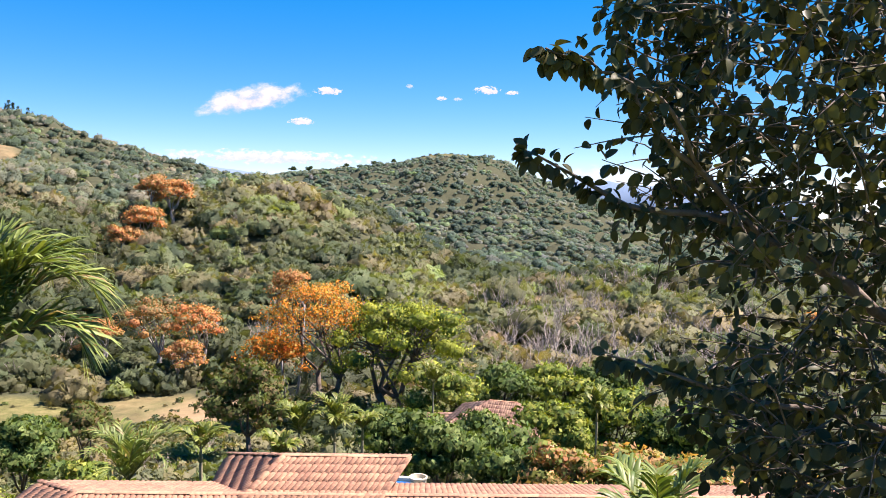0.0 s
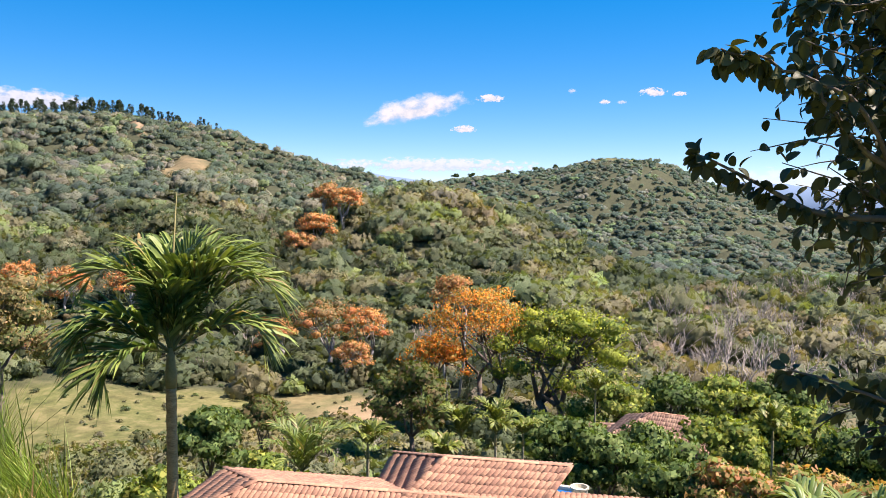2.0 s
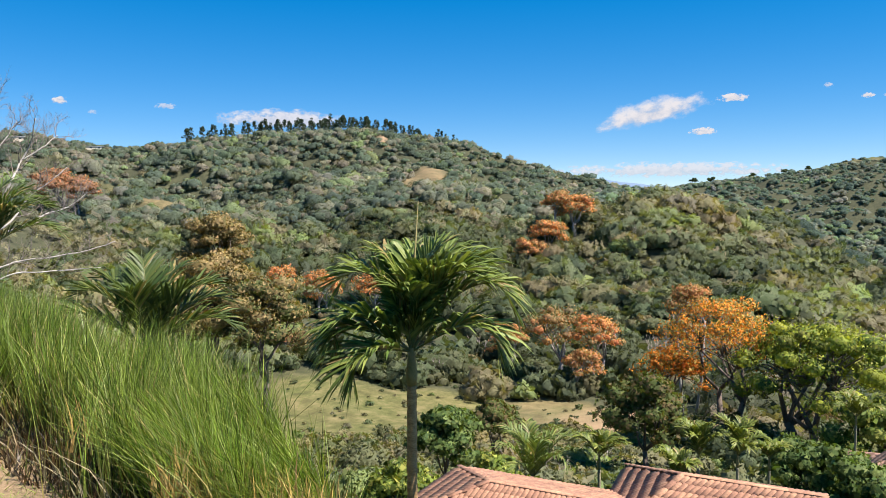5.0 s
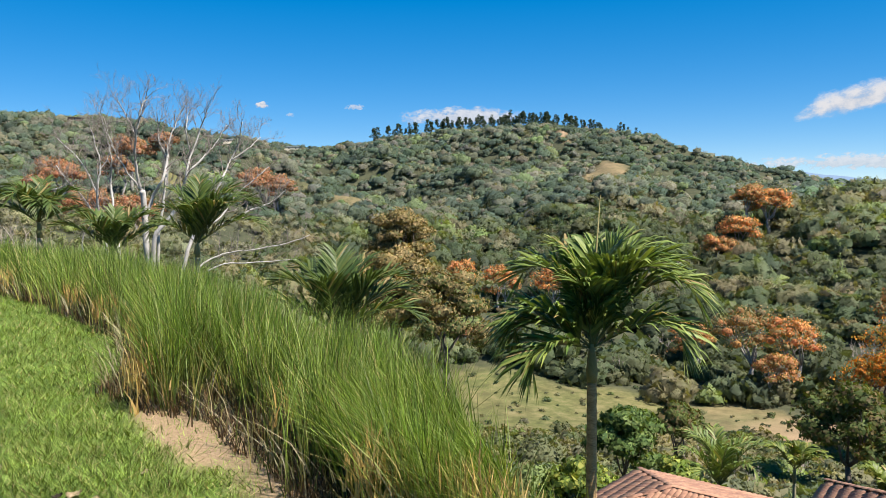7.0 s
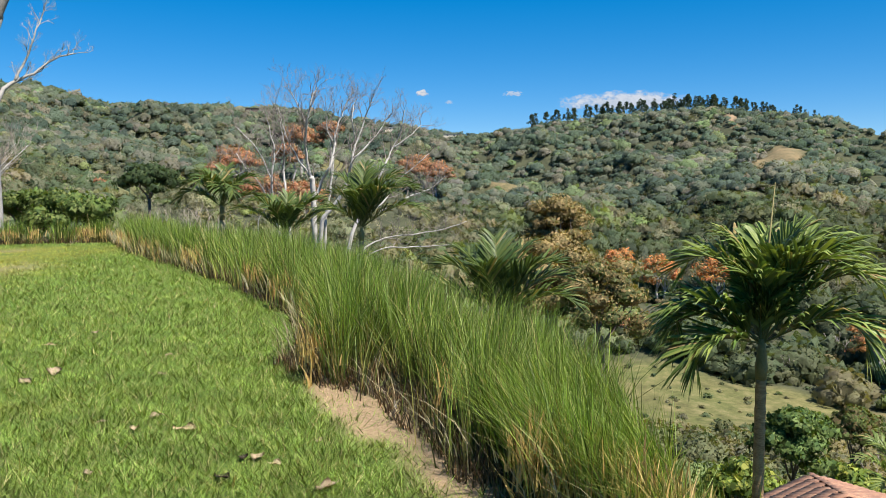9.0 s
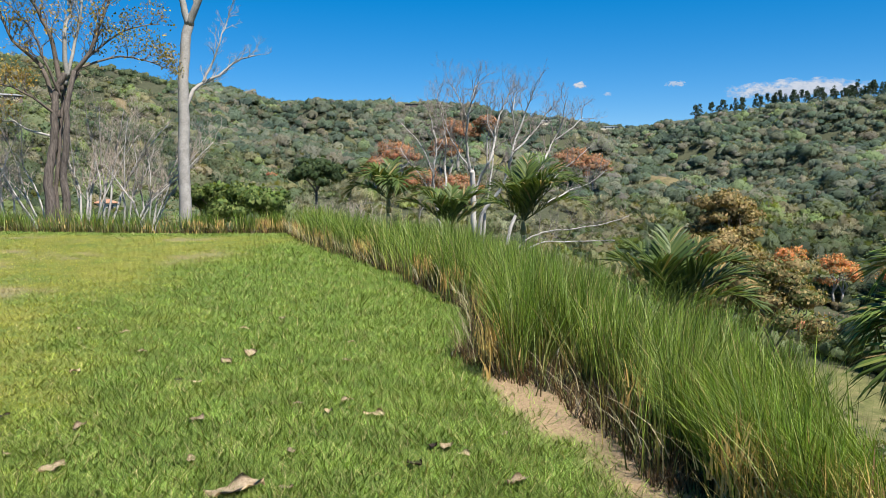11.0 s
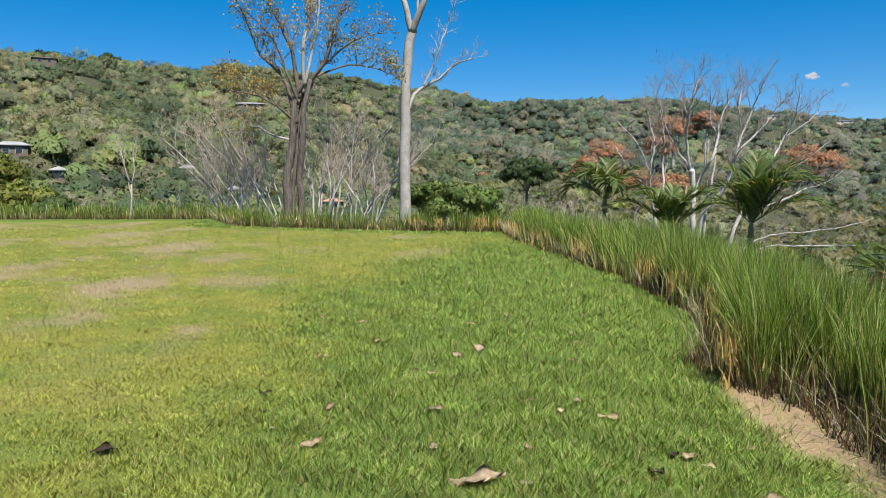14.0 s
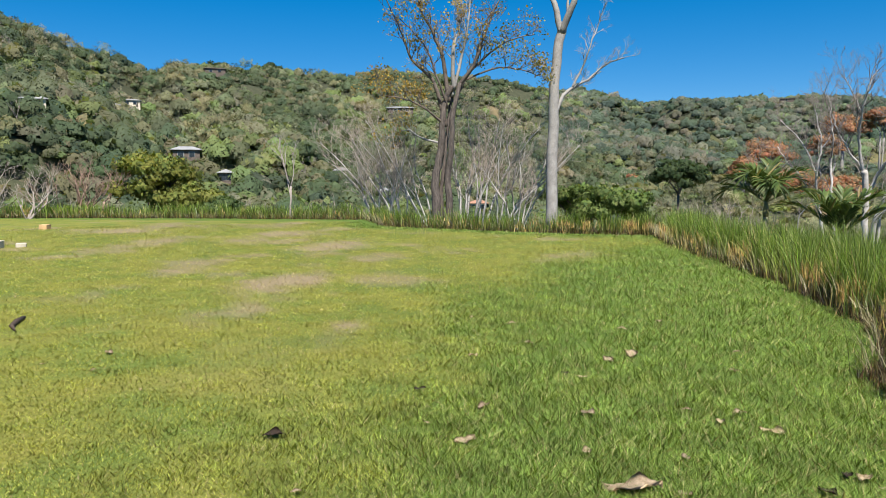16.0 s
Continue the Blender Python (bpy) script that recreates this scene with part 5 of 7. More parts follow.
for kn, r0, n_ in (("-.12:4.9 -.75:7.2 -1.8:8.2 -2.3:9.5 -3.1:11.2", .12, 20), (".05:6.1 -.25:8.2 -.75:9.5 -1.4:10.7 -1.7:12", .13, 20), (".30:6.7 .25:8.7 .58:9.9 .4:12", .13, 18), (".55:6.9 1.25:7.9 1.75:9.2 2.2:10.4 2.9:11.6", .12, 20),
                   (".45:6.4 1.0:7.5 1.9:8.5 3.2:9.4 4.5:9.7", .09, 20), (".8:7.2 2.6:7.9 3.6:7.7 4.6:7.4", .06, 16), ("-.3:4.0 -1.4:4.4 -2.1:4.75 -2.9:4.5", .07, 9), ("-.18:5.0 -1.1:5.7 -2.2:6.2 -3.4:6.4", .07, 16), (".2:6.4 .7:8.4 1.0:10 1.2:11.8", .10, 18), ("-.0:5.8 -.6:7.4 -1.2:8.9 -2.4:10.2", .07, 16)):
    w.limb(kn, r0, .02, twigs=n_, reach=.6, depth=3, thin=.024, low=.25, sway=.45, bark=BARK_GREY if n_ % 4 else BARK_DARK)
w.leaves(3900, .066, OCHRE, 5, share=.10, clump=.17)
w.leaves(600, .06, OCHRE, 6, lambda p: p[0] < -1.2 and 5.6 < p[1] < 8, share=.4)
w.leaves(700, .055, [(0.16, 0.17, 0.05), (0.24, 0.21, 0.06)], 7, lambda p: p[0] > 1.8 and p[1] < 9.5, share=.5)
BARK_DRY = surface("dry_twig_bark", (0.30, 0.25, 0.205), (0.50, 0.425, 0.35), 1.0, 0.9, 0.0)
# pale leafless shrubs round its foot
for k, (az_, h_, ln, fan_) in enumerate([(100.4, 6.4, (0.05, -0.55, -.1), .4), (98.0, 7.2, (0.0, 0.12, 0), .35), (97.0, 7.6, (0, 0.45, 0), .35), (95.4, 6.4, (0, 0.7, -.2), .4), (102.6, 6.0, (0, -0.5, 0), .5), (94.2, 4.6, (0, 0.2, 0), .5), (104.0, 5.0, (0, -.2, 0), .5)]):
    rs = np.random.RandomState(45 + k)
    w = Skeleton("bare_shrub", "leafless pale branching shrub beyond the hedge", az_, 43, -0.8, BARK_PALE, 45 + k)
    tagged(w.tree, "leafless pale branching shrub beyond the hedge", "shrub", "bare shrubs")
    for s in range(6):
        tilt = 0.72 * ln[1] + (s - 2.5) * 0.42 * fan_ + rs.normal(0, 0.08)
        kink = rs.normal(0, 0.15, 3)
        top_ = h_ * rs.uniform(0.62, 0.92)
        w.limb("%.2f:-0.3 %.2f:%.2f %.2f:%.2f %.2f:%.2f" % (0.1 * (s - 2), tilt * top_ * .3 + kink[0], top_ * .33, tilt * top_ * .62 + kink[1], top_ * .66, tilt * top_ + kink[2], top_),
               rs.uniform(.05, .085), .016, "stem", twigs=11, reach=.85, depth=3, thin=.022, low=.3, fine=BARK_DRY, sway=.4, sides=6, up=.45)
REDWOOD = surface("reddish_bark", (0.18, 0.115, 0.08), (0.34, 0.235, 0.175), 2.0, 0.85, 0.2, 5.0)
bare_tree("bare_shrub", "leafless reddish-barked spreading tree", 124.2, 45, 5.2, 5, 52, REDWOOD, "bare shrubs", radius=0.1, depth=5, kids=3, spread=0.6, first=0.42, fan=0.6, base=-1.0)
bare_tree("bare_shrub", "leafless white-branched spreading tree", 128.5, 44, 4.6, 5, 53, BARK_TWIG, "bare shrubs", radius=0.1, depth=5, kids=3, spread=0.7, first=0.42, fan=0.8, base=-1.0)
bare_tree("bare_shrub", "thin pale bare tree", 110.8, 46, 6.6, 1, 54, BARK_TWIG, "bare shrubs", radius=0.09, depth=4, kids=3, spread=0.45, first=0.5, base=-1.2)
for k, az_ in enumerate([107, 108.6, 112.6, 114.3, 118.5, 105.2, 126.4, 122.3, 80.5, 82.4, 79.0]):
    bare_tree("bare_shrub", "low grey leafless thicket beyond the hedge", az_, 47 if az_ > 90 else 52, 3.0 if az_ > 90 else 4.6, 5, 60 + k, BARK_DRY, "bare shrubs", radius=0.035, depth=3, kids=3, spread=0.6, first=0.42, fan=0.5, base=-1.4 if az_ > 90 else -2.6)
leafy_tree("green_bush", "dense green bush beyond the hedge", 87.6, 45, -0.5, 5.4, [(0.11, 0.16, 0.04), (0.16, 0.20, 0.06), (0.07, 0.11, 0.03)], 160, deep=0.5, lobes=24, bits=150, size=0.12, core=0.75, base=-1.6)
leafy_tree("green_bush", "dense green bush beyond the hedge", 90.4, 47, -0.3, 3.2, [(0.11, 0.16, 0.04), (0.16, 0.20, 0.06), (0.07, 0.11, 0.03)], 164, deep=0.6, lobes=18, bits=150, size=0.12, core=0.75, base=-1.6)
leafy_tree("green_bush", "layered yellow-green tree beyond the hedge", 119.6, 46, 2.0, 5.2, [(0.17, 0.19, 0.04), (0.22, 0.22, 0.05), (0.10, 0.13, 0.03)], 161, deep=0.7, lobes=26, bits=130, size=0.13, core=0.6, base=-2.0)
leafy_tree("green_bush", "yellow-green leafy bush beyond the hedge", 117.6, 45, 0.0, 4.0, [(0.20, 0.21, 0.05), (0.15, 0.18, 0.04)], 162, deep=0.6, lobes=20, bits=130, size=0.12, core=0.65, base=-2.0)
leafy_tree("green_bush", "small dark green bush beside the hedge", 115.2, 42, -1.0, 2.2, [(0.07, 0.11, 0.04), (0.10, 0.14, 0.05)], 163, deep=0.7, lobes=12, bits=120, size=0.1, core=0.7, base=-1.0)
leafy_tree("green_bush", "dark spreading tree on the lower slope", 82.6, 120, 1.5, 8.5, [(0.045, 0.07, 0.03), (0.06, 0.09, 0.035)], 165, deep=0.6, lobes=22, bits=110, size=0.3, core=0.75)

# grey leafless trees over the valley
GREY = [bare_tree("grey_bare_tree", "grey leafless tree in the valley woods", 200 + 5 * k, 40, 1.0, 3, 80 + k, BARK_TWIG, "grey leafless trees", radius=0.018, depth=3, kids=3, spread=0.6, first=0.44, fan=0.45) for k in range(4)]
rng_g = np.random.RandomState(17)
GREY_SPOTS = [(az_, r_, s_) for az_, r_, s_ in zip(np.concatenate([rng_g.uniform(-14, 6, 80), rng_g.uniform(6, 40, 30), rng_g.uniform(60, 132, 90), rng_g.uniform(26, 32, 7)]),
              np.concatenate([rng_g.uniform(85, 240, 80), rng_g.uniform(130, 260, 30), rng_g.uniform(80, 330, 90), rng_g.uniform(28, 60, 7)]), rng_g.uniform(5.5, 9.5, 207))]
for k, (az_, r_, s_) in enumerate(GREY_SPOTS):
    x, y, z = spot(az_, r_)
    if r_ < 80:
        s_ *= 0.38
    elif az_ < 6:
        s_ *= 1.45
    c = copy_thing(GREY[k % 4], pose(x, y, z, 0, 0, 77 * k))
    c.scale = (s_, s_, s_ * 1.05)
for o in GREY:                         # the four models stand in the woods too
    x, y, z = spot(12 + 3 * GREY.index(o), 180)
    o.matrix_basis = pose(x, y, z)
    o.scale = (7, 7, 7)

# pines along the hilltop
def pine(seed):
    rng = np.random.RandomState(seed)
    tree = thing("pine_tree", (0, 0, 0), "tall dark pine on the hill crest", "pine tree", "pines on the crest")
    v, t = tube([(0, 0, -0.05), (0.01, 0, 0.5), (0, 0.01, 1.0)], [0.018, 0.013, 0.004], 5)
    part("trunk", mesh_of("trunk", v, t, BARK_DARK), None, tree)
    f = Build()
    for i in range(15):
        h = rng.uniform(0.38, 1.0)
        a, q = rng.uniform(0, 6.28), (1.08 - h) * rng.uniform(0.1, 0.42)
        c = np.array([math.cos(a) * q, math.sin(a) * q, h])
        d = rng.normal(0, 1, (26, 3)); d /= np.linalg.norm(d, axis=1)[:, None]
        v, t = leaf_bits(rng, c + d * 0.085 * np.array([1.2, 1.2, 0.7]), d, 0.035, 26)
        f.add(v, t, np.array((0.045, 0.068, 0.04)) * rng.uniform(0.8, 1.25))
    part("crown", f.mesh("crown", LEAVES), None, tree)
    return tree


PINES = [pine(s) for s in range(5)]
k = 0
for az_, n_ in ((55.6, 2), (54.3, 3), (53.0, 2), (51.6, 4), (50.4, 3), (49.4, 4), (48.2, 2), (47.0, 2), (45.9, 3), (44.8, 5), (43.8, 4), (42.8, 3), (41.6, 3), (40.4, 4), (39.4, 3), (38.0, 2), (36.6, 1), (49.9, 3), (52.3, 2), (45.3, 4), (44.2, 4), (43.2, 3), (50.8, 3), (54.0, 2), (41.0, 3), (39.9, 3), (46.4, 4), (47.5, 4), (48.7, 4), (42.2, 3), (37.4, 2), (45.6, 3)):
    for i in range(n_ + 1):
        a = az_ + rng_g.uniform(-0.5, 0.5)
        r_ = float(np.interp(a, AZ, ridge_r)) * rng_g.uniform(0.95, 1.0)
        x, y, z = spot(a, r_)
        s_ = rng_g.uniform(10, 17) * (0.75 if a < 41 else 1.0)
        m = pose(x, y, z - 0.5, 0, 0, 51 * k)
        c = PINES[k] if k < 5 else copy_thing(PINES[k % 5], m)
        c.matrix_basis = m
        c.scale = (s_ * 0.85, s_ * 0.85, s_ * 1.12)
        k += 1
for az_, s_ in ((79.6, 8), (76.8, 7), (115.3, 9), (114.6, 10), (111.4, 11), (110.8, 9), (121.5, 7), (119.6, 9), (120.4, 6), (20.0, 15), (18.8, 14), (16.2, 13), (14.2, 12), (12.8, 12), (88.0, 6), (107.2, 6), (57.5, 9), (59.8, 7), (81.0, 6), (84.2, 5)):
    r_ = float(np.interp(az_, AZ, ridge_r))
    x, y, z = spot(az_, r_)
    leafy_tree("crest_tree", "lone tree standing on the hill crest", az_, r_, math.degrees(math.atan2(z + s_ * 0.85 - 1.6, r_)), s_ * 0.9, [(0.04, 0.065, 0.025), (0.06, 0.085, 0.03)], int(az_ * 10), deep=1.0, lobes=8, bits=40, size=0.09 * s_, core=0.6, group="trees on the crest")

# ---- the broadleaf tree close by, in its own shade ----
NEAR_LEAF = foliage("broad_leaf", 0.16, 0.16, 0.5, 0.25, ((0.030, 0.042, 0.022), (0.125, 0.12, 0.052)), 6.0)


def leaf_mesh(name, curl):
    """An ovate leaf, folded along its rib and curling at the tip, one unit long."""
    bm = bmesh.new()
    rows = []
    for u, w in ((0.0, 0.04), (0.13, 0.22), (0.34, 0.345), (0.58, 0.36), (0.80, 0.265), (0.94, 0.12), (1.0, 0.0)):
        z = -curl * u * u
        rows.append([bm.verts.new((u, -w, z + w * 0.35)), bm.verts.new((u, 0, z)), bm.verts.new((u, w, z + w * 0.30))] if w else [bm.verts.new((u, 0, z))])
    for a, b in zip(rows, rows[1:]):
        if len(b) == 3:
            bm.faces.new((a[0], b[0], b[1], a[1])); bm.faces.new((a[1], b[1], b[2], a[2]))
        else:
            bm.faces.new((a[0], b[0], a[1])); bm.faces.new((a[1], b[0], a[2]))
    me = bpy.data.meshes.new(name)
    bm.to_mesh(me); bm.free()
    me.polygons.foreach_set("use_smooth", [True] * len(me.polygons))
    me.materials.append(NEAR_LEAF)
    return me


def near_tree():
    rng = np.random.RandomState(23)
    near = lambda az, el, d: sight(az, el, d) + np.array([0.069, 0.234, 0.016])
    base = np.array([2.6, 3.4, float(height(2.6, 3.4))])
    tree = thing("broadleaf_tree", tuple(base), "dark-leaved tree with ovate leathery leaves in its own shade", "tree")
    b = Build()
    crotch = near(-34, -6, 3.7)
    b.add(*tube([np.array([0, 0, -0.4]), (crotch - base) * np.array([0.4, 0.4, 0.5]), crotch - base], [0.17, 0.13, 0.11], 10))
    part("trunk", b.mesh("trunk", BARK_DARK, True), None, tree)
    arms = [  # heading, height angle, distance along each limb, and its thickness
        ([(-34, -6, 3.7), (-22.9, -8.1, 3.4), (-17.7, -5.0, 3.2), (-13.1, -2.6, 3.0), (-9.8, -1.3, 2.9), (-4.8, -0.8, 2.8), (-0.8, 1.1, 2.75), (3.3, 3.2, 2.7)], 0.030),
        ([(-34, -6, 3.7), (-28, 2, 3.6), (-19.7, 7.4, 3.3), (-16.6, 9.9, 3.2), (-13.0, 12.5, 3.1)], 0.028),
        ([(-13.1, -2.6, 3.0), (-8.9, 2.0, 2.8), (-5.8, 4.7, 2.7), (-3.9, 8.8, 2.65), (-3.5, 13.5, 2.6)], 0.013),
        ([(-8.9, 2.0, 2.8), (-6.5, 6.4, 2.6), (-3.4, 8.2, 2.5), (-1.0, 9.4, 2.45), (2.0, 10.4, 2.4)], 0.008),
        ([(-34, -8, 3.7), (-25.0, -14.7, 3.2), (-17.1, -13.8, 3.0), (-11.8, -13.4, 2.85), (-7.2, -12.2, 2.8), (-3.0, -11.3, 2.75)], 0.018),
        ([(-34, -6, 3.7), (-26, -20, 3.3), (-19, -19, 3.1), (-13, -17.5, 3.0), (-9, -15.5, 2.95)], 0.014),
        ([(-28, 2, 3.6), (-18, 3, 3.2), (-12, 4.5, 3.0), (-9, 7.5, 2.9), (-8, 12, 2.85)], 0.014)]
    twigs = []
    for path, rad in arms:
        pts = np.array([near(*q) for q in path]) - base
        u = np.linspace(0, 1, len(pts) * 3)
        fine = np.stack([curve_at(u, np.linspace(0, 1, len(pts)), pts[:, c]) for c in range(3)], -1)
        fine[1:-1] += rng.normal(0, 0.006, fine[1:-1].shape)
        lb = Build(); lb.add(*tube(fine, np.linspace(rad, 0.003, len(fine)), 6))
        part("limb", lb.mesh("limb", BARK_DARK, True), None, tree)
        keep = fine[len(fine) // 3:] if rad > 0.02 else fine[len(fine) // 4:]
        twigs.append((keep, 140 if len(twigs) == 0 else 100))
    # leafy shoots filling the crown, denser further in
    shoots = Build()
    for i in range(1950):
        if i < 1550:
            el = rng.uniform(-27, 24)
            left = np.interp(el, [-27, -22, -17, -13, -9.5, -7, -3, 0, 4, 7, 10, 14, 24], [-17, -16, -13.5, -8, -14.5, -16, -9.5, -6.0, -6.5, -5.5, -6, -5, -5])
            az_ = left - 22 * rng.uniform(0.02, 1) ** 1.25
            if -10 < el < -5 and rng.uniform() < 0.45:
                continue
            p = near(az_, el, rng.uniform(2.7, 4.1))
        else:                                   # unseen rest of the crown, up and away to the right, added for its shade
            p = np.array([rng.uniform(1.2, 4.6), rng.uniform(1.9, 6.0), rng.uniform(1.8, 5.6)])
        d = rng.normal(0, 1, 3) + np.array([-0.9, -0.2, 0.1]); d /= np.linalg.norm(d)
        L = rng.uniform(0.16, 0.38)
        pts = np.array([p, p + d * L * 0.5 + rng.normal(0, 0.015, 3), p + d * L + np.array([0, 0, -0.03])]) - base
        shoots.add(*tube(pts, [0.004, 0.003, 0.0015], 4))
        u = np.linspace(0, 1, 5)
        twigs.append((np.stack([np.interp(u, [0, 0.5, 1], pts[:, c]) for c in range(3)], -1), 7 if i < 1550 else 9))
    part("brushwood", shoots.mesh("brushwood", BARK_DARK, True), None, tree, "thin leafy shoots")
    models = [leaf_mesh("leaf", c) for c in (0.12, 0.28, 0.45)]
    single, rest = 0, Build()
    lv = [(np.array([v.co[:] for v in m.vertices]), [tuple(p.vertices) for p in m.polygons]) for m in models]
    lt = [np.array([t for p in f for t in ([p[:3], (p[0], p[2], p[3])] if len(p) == 4 else [p])]) for v, f in lv]
    for ti, (pts, n) in enumerate(twigs):
        tang = pts[-1] - pts[0]; tang /= np.linalg.norm(tang)
        for j in range(n):
            q = (rng.uniform(0, 1) ** (0.6 if ti < 7 else 1.0)) * (len(pts) - 1.01)
            k = int(q)
            at = pts[k] + (pts[k + 1] - pts[k]) * (q - k)
            d = Vector(rng.normal(0, 0.75, 3)) + Vector(tang) * 0.5 + Vector((0, 0, -0.75))
            at = at + np.array(d.normalized()) * rng.uniform(0.005, 0.035 if ti < 7 else 0.012)      # on its stalk
            size = rng.uniform(0.040, 0.060) * (0.75 if ti < 7 and rng.uniform() < 0.25 else 1.0)
            m = Matrix.LocRotScale(Vector(at), d.to_track_quat("X", "Z") @ Euler((rng.uniform(-1.2, 1.2), 0, 0)).to_quaternion(), Vector((size, size * rng.uniform(0.8, 1.1), size)))
            pick = rng.randint(3)
            if ti < 7 and single < 298:
                ob = part("leaf", models[pick], None, tree)
                ob.matrix_basis = m
                single += 1
            else:
                a = np.array(m)
                rest.add(lv[pick][0] @ a[:3, :3].T + a[:3, 3], lt[pick])
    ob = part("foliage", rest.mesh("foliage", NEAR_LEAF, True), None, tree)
    tagged(ob, kind="stuff")
    return tree


near_tree()

# ---- houses ----
TILE = surface("clay_tile", (0.20, 0.105, 0.07), (0.50, 0.275, 0.17), 1.6, 0.9, 0.4, 7.0, piece=0.12)
TILE_BED = surface("clay_tile_rows", (0.20, 0.105, 0.07), (0.50, 0.275, 0.17), 1.6, 0.9, 0.4, 7.0, island=0.12)
PLASTER = surface("cream_plaster", (0.58, 0.50, 0.38), (0.74, 0.67, 0.54), 1.2, 0.9, 0.2, 8.0)
WATER = surface("pool_water", (0.010, 0.09, 0.30), (0.02, 0.16, 0.42), 1.5, 0.08, 0.15, 4.0, spec=0.6)
SHEET_WHITE = surface("pale_roof_sheet", (0.20, 0.20, 0.20), (0.36, 0.36, 0.35), 0.6, 0.6, 0.1, 6.0)
SHEET_RED = surface("red_roof_sheet", (0.38, 0.11, 0.06), (0.52, 0.19, 0.11), 0.6, 0.7, 0.1, 6.0)
PANE = surface("dark_glass", (0.015, 0.018, 0.02), (0.03, 0.035, 0.04), 1.0, 0.15, 0.0, 4.0, spec=0.6)
IVORY = surface("ivory_clay", (0.38, 0.34, 0.25), (0.54, 0.49, 0.38), 3.0, 0.75, 0.2, 6.0)


def box_bm(x0, y0, z0, x1, y1, z1, bevel=0.0):
    bm = bmesh.new()
    bmesh.ops.create_cube(bm, size=1, matrix=Matrix.Translation(((x0 + x1) / 2, (y0 + y1) / 2, (z0 + z1) / 2)) @ Matrix.Diagonal((x1 - x0, y1 - y0, z1 - z0, 1)))
    if bevel:
        bmesh.ops.bevel(bm, geom=bm.edges[:], offset=bevel, segments=2, affect="EDGES", profile=0.5)
    return bm


def slab(points, thick):
    """A roof plane with thickness below it."""
    bm = bmesh.new()
    top = [bm.verts.new(p) for p in points]
    low = [bm.verts.new((p[0], p[1], p[2] - thick)) for p in points]
    bm.faces.new(top); bm.faces.new(low[::-1])
    for i in range(len(top)):
        j = (i + 1) % len(top)
        bm.faces.new((top[j], top[i], low[i], low[j]))
    bmesh.ops.recalc_face_normals(bm, faces=bm.faces)
    return bm


def tile_shape(length, width):
    """One barrel tile: a tapered half round, hollow side down, lying along +x, low end at the far end."""
    v, f, n = [], [], 5
    for k, (x, w, z) in enumerate(((0.0, 0.92, 0.008), (length, 1.0, 0.012))):
        for j in range(n):
            a = math.pi * j / (n - 1)
            v.append((x, -math.cos(a) * width / 2 * w, z + math.sin(a) * width * 0.2 * w))
    for j in range(n - 1):
        f.append((j, j + 1, n + j + 1)); f.append((j, n + j + 1, n + j))
    v.append((length, 0, 0.0))
    for j in range(n - 1):
        f.append((2 * n, n + j, n + j + 1))
    return np.array(v), np.array(f)


TILE_V, TILE_F = tile_shape(0.40, 0.142)
CAP_MESH = mesh_of("ridge_tile", TILE_V * np.array([1.0, 1.15, 1.0]), TILE_F, TILE, None, True)
TILE_MESH = mesh_of("roof_tile", TILE_V, TILE_F, TILE, None, True)


def tile_plane(parent, ridge_a, ridge_b, eave_a, eave_b, single, seed, bed=TILE_BED, shear=0.0):
    """Rows of barrel tiles from the ridge down to the eave; the first single ones are pieces of their own."""
    rng = np.random.RandomState(seed)
    ra, rb, ea, eb = map(np.array, (ridge_a, ridge_b, eave_a, eave_b))
    cols = max(2, int(np.linalg.norm(eb - ea) / 0.135))
    along_e = (eb - ea) / np.linalg.norm(eb - ea)
    n = np.cross(eb - ea, (ra + rb) / 2 - (ea + eb) / 2); n /= np.linalg.norm(n)
    n = n if n[2] > 0 else -n
    down = np.cross(along_e, n); down = down if down[2] < 0 else -down
    drop = abs(((ea - ra) * down).sum())
    rows = max(1, int(drop / 0.34))
    rest, made = Build(), 0
    extra = int(abs(shear) / 0.135)
    for i in range(-extra, cols + extra):
        for j in range(rows):
            s = (i + 0.5) / cols
            p = ea + (eb - ea) * s - (down * drop + along_e * shear) * ((rows - j) / rows)
            # keep inside the plane, also where it is a hip
            t = (j + 0.3) / rows
            lo, hi = ra + (ea - ra) * t, rb + (eb - rb) * t
            a = ((p - lo) * along_e).sum(); b = ((hi - p) * along_e).sum()
            if min(a, b) < 0.02:
                continue
            p = p + n * rng.uniform(0.0, 0.012) + along_e * rng.normal(0, 0.006)
            w = np.cross(n, down)
            tilt = down + along_e * shear / drop + n * 0.02 + w * rng.normal(0, 0.015); tilt /= np.linalg.norm(tilt)
            w = np.cross(n, tilt)
            rot = np.stack([tilt, w, np.cross(tilt, w)], 1)
            if made < single:
                ob = part("roof_tile", TILE_MESH, None, parent)
                m = Matrix(rot.tolist()).to_4x4(); m.translation = Vector(p)
                ob.matrix_basis = m
                made += 1
            else:
                rest.add(TILE_V @ rot.T + p, TILE_F)
    if rest.n:
        tagged(part("tiling", rest.mesh("tiling", bed, True), None, parent), kind="stuff")


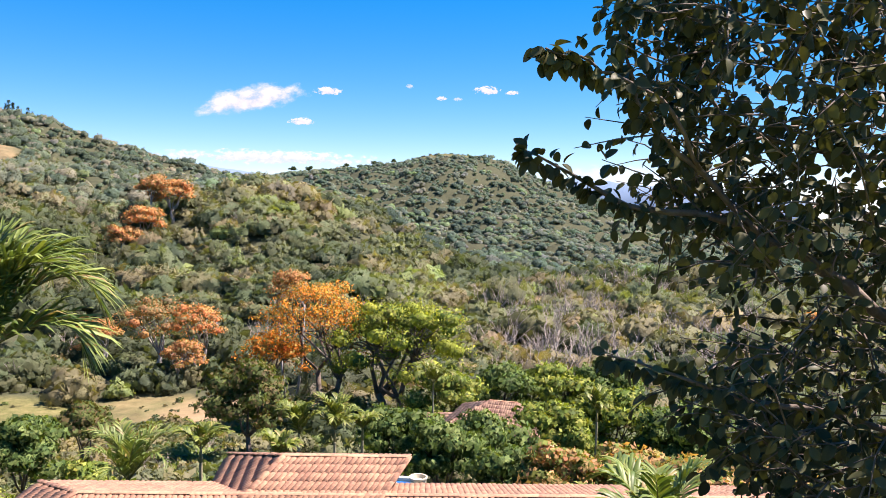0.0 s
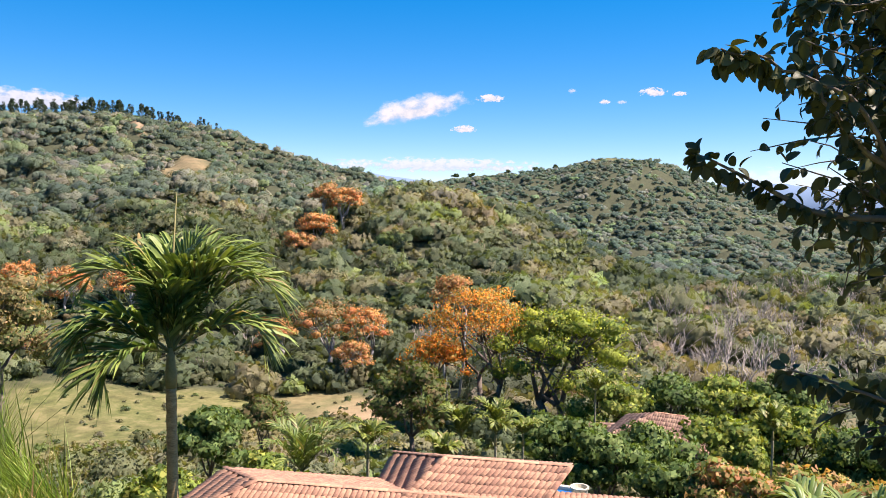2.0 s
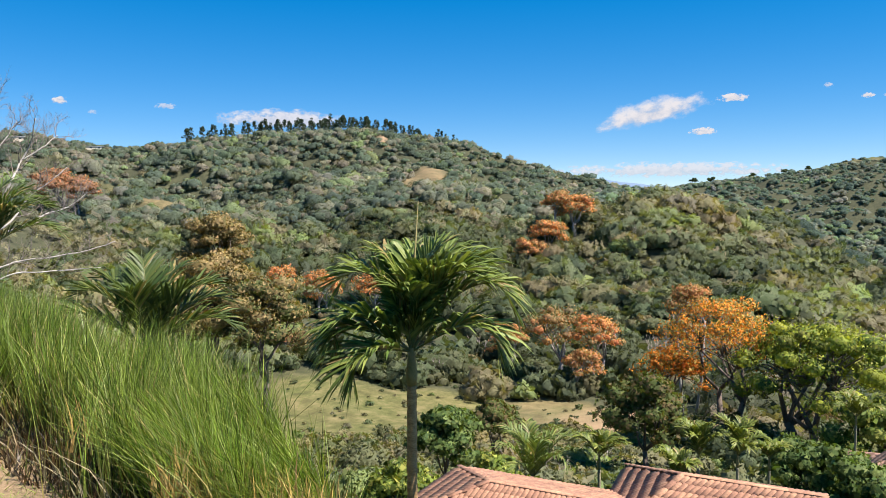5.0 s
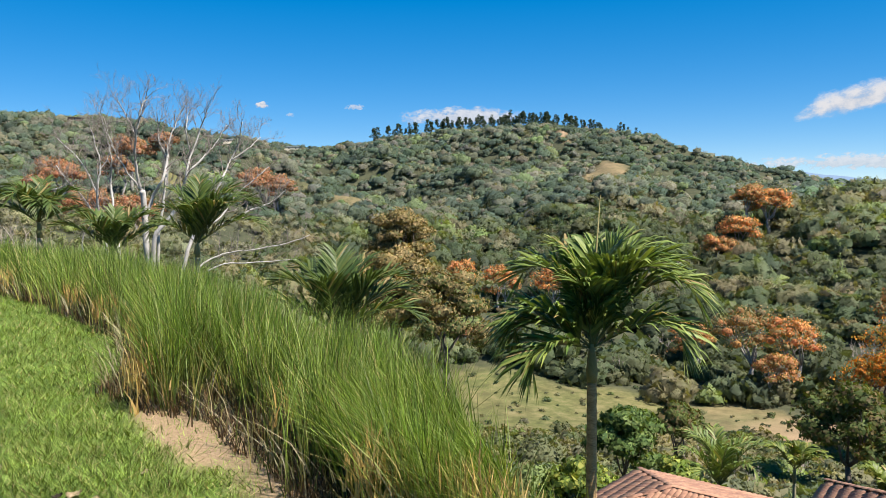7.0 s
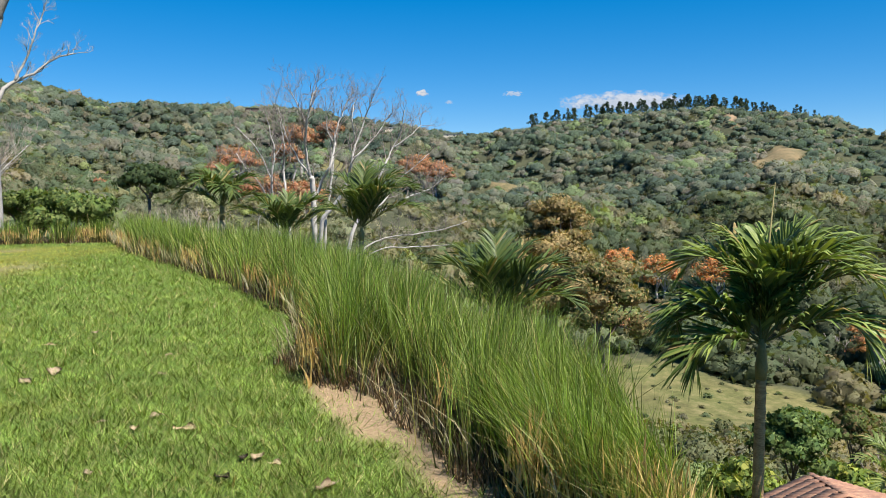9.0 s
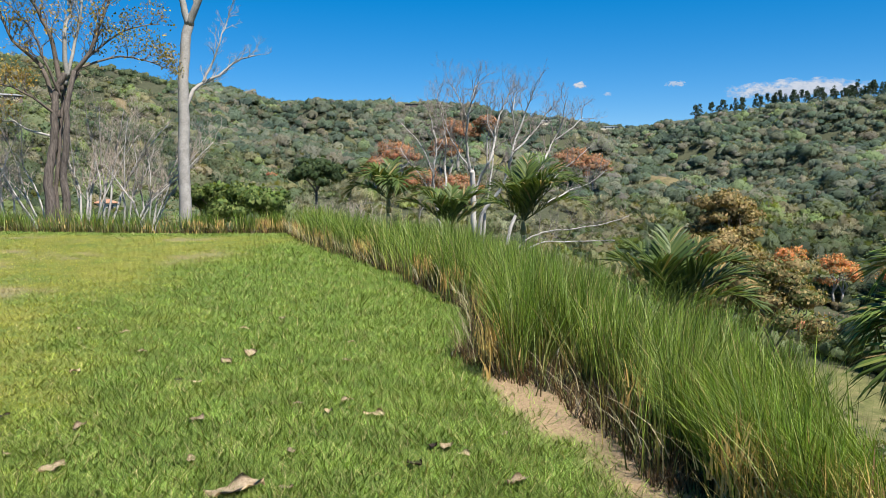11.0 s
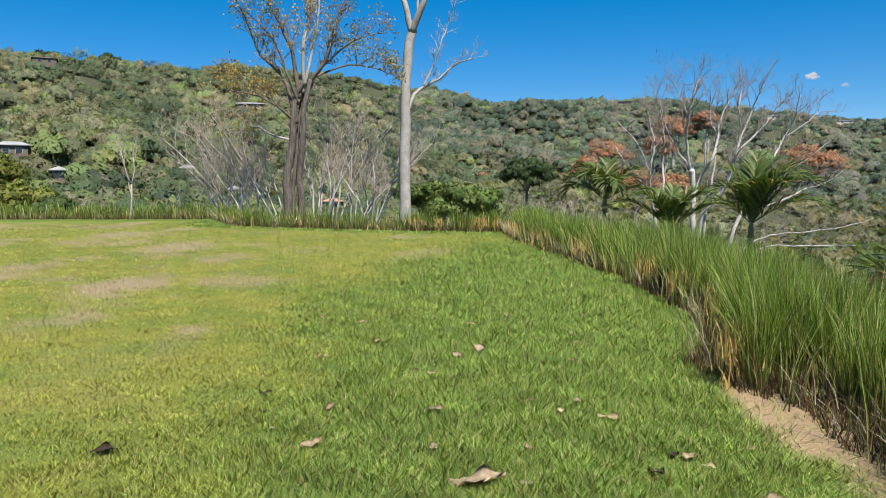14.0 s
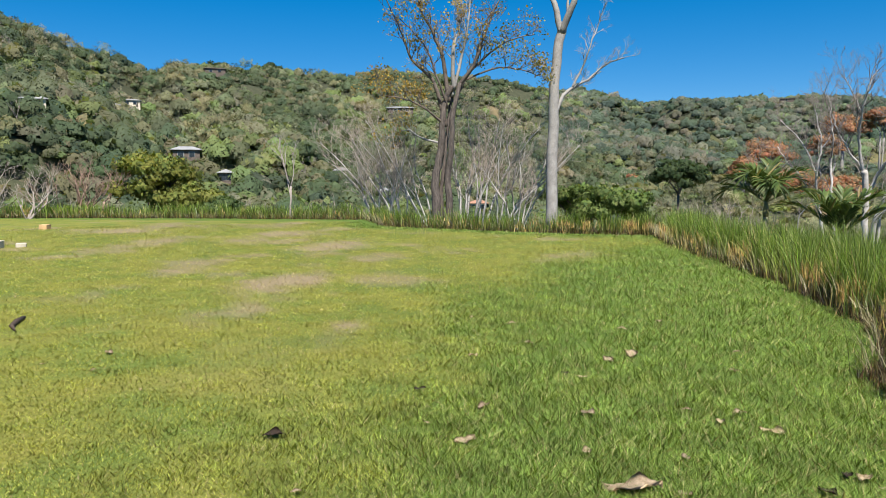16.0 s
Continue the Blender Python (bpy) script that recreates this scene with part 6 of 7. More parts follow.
def ridge_caps(parent, a, b, seed):
    """Half-round caps along a ridge or hip."""
    rng = np.random.RandomState(seed)
    a, b = np.array(a, float), np.array(b, float)
    n = max(2, int(np.linalg.norm(b - a) / 0.36))
    d = (b - a) / np.linalg.norm(b - a)
    w = np.cross(np.array([0, 0, 1.0]), d); w /= np.linalg.norm(w)
    rot = np.stack([d, w, np.cross(d, w)], 1)
    for i in range(n):
        ob = part("ridge_tile", CAP_MESH, None, parent)
        m = Matrix(rot.tolist()).to_4x4(); m.translation = Vector(a + (b - a) * i / n + np.array([0, 0, 0.02 + rng.uniform(0, 0.012)]))
        ob.matrix_basis = m


def tiled_house():
    turn = 10.4
    house = thing("tiled_house", (0, 0, -8.7), "low house with weathered terracotta barrel-tile roof", "house", turn=turn)
    dz = 8.7
    F = lambda x, y, z: (x, y, z + dz)
    # long wing: ridge along its own x, hipped at the end
    A, B = F(-7.79, 17.95, -5.40), F(9.0, 17.95, -5.40)
    e1, e2, e3, e4 = F(-9.8, 15.6, -6.02), F(11.0, 15.6, -6.02), F(11.0, 20.3, -6.02), F(-9.8, 20.3, -6.02)
    roof = part("roof", slab([A, B, e2, e1], 0.10), TILE_BED, house)
    for pts in ([B, A, e4, e3], [A, e1, e4], [B, e3, e2]):
        part("roof", slab(pts, 0.10), TILE_BED, house)
    tile_plane(roof, A, B, e1, e2, 150, 1)
    tile_plane(house, B, A, e3, e4, 0, 2)
    tile_plane(house, A, A, e4, e1, 0, 3)
    for p, q in ((A, B), (A, e1), (A, e4)):
        ridge_caps(house, p, q, 4)
    # higher wing behind: hipped at one end, gabled at the other
    C, D = F(-3.34, 19.47, -5.0), F(-0.2, 19.45, -5.0)
    g1, g2, g3, g4 = F(-4.95, 15.4, -6.05), F(-1.76, 15.4, -6.05), F(-0.2, 22.6, -6.02), F(-5.5, 22.6, -6.02)
    wing = part("roof", slab([C, D, g2, g1], 0.10), TILE_BED, house)
    for pts in ([D, C, g4, g3], [C, g1, g4]):
        part("roof", slab(pts, 0.10), TILE_BED, house)
    tile_plane(wing, C, D, g1, g2, 140, 6, shear=-1.56)
    tile_plane(house, C, C, g4, g1, 0, 7)
    tile_plane(house, D, C, g3, g4, 0, 9)
    for p, q in ((C, D), (C, g1), (C, g4), (D, g2)):
        ridge_caps(house, p, q, 8)
    # walls under the roofs
    for x0, y0, x1, y1 in ((-9.3, 16.1, 10.5, 16.3), (-9.3, 19.6, 10.5, 19.8), (-9.3, 16.3, -9.1, 19.6), (10.3, 16.3, 10.5, 19.6), (-5.0, 19.8, -4.8, 22.0), (-0.8, 19.8, -0.6, 22.0), (-4.8, 21.8, -0.8, 22.0)):
        part("wall", box_bm(x0, y0, 0, x1, y1, 2.45), PLASTER, house)
    gable = bmesh.new()
    vs = [gable.verts.new(p) for p in ((-1.35, 17.2, 2.6), (-0.5, 19.45, 3.52), (-0.5, 22.0, 2.6))]
    gable.faces.new(vs)
    bmesh.ops.solidify(gable, geom=gable.faces[:], thickness=0.12)
    part("gable", gable, PLASTER, house)
    return house


tiled_house()


def pool():
    """A raised pool beside the gable, with a rim and water."""
    p = sight(11.3, -20.9, 23.5)
    x, y, z = p
    g = float(height(x, y))
    ob = thing("raised_pool", (x, y, g), "raised pool of blue water with cream rim beside house", "pool")
    h = z - g
    for x0, y0, x1, y1 in ((-1.4, -1.1, 0.42, -0.95), (-1.4, 0.95, 0.42, 1.1), (-1.4, -0.95, -1.25, 0.95), (0.22, -0.95, 0.42, 0.95)):
        part("rim", box_bm(x0, y0, -0.3, x1, y1, h, 0.02), PLASTER, ob)
    part("water", box_bm(-1.25, -0.95, -0.2, 0.22, 0.95, h - 0.12), WATER, ob, "blue pool water")
    pot = thing("clay_bowl", (x + 0.34, y + 0.2, z), "round ivory clay bowl on the pool's rim", "bowl")
    prof = [(0.10, 0.0), (0.16, 0.02), (0.24, 0.16), (0.27, 0.30), (0.29, 0.31), (0.29, 0.35), (0.24, 0.35), (0.20, 0.24), (0.0, 0.20)]
    bm = bmesh.new()
    for (r0, z0) in prof:
        for j in range(16):
            a = j * math.pi / 8
            bm.verts.new((r0 * math.cos(a), r0 * math.sin(a), z0))
    bm.verts.ensure_lookup_table()
    for i in range(len(prof) - 1):
        for j in range(16):
            q = [i * 16 + j, i * 16 + (j + 1) % 16, (i + 1) * 16 + (j + 1) % 16, (i + 1) * 16 + j]
            bm.faces.new([bm.verts[k] for k in q])
    part("body", bm, IVORY, pot)


pool()


def small_house(az, r, w, d, h, roof_h, wall_mat, roof_mat, label, turn=0.0, sink=0.0, windows=2, tiled=False):
    """A far house: walls, hipped or low roof, windows and a door."""
    x, y, z = spot(az, r)
    ob = thing("hill_house", (x, y, z - sink), label, "house", "houses on the hills", turn=az + turn)
    part("wall", box_bm(-w / 2, -d / 2, -1.0, w / 2, d / 2, h), wall_mat, ob)
    o = 0.5
    a, b = (-w / 2 + d * 0.4, 0, h + roof_h), (w / 2 - d * 0.4, 0, h + roof_h)
    c = [(-w / 2 - o, -d / 2 - o, h), (w / 2 + o, -d / 2 - o, h), (w / 2 + o, d / 2 + o, h), (-w / 2 - o, d / 2 + o, h)]
    for pts in ([b, a, c[0], c[1]], [a, b, c[2], c[3]], [a, c[3], c[0]], [b, c[1], c[2]]):
        part("roof", slab(pts, 0.15), roof_mat, ob)
    if tiled:
        tile_plane(ob, a, b, c[0], c[1], 0, 31, roof_mat)
        tile_plane(ob, a, a, c[3], c[0], 0, 32, roof_mat)
        tile_plane(ob, b, b, c[1], c[2], 0, 33, roof_mat)
        ridge_caps(ob, a, b, 34)
    for i in range(windows):
        wx = -w / 2 + w * (i + 0.7) / (windows + 0.4)
        win = part("window", box_bm(wx - 0.65, -d / 2 - 0.06, h * 0.35, wx + 0.65, -d / 2 + 0.05, h * 0.8), SHEET_WHITE, ob)
        part("pane", box_bm(wx - 0.55, -d / 2 - 0.10, h * 0.38, wx + 0.55, -d / 2 - 0.062, h * 0.77), PANE, win)
    part("door", box_bm(w / 2 - 1.6, -d / 2 - 0.05, 0, w / 2 - 0.7, -d / 2 + 0.04, h * 0.75), BARK_DARK, ob)
    return ob


def reach(az, el, r_min=60.0):
    """How far away the ground shows at that heading and height angle."""
    i = int(np.argmin(np.abs(AZ - az)))
    e = np.degrees(np.arctan2(ZZ[i] - 1.6, RR))
    k = np.where((RR > r_min) & (e >= el))[0]
    return float(RR[k[0]]) if len(k) else 300.0


OLD_TILE = surface("old_clay_tile", (0.17, 0.10, 0.07), (0.42, 0.26, 0.18), 3.0, 0.9, 0.6, 7.0, island=0.3)
small_house(4.3, 46, 5.4, 4.6, 2.2, 1.1, PLASTER, OLD_TILE, "garden house with weathered clay-tile hip roof", -12, -0.9, tiled=True)
small_house(7.4, 47, 3.2, 3.0, 2.0, 0.5, PLASTER, OLD_TILE, "low clay-tiled outbuilding among garden trees", 10, -0.9, tiled=True)
small_house(48.6, 150, 4.5, 4, 2.4, 0.9, PLASTER, SHEET_RED, "small farmhouse with red roof by the field", 20, 0)
for az_, el_, w_, wm, rm, txt in ((126.9, 4.2, 9, PLASTER, SHEET_WHITE, "white flat-roofed villa on the hillside"), (121.9, 4.4, 5, PLASTER, SHEET_WHITE, "pale small house on the hillside"), (120.6, 4.5, 5, PLASTER, SHEET_WHITE, "pale small house with green skirt"),
                                  (117.2, 0.2, 7, BARK_DARK, SHEET_WHITE, "long low shed with pale roof sheets"), (114.6, -0.9, 3.5, BARK_DARK, SHEET_WHITE, "small shed with pale roof"), (103.4, -1.9, 3.4, PLASTER, SHEET_WHITE, "white cottage with hipped roof below the lawn"),
                                  (103.0, 0.1, 4.5, PLASTER, SHEET_WHITE, "pale house among trees"), (96.6, -2.3, 5, PLASTER, TILE, "house with red roof below the lawn"), (102.2, 4.5, 8, BARK_DARK, SHEET_WHITE, "long pale building high on the slope"), (106.5, 0.0, 4, BARK_DARK, SHEET_WHITE, "dark shed with pale roof"), (76.0, 5.0, 7, BARK_DARK, BARK_DARK, "dark pavilion on the hill crest"), (115.1, 7.2, 6, BARK_DARK, BARK_DARK, "dark pavilion on the hill crest"), (65.6, 4.0, 6, PLASTER, SHEET_WHITE, "pale house near the hill crest"), (61.5, 3.5, 5, PLASTER, SHEET_WHITE, "pale house near the hill crest")):
    r_ = reach(az_, el_)
    s_ = r_ / 250
    small_house(az_, r_, w_ * max(0.8, s_), 4.5 * max(0.7, s_), 2.6, 0.7, wm, rm, txt, 0, -0.6)
# fence posts on the field's bank
POST = surface("old_post", (0.10, 0.07, 0.05), (0.22, 0.16, 0.11), 4.0, 0.9, 0.3, 5.0)
post = None
for k in range(7):
    x, y, z = spot(47.2 - 0.28 * k, 168 + (k % 2))
    if post is None:
        post = thing("fence_post", (x, y, z), "dark wooden fence post by the pasture", "post", "fence posts")
        v, t = tube([(0, 0, -0.3), (0.02, 0, 0.9), (0, 0.02, 1.7)], [0.16, 0.14, 0.12], 7)
        part("stake", mesh_of("stake", v, t, POST), None, post)
    else:
        copy_thing(post, pose(x, y, z, 0, 0, 40 * k))

# ---- clouds ----
def cloud(label, az, el, wide, tall, seed, dist=4550.0, bright=1.0, soft=0.5, slant=0.0, rag=2.6):
    """A far bank of cloud, ragged at its rim: a sheet that glows in place of sunlight."""
    rng = np.random.RandomState(seed)
    c = sight(az, el, dist)
    m, n, l = material("glowing_cloud")
    tc = n.new("ShaderNodeTexCoord")
    sep = n.new("ShaderNodeSeparateXYZ"); l.new(tc.outputs["Object"], sep.inputs[0])

    def calc(op, a, b=0.0):
        q = n.new("ShaderNodeMath"); q.operation = op
        for s, v in zip(q.inputs, (a, b)):
            if isinstance(v, (int, float)):
                s.default_value = v
            else:
                l.new(v, s)
        return q.outputs[0]
    W, H = 2 * dist * math.tan(radians(wide) / 2), 2 * dist * math.tan(radians(tall) / 2)
    u, w = calc("DIVIDE", sep.outputs[0], W / 2), calc("DIVIDE", sep.outputs[2], H / 2)
    mp = node(n, "ShaderNodeMapping", Scale=(1.0, 1.0, 1.6), Location=(seed * 913.0, 0, 0)); l.new(tc.outputs["Object"], mp.inputs[0])
    big = noise_of(n, l, mp.outputs[0], 2.6 / H, 7.0, 0.62)
    low = calc("MAXIMUM", calc("MULTIPLY", w, -1.0), 0.0)                      # flatter beneath
    d = calc("ADD", calc("ADD", calc("MULTIPLY", u, u), calc("MULTIPLY", w, w)), calc("MULTIPLY", calc("MULTIPLY", low, low), 0.9))
    a = calc("SUBTRACT", calc("ADD", calc("SUBTRACT", 1.0, d), calc("MULTIPLY", calc("SUBTRACT", big, 0.5), rag)), 0.35)
    alpha = n.new("ShaderNodeMapRange"); alpha.interpolation_type = "SMOOTHSTEP"
    alpha.inputs[1].default_value, alpha.inputs[2].default_value, alpha.inputs[4].default_value = 0.0, soft, bright
    l.new(a, alpha.inputs[0])
    # daylight painted into the glow: greyer towards the underside, white above
    col = ramp(n, l, calc("ADD", calc("MULTIPLY", w, 0.25), big), [(0.30, (0.70, 0.75, 0.82)), (0.62, (1.0, 1.0, 1.0))])
    em = node(n, "ShaderNodeEmission", Strength=0.36); l.new(col, em.inputs[0])
    tr, mx, o = n.new("ShaderNodeBsdfTransparent"), n.new("ShaderNodeMixShader"), n.new("ShaderNodeOutputMaterial")
    l.new(alpha.outputs[0], mx.inputs[0]); l.new(tr.outputs[0], mx.inputs[1]); l.new(em.outputs[0], mx.inputs[2]); l.new(mx.outputs[0], o.inputs[0])
    k = 24
    xs, zs = np.meshgrid(np.linspace(-1, 1, k), np.linspace(-1, 1, 9))
    v = np.stack([xs * W * 0.62, 60 * (xs ** 2 + zs ** 2), zs * H * 0.62], -1).reshape(-1, 3)
    f = [(j * k + i, j * k + i + 1, (j + 1) * k + i + 1, (j + 1) * k + i) for j in range(8) for i in range(k - 1)]
    ob = new("cloud", mesh_of("cloud", v, f, m, None, True))
    ob.matrix_basis = pose(*c, 0, 0, az) @ pose(0, 0, 0, 0, -slant, 0)
    tagged(ob, label, "cloud", "clouds", "structure")


cloud("white cumulus cloud with flat slanting base", 22.95, 6.3, 10.6, 2.9, 1, slant=12, rag=1.4, soft=0.7)
cloud("small white cloud puff", 17.5, 7.15, 2.4, 0.9, 2)
cloud("small white cloud puff", 19.4, 4.95, 2.3, 0.85, 3)
cloud("small white cloud puff", 6.1, 7.45, 2.4, 0.9, 4)
cloud("tiny white cloud wisp", 4.3, 7.3, 1.3, 0.5, 5)
cloud("tiny white cloud wisp", 9.4, 6.85, 1.0, 0.5, 6)
cloud("tiny white cloud wisp", 11.7, 7.65, 0.7, 0.5, 7, bright=0.6)
cloud("tiny white cloud wisp", 8.2, 6.8, 0.9, 0.4, 17, bright=0.6)
cloud("long low white cloud bank along the horizon", 21.5, 2.3, 20, 1.5, 8, 4700, 0.75)
cloud("low hazy white cloud bank", -3.5, 1.4, 12, 2.0, 9, 4700, 0.45)
cloud("white cloud bank over the pine hill", 49.2, 6.0, 11.5, 2.0, 10, bright=0.85, rag=1.8)
cloud("small white cloud puff", 63.55, 6.85, 1.2, 0.75, 11)
cloud("faint white cloud wisp", 57.0, 6.75, 1.7, 0.65, 12, bright=0.6)
cloud("faint white cloud wisp", 61.6, 6.2, 0.7, 0.4, 14, bright=0.5)

# far mountains beyond the valley, the blue of haze put into their colour
MOUNT = surface("haze_blue_mountain", (0.11, 0.17, 0.26), (0.16, 0.22, 0.31), 0.002, 1.0, 0.0, 6.0, spec=0.0)
for az0, az1, text, seed in ((16, 31, "0:0.5 3:0.9 6:1.2 8:1.45 10:1.75 12:1.6 15:0.8", 3), (-16, 3, "0:-0.2 3:0.1 7:0.4 10:0.75 13:1.05 16:1.3 19:0.9", 4)):
    kk = [tuple(map(float, w.split(":"))) for w in text.split()]
    aa = np.linspace(az0, az1, 90)
    top = np.interp(aa - az0, [p[0] for p in kk], [p[1] for p in kk]) + 0.05 * waves(aa * 10, aa * 0, 30, seed)
    rows = []
    for dist, share in ((4300, 0.0), (4380, 0.5), (4450, 1.0), (4650, 0.3)):
        rows.append(np.stack([-np.sin(np.radians(aa)) * dist, np.cos(np.radians(aa)) * dist, -160 + (dist * np.tan(np.radians(top)) + 160) * share], -1))
    v = np.vstack(rows)
    f = [(j * 90 + i, j * 90 + i + 1, (j + 1) * 90 + i + 1, (j + 1) * 90 + i) for j in range(3) for i in range(89)]
    tagged(new("backdrop", mesh_of("backdrop", v, f, MOUNT, None, True)), "distant mountain range coloured blue for haze", "mountain", kind="structure")

# ---- turf ----
TURF = foliage("turf_blade", 0.35, 0.2, 0.6, 0.2, scale=2.0)


def turf_blades(n, seed, r0, r1, a0=40, a1=134):
    rng = np.random.RandomState(seed)
    az = rng.uniform(a0, a1, n)
    r = r0 * (r1 / r0) ** rng.uniform(0, 1, n)
    x, y = -np.sin(np.radians(az)) * r, np.cos(np.radians(az)) * r
    lush, worn, earth = lawn_cover(x, y)
    keep = (outside(x, y, LAWN) < -0.8) & (rng.uniform(0, 1, n) > 0.75 * worn + 0.9 * earth)
    x, y, r, lush, worn = x[keep], y[keep], r[keep], lush[keep], worn[keep]
    k = len(x)
    tall = (0.016 + 0.024 * lush) * rng.uniform(0.5, 1.6, k) * (1 + r / 40) * (1 + 0.5 * np.clip(waves(x, y, 0.7, 12), -0.8, 1))
    half = rng.uniform(0.0014, 0.0036, k) * (0.55 + r / 9)
    a, b = rng.uniform(0, 6.28, k), rng.uniform(0, 6.28, k)
    lean = np.stack([np.cos(b), np.sin(b), 0 * b], -1) * (tall * rng.uniform(0.3, 1.9, k))[:, None]
    p = np.stack([x, y, height(x, y) - 0.003], -1)
    w = np.stack([np.cos(a), np.sin(a), 0 * a], -1) * half[:, None]
    v = np.stack([p - w, p + w, p + lean + np.stack([0 * x, 0 * x, tall], -1)], 1).reshape(-1, 3)
    green, yellow, straw = np.array((0.24, 0.35, 0.075)), np.array((0.42, 0.42, 0.08)), np.array((0.48, 0.40, 0.21))
    patch = 0.5 * np.clip(waves(x, y * 2.0, 2.6, 91) * 1.4 - 0.25, 0, 1)          # greener drifts in the dry turf
    c = yellow + (green - yellow) * np.clip(lush + patch + rng.normal(0, 0.15, k), 0, 1)[:, None]
    dry = rng.uniform(0, 1, k) < 0.12 + 0.6 * worn
    c[dry] = straw
    c = c * rng.uniform(0.5, 1.4, (k, 1)) * (1 + 0.28 * np.clip(waves(x, y, 0.8, 77), -1, 1))[:, None]
    me = mesh_of("turf", v, np.arange(3 * k).reshape(k, 3), TURF, np.repeat(c, 3, axis=0), False, np.repeat(np.array([[0.0, 0.0, 1.0]]) + rng.normal(0, 0.35, (k, 3)) * np.array([1, 1, 0]), 3, axis=0))
    tagged(new("turf", me), "short lawn grass, lush near the hedge and yellowed beyond", "grass", kind="stuff")


turf_blades(620000, 5, 2.6, 34.0)
turf_blades(90000, 6, 0.4, 7.0, -180, 180)

# tufts and rough grass at the foot of the slope outside the hedge
def bank_grass(n, seed):
    rng = np.random.RandomState(seed)
    az, r = rng.uniform(37, 62, n), 6.0 * (24 / 6.0) ** rng.uniform(0, 1, n)
    x, y = -np.sin(np.radians(az)) * r, np.cos(np.radians(az)) * r
    ok = (y > 3.4) & ~((np.abs(x + 3) < 11.5) & (np.abs(y - 17) < 4.6))
    x, y, r = x[ok], y[ok], r[ok]
    k = len(x)
    tone = np.array([(0.13, 0.19, 0.05), (0.20, 0.23, 0.07), (0.30, 0.25, 0.12)])
    v, f, c = blades(rng, x, y, height(x, y), rng.uniform(0.15, 0.4, k), rng.uniform(0.003, 0.006, k) * (0.6 + r / 8), rng.normal(0, 0.3, (k, 3)) * np.array([1, 1, 0]), tone[rng.choice(3, k, p=(0.45, 0.35, 0.2))] * rng.uniform(0.75, 1.25, (k, 1)), segs=2)
    tagged(new("bank_grass", mesh_of("bank_grass", v, f, HEDGE_GRASS, c)), "rough green and straw grass on the bank", "grass", kind="stuff")


bank_grass(12000, 9)

# ---- fallen leaves and loose things on the lawn ----
DRY_LEAF = surface("dry_leaf", (0.30, 0.20, 0.11), (0.72, 0.58, 0.40), 14.0, 0.85, 0.3, 5.0, piece=0.25)
# dark copy of the dry leaf, a shaded underside put into its colour
DARK_LEAF = surface("dark_dry_leaf", (0.035, 0.025, 0.018), (0.09, 0.06, 0.04), 14.0, 0.8, 0.3, 5.0)


def fallen(x, y, size, turn, seed, mat, label):
    """A dry leaf curled up on the turf."""
    size *= 1.2
    rng = np.random.RandomState(seed)
    bm = bmesh.new()
    grid = []
    nu, nv = 9, 5
    curl, twist = rng.uniform(0.05, 0.22), rng.uniform(-0.5, 0.5)
    for i in range(nu):
        u = i / (nu - 1)
        w = 0.36 * math.sin(math.pi * min(1, u * 0.94 + 0.04)) ** 0.8 + 0.01
        row = []
        for j in range(nv):
            s = (j / (nv - 1) - 0.5) * 2
            z = curl * 0.45 * (s * w) ** 2 / 0.13 * 0.5 + 0.22 * (u - 0.5) ** 2 * curl + 0.10 * twist * s * (u - 0.5) + rng.normal(0, 0.012)
            z = 2.2 * z + 0.07 * math.sin(5 * u + seed) * abs(s) + 0.05 * math.sin(9 * u + 2 * seed) * s
            row.append(bm.verts.new(((u - 0.5) * size, s * w * size * (0.82 + 0.14 * math.sin(7 * u + seed)), z * size + 0.004)))
        grid.append(row)
    for i in range(nu - 1):
        for j in range(nv - 1):
            bm.faces.new((grid[i][j], grid[i + 1][j], grid[i + 1][j + 1], grid[i][j + 1]))
    bmesh.ops.solidify(bm, geom=bm.faces[:], thickness=0.0015)
    me = bpy.data.meshes.new("fallen_leaf"); bm.to_mesh(me); bm.free()
    me.polygons.foreach_set("use_smooth", [True] * len(me.polygons))
    me.materials.append(mat)
    ob = new("fallen_leaf", me)
    ob.matrix_basis = pose(x, y, float(height(x, y)) + 0.022, rng.uniform(-6, 6), rng.uniform(-6, 6), turn)
    return tagged(ob, label, "leaf", "fallen leaves")


LEAF_SPOTS = "-9.25:0.68:0.10 -8.68:0.23:0.10 -7.64:1.21:0.08 -6.92:1.04:0.08 -6.47:-0.24:0.07 -7.15:-1.22:0.11 -5.44:-0.22:0.12 -5.60:0.82:0.09 -5.34:0.64:0.08 -5.18:0.93:0.13 -4.74:-0.98:0.13 -4.61:0.32:0.07 -4.13:-0.02:0.26 -4.43:1.22:0.10 -4.26:1.27:0.08 -3.80:1.42:0.12 -4.66:-0.24:0.09 -4.08:0.24:0.07 -8.87:-0.99:0.09 -7.45:0.23:0.15 -7.83:-0.75:0.09 -5.50:-0.95:0.10 -6.79:-4.66:0.11 -6.25:-4.96:0.05 -6.12:-4.39:0.05 -5.55:-3.62:0.04 -3.78:-1.73:0.05 -9.23:-1.49:0.06 -5.07:-1.28:0.04 -4.53:1.63:0.06 -7.18:0.01:0.12 -5.60:0.47:0.06"
DARK_SPOTS = "-4.20:0.96:0.10 -4.64:-2.18:0.13 -4.46:1.14:0.08 -6.59:-0.38:0.06 -5.92:-1.49:0.08"
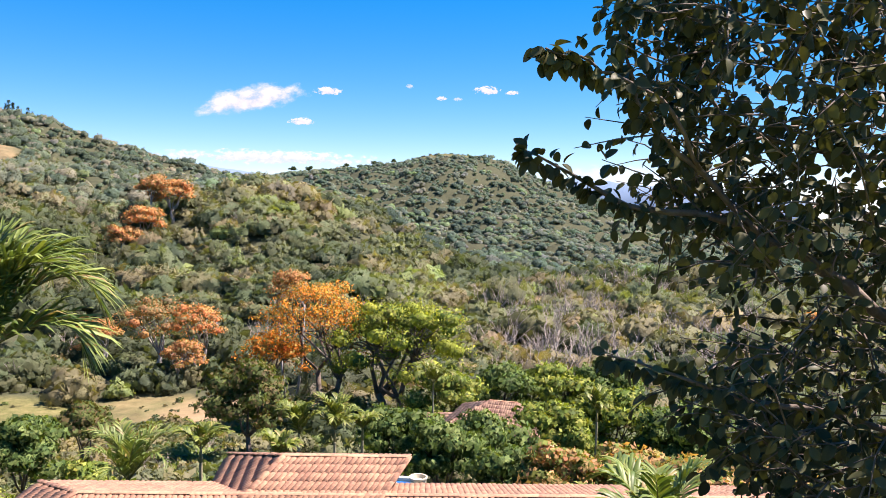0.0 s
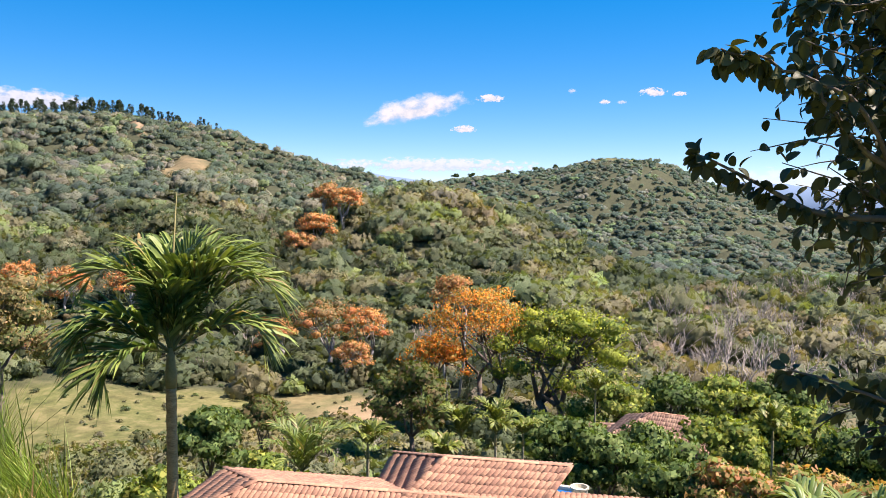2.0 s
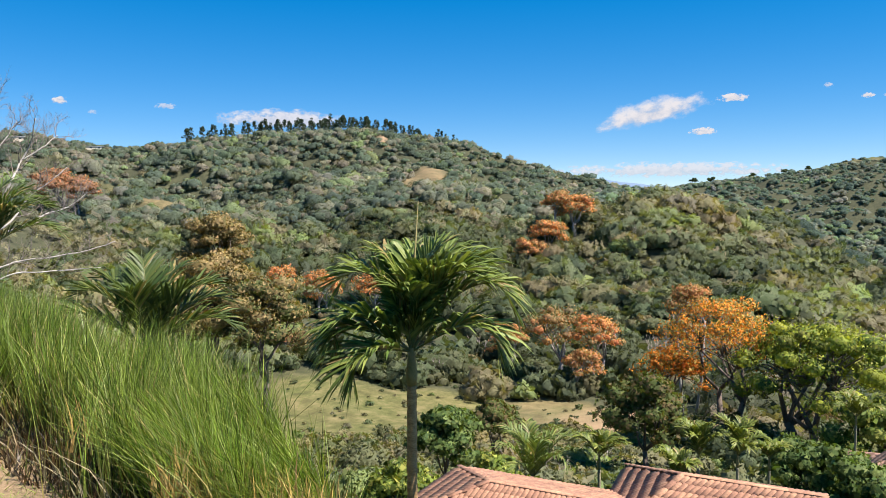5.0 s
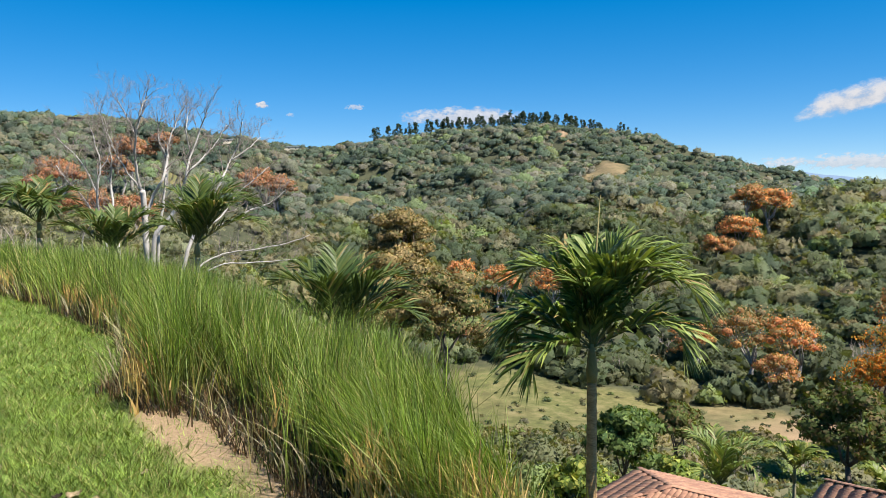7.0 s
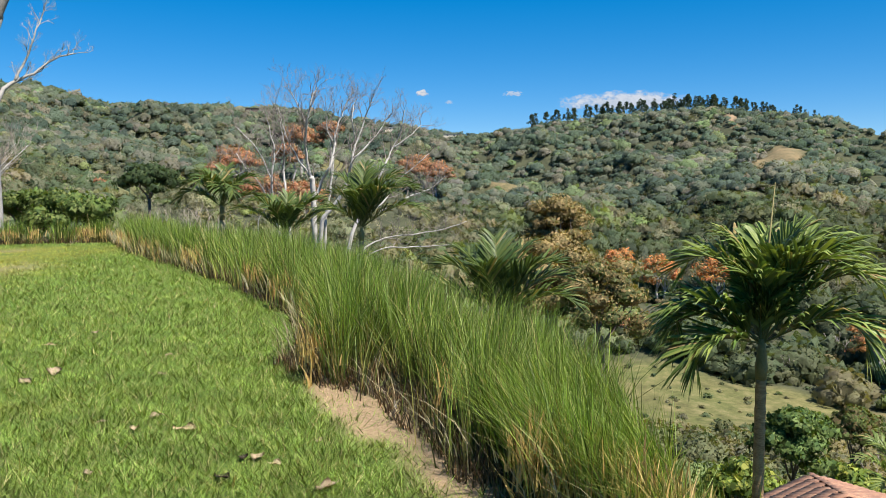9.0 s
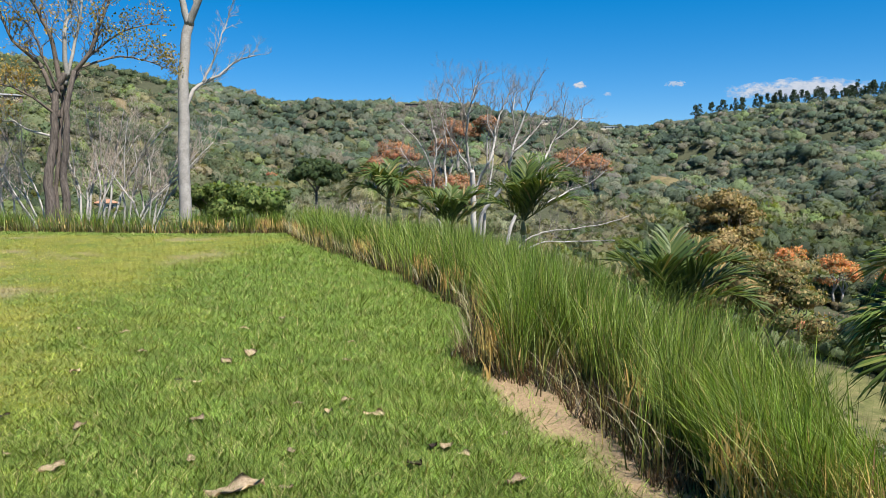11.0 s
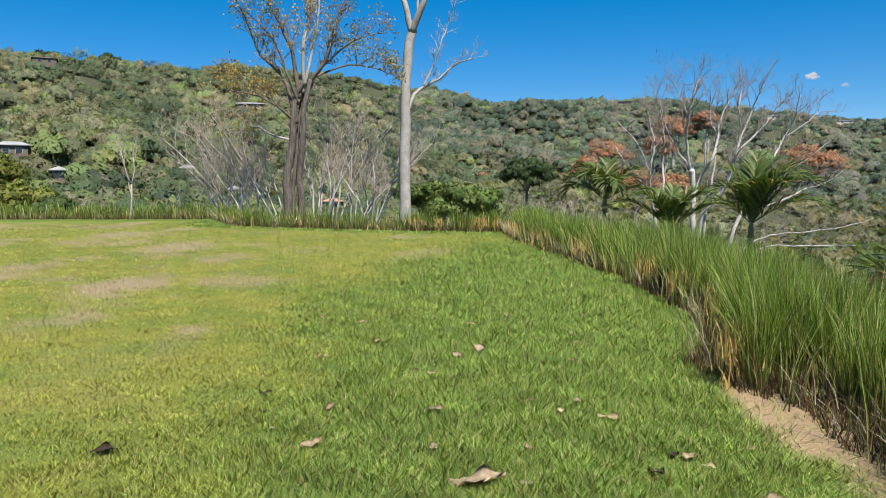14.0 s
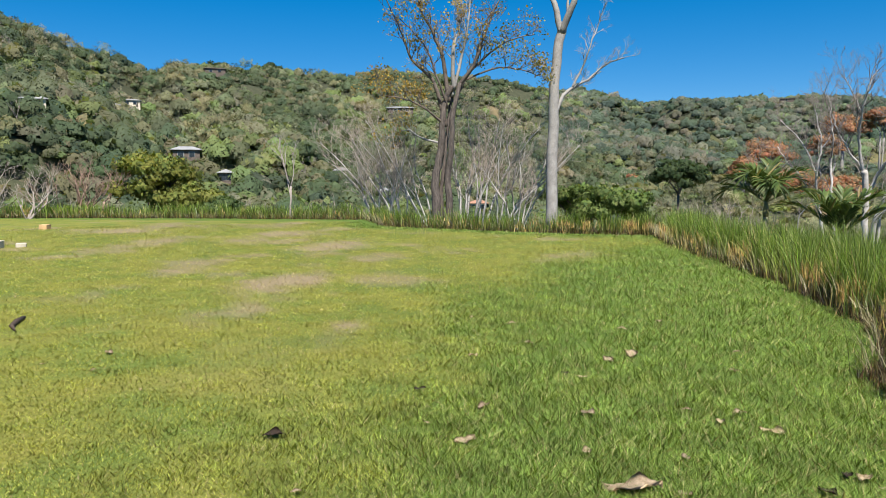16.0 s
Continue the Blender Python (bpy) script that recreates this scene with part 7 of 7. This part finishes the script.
for k, w in enumerate(LEAF_SPOTS.split()):
    lx, ly, ls = map(float, w.split(":"))
    fallen(lx, ly, ls, 67 * k % 360, 300 + k, DRY_LEAF, "large curled pale brown dry leaf on grass" if ls > 0.2 else "pale dry fallen leaf on the grass")
for k, w in enumerate(DARK_SPOTS.split()):
    lx, ly, ls = map(float, w.split(":"))
    fallen(lx, ly, ls, 30 + 67 * k % 360, 400 + k, DARK_LEAF, "curled dry leaf coloured dark for its shaded underside")

def rough_block(name, x, y, sx, sy, sz, mat, label, category, seed, turn=0.0):
    """A worn block or stone with uneven faces."""
    rng = np.random.RandomState(seed)
    bm = bmesh.new()
    bmesh.ops.create_cube(bm, size=1)
    bmesh.ops.bevel(bm, geom=bm.edges[:], offset=0.12, segments=2, affect="EDGES", profile=0.6)
    for v in bm.verts:
        v.co = Vector((v.co.x * sx, v.co.y * sy, v.co.z * sz)) + Vector(rng.normal(0, 0.03 * min(sx, sz), 3))
    me = bpy.data.meshes.new(name); bm.to_mesh(me); bm.free()
    me.materials.append(mat)
    ob = new(name, me)
    ob.matrix_basis = pose(x, y, float(height(x, y)) + sz / 2 - 0.02, 0, 0, turn)
    return tagged(ob, label, category)


STONE = surface("pale_stone", (0.38, 0.33, 0.25), (0.58, 0.52, 0.41), 3.0, 0.9, 0.4, 6.0)
RUST_STONE = surface("tawny_stone", (0.42, 0.26, 0.12), (0.60, 0.40, 0.20), 3.0, 0.9, 0.4, 6.0)
rough_block("stone_block", -18.05, -14.9, 0.36, 0.34, 0.22, STONE, "pale cut stone block on the lawn", "stone", 1, 20)
rough_block("stone_block", -18.5, -14.5, 0.36, 0.26, 0.12, STONE, "low pale stone slab on the lawn", "stone", 2, 35)
rough_block("stone", -26.2, -19.4, 0.36, 0.30, 0.20, RUST_STONE, "rounded tawny stone on the lawn", "stone", 3, 10)
log = thing("charred_branch", (-7.95, -6.55, 0.0), "dark branch lying in the grass", "branch")
v, t = tube([(-0.55, 0.10, 0.02), (-0.2, 0.02, 0.03), (0.1, -0.03, 0.028), (0.34, 0.0, 0.02)], [0.022, 0.034, 0.028, 0.010], 8)
part("limb", mesh_of("limb", v, t, DARK_LEAF, None, True), None, log).matrix_basis = pose(0, 0, 0, 0, 0, 38)
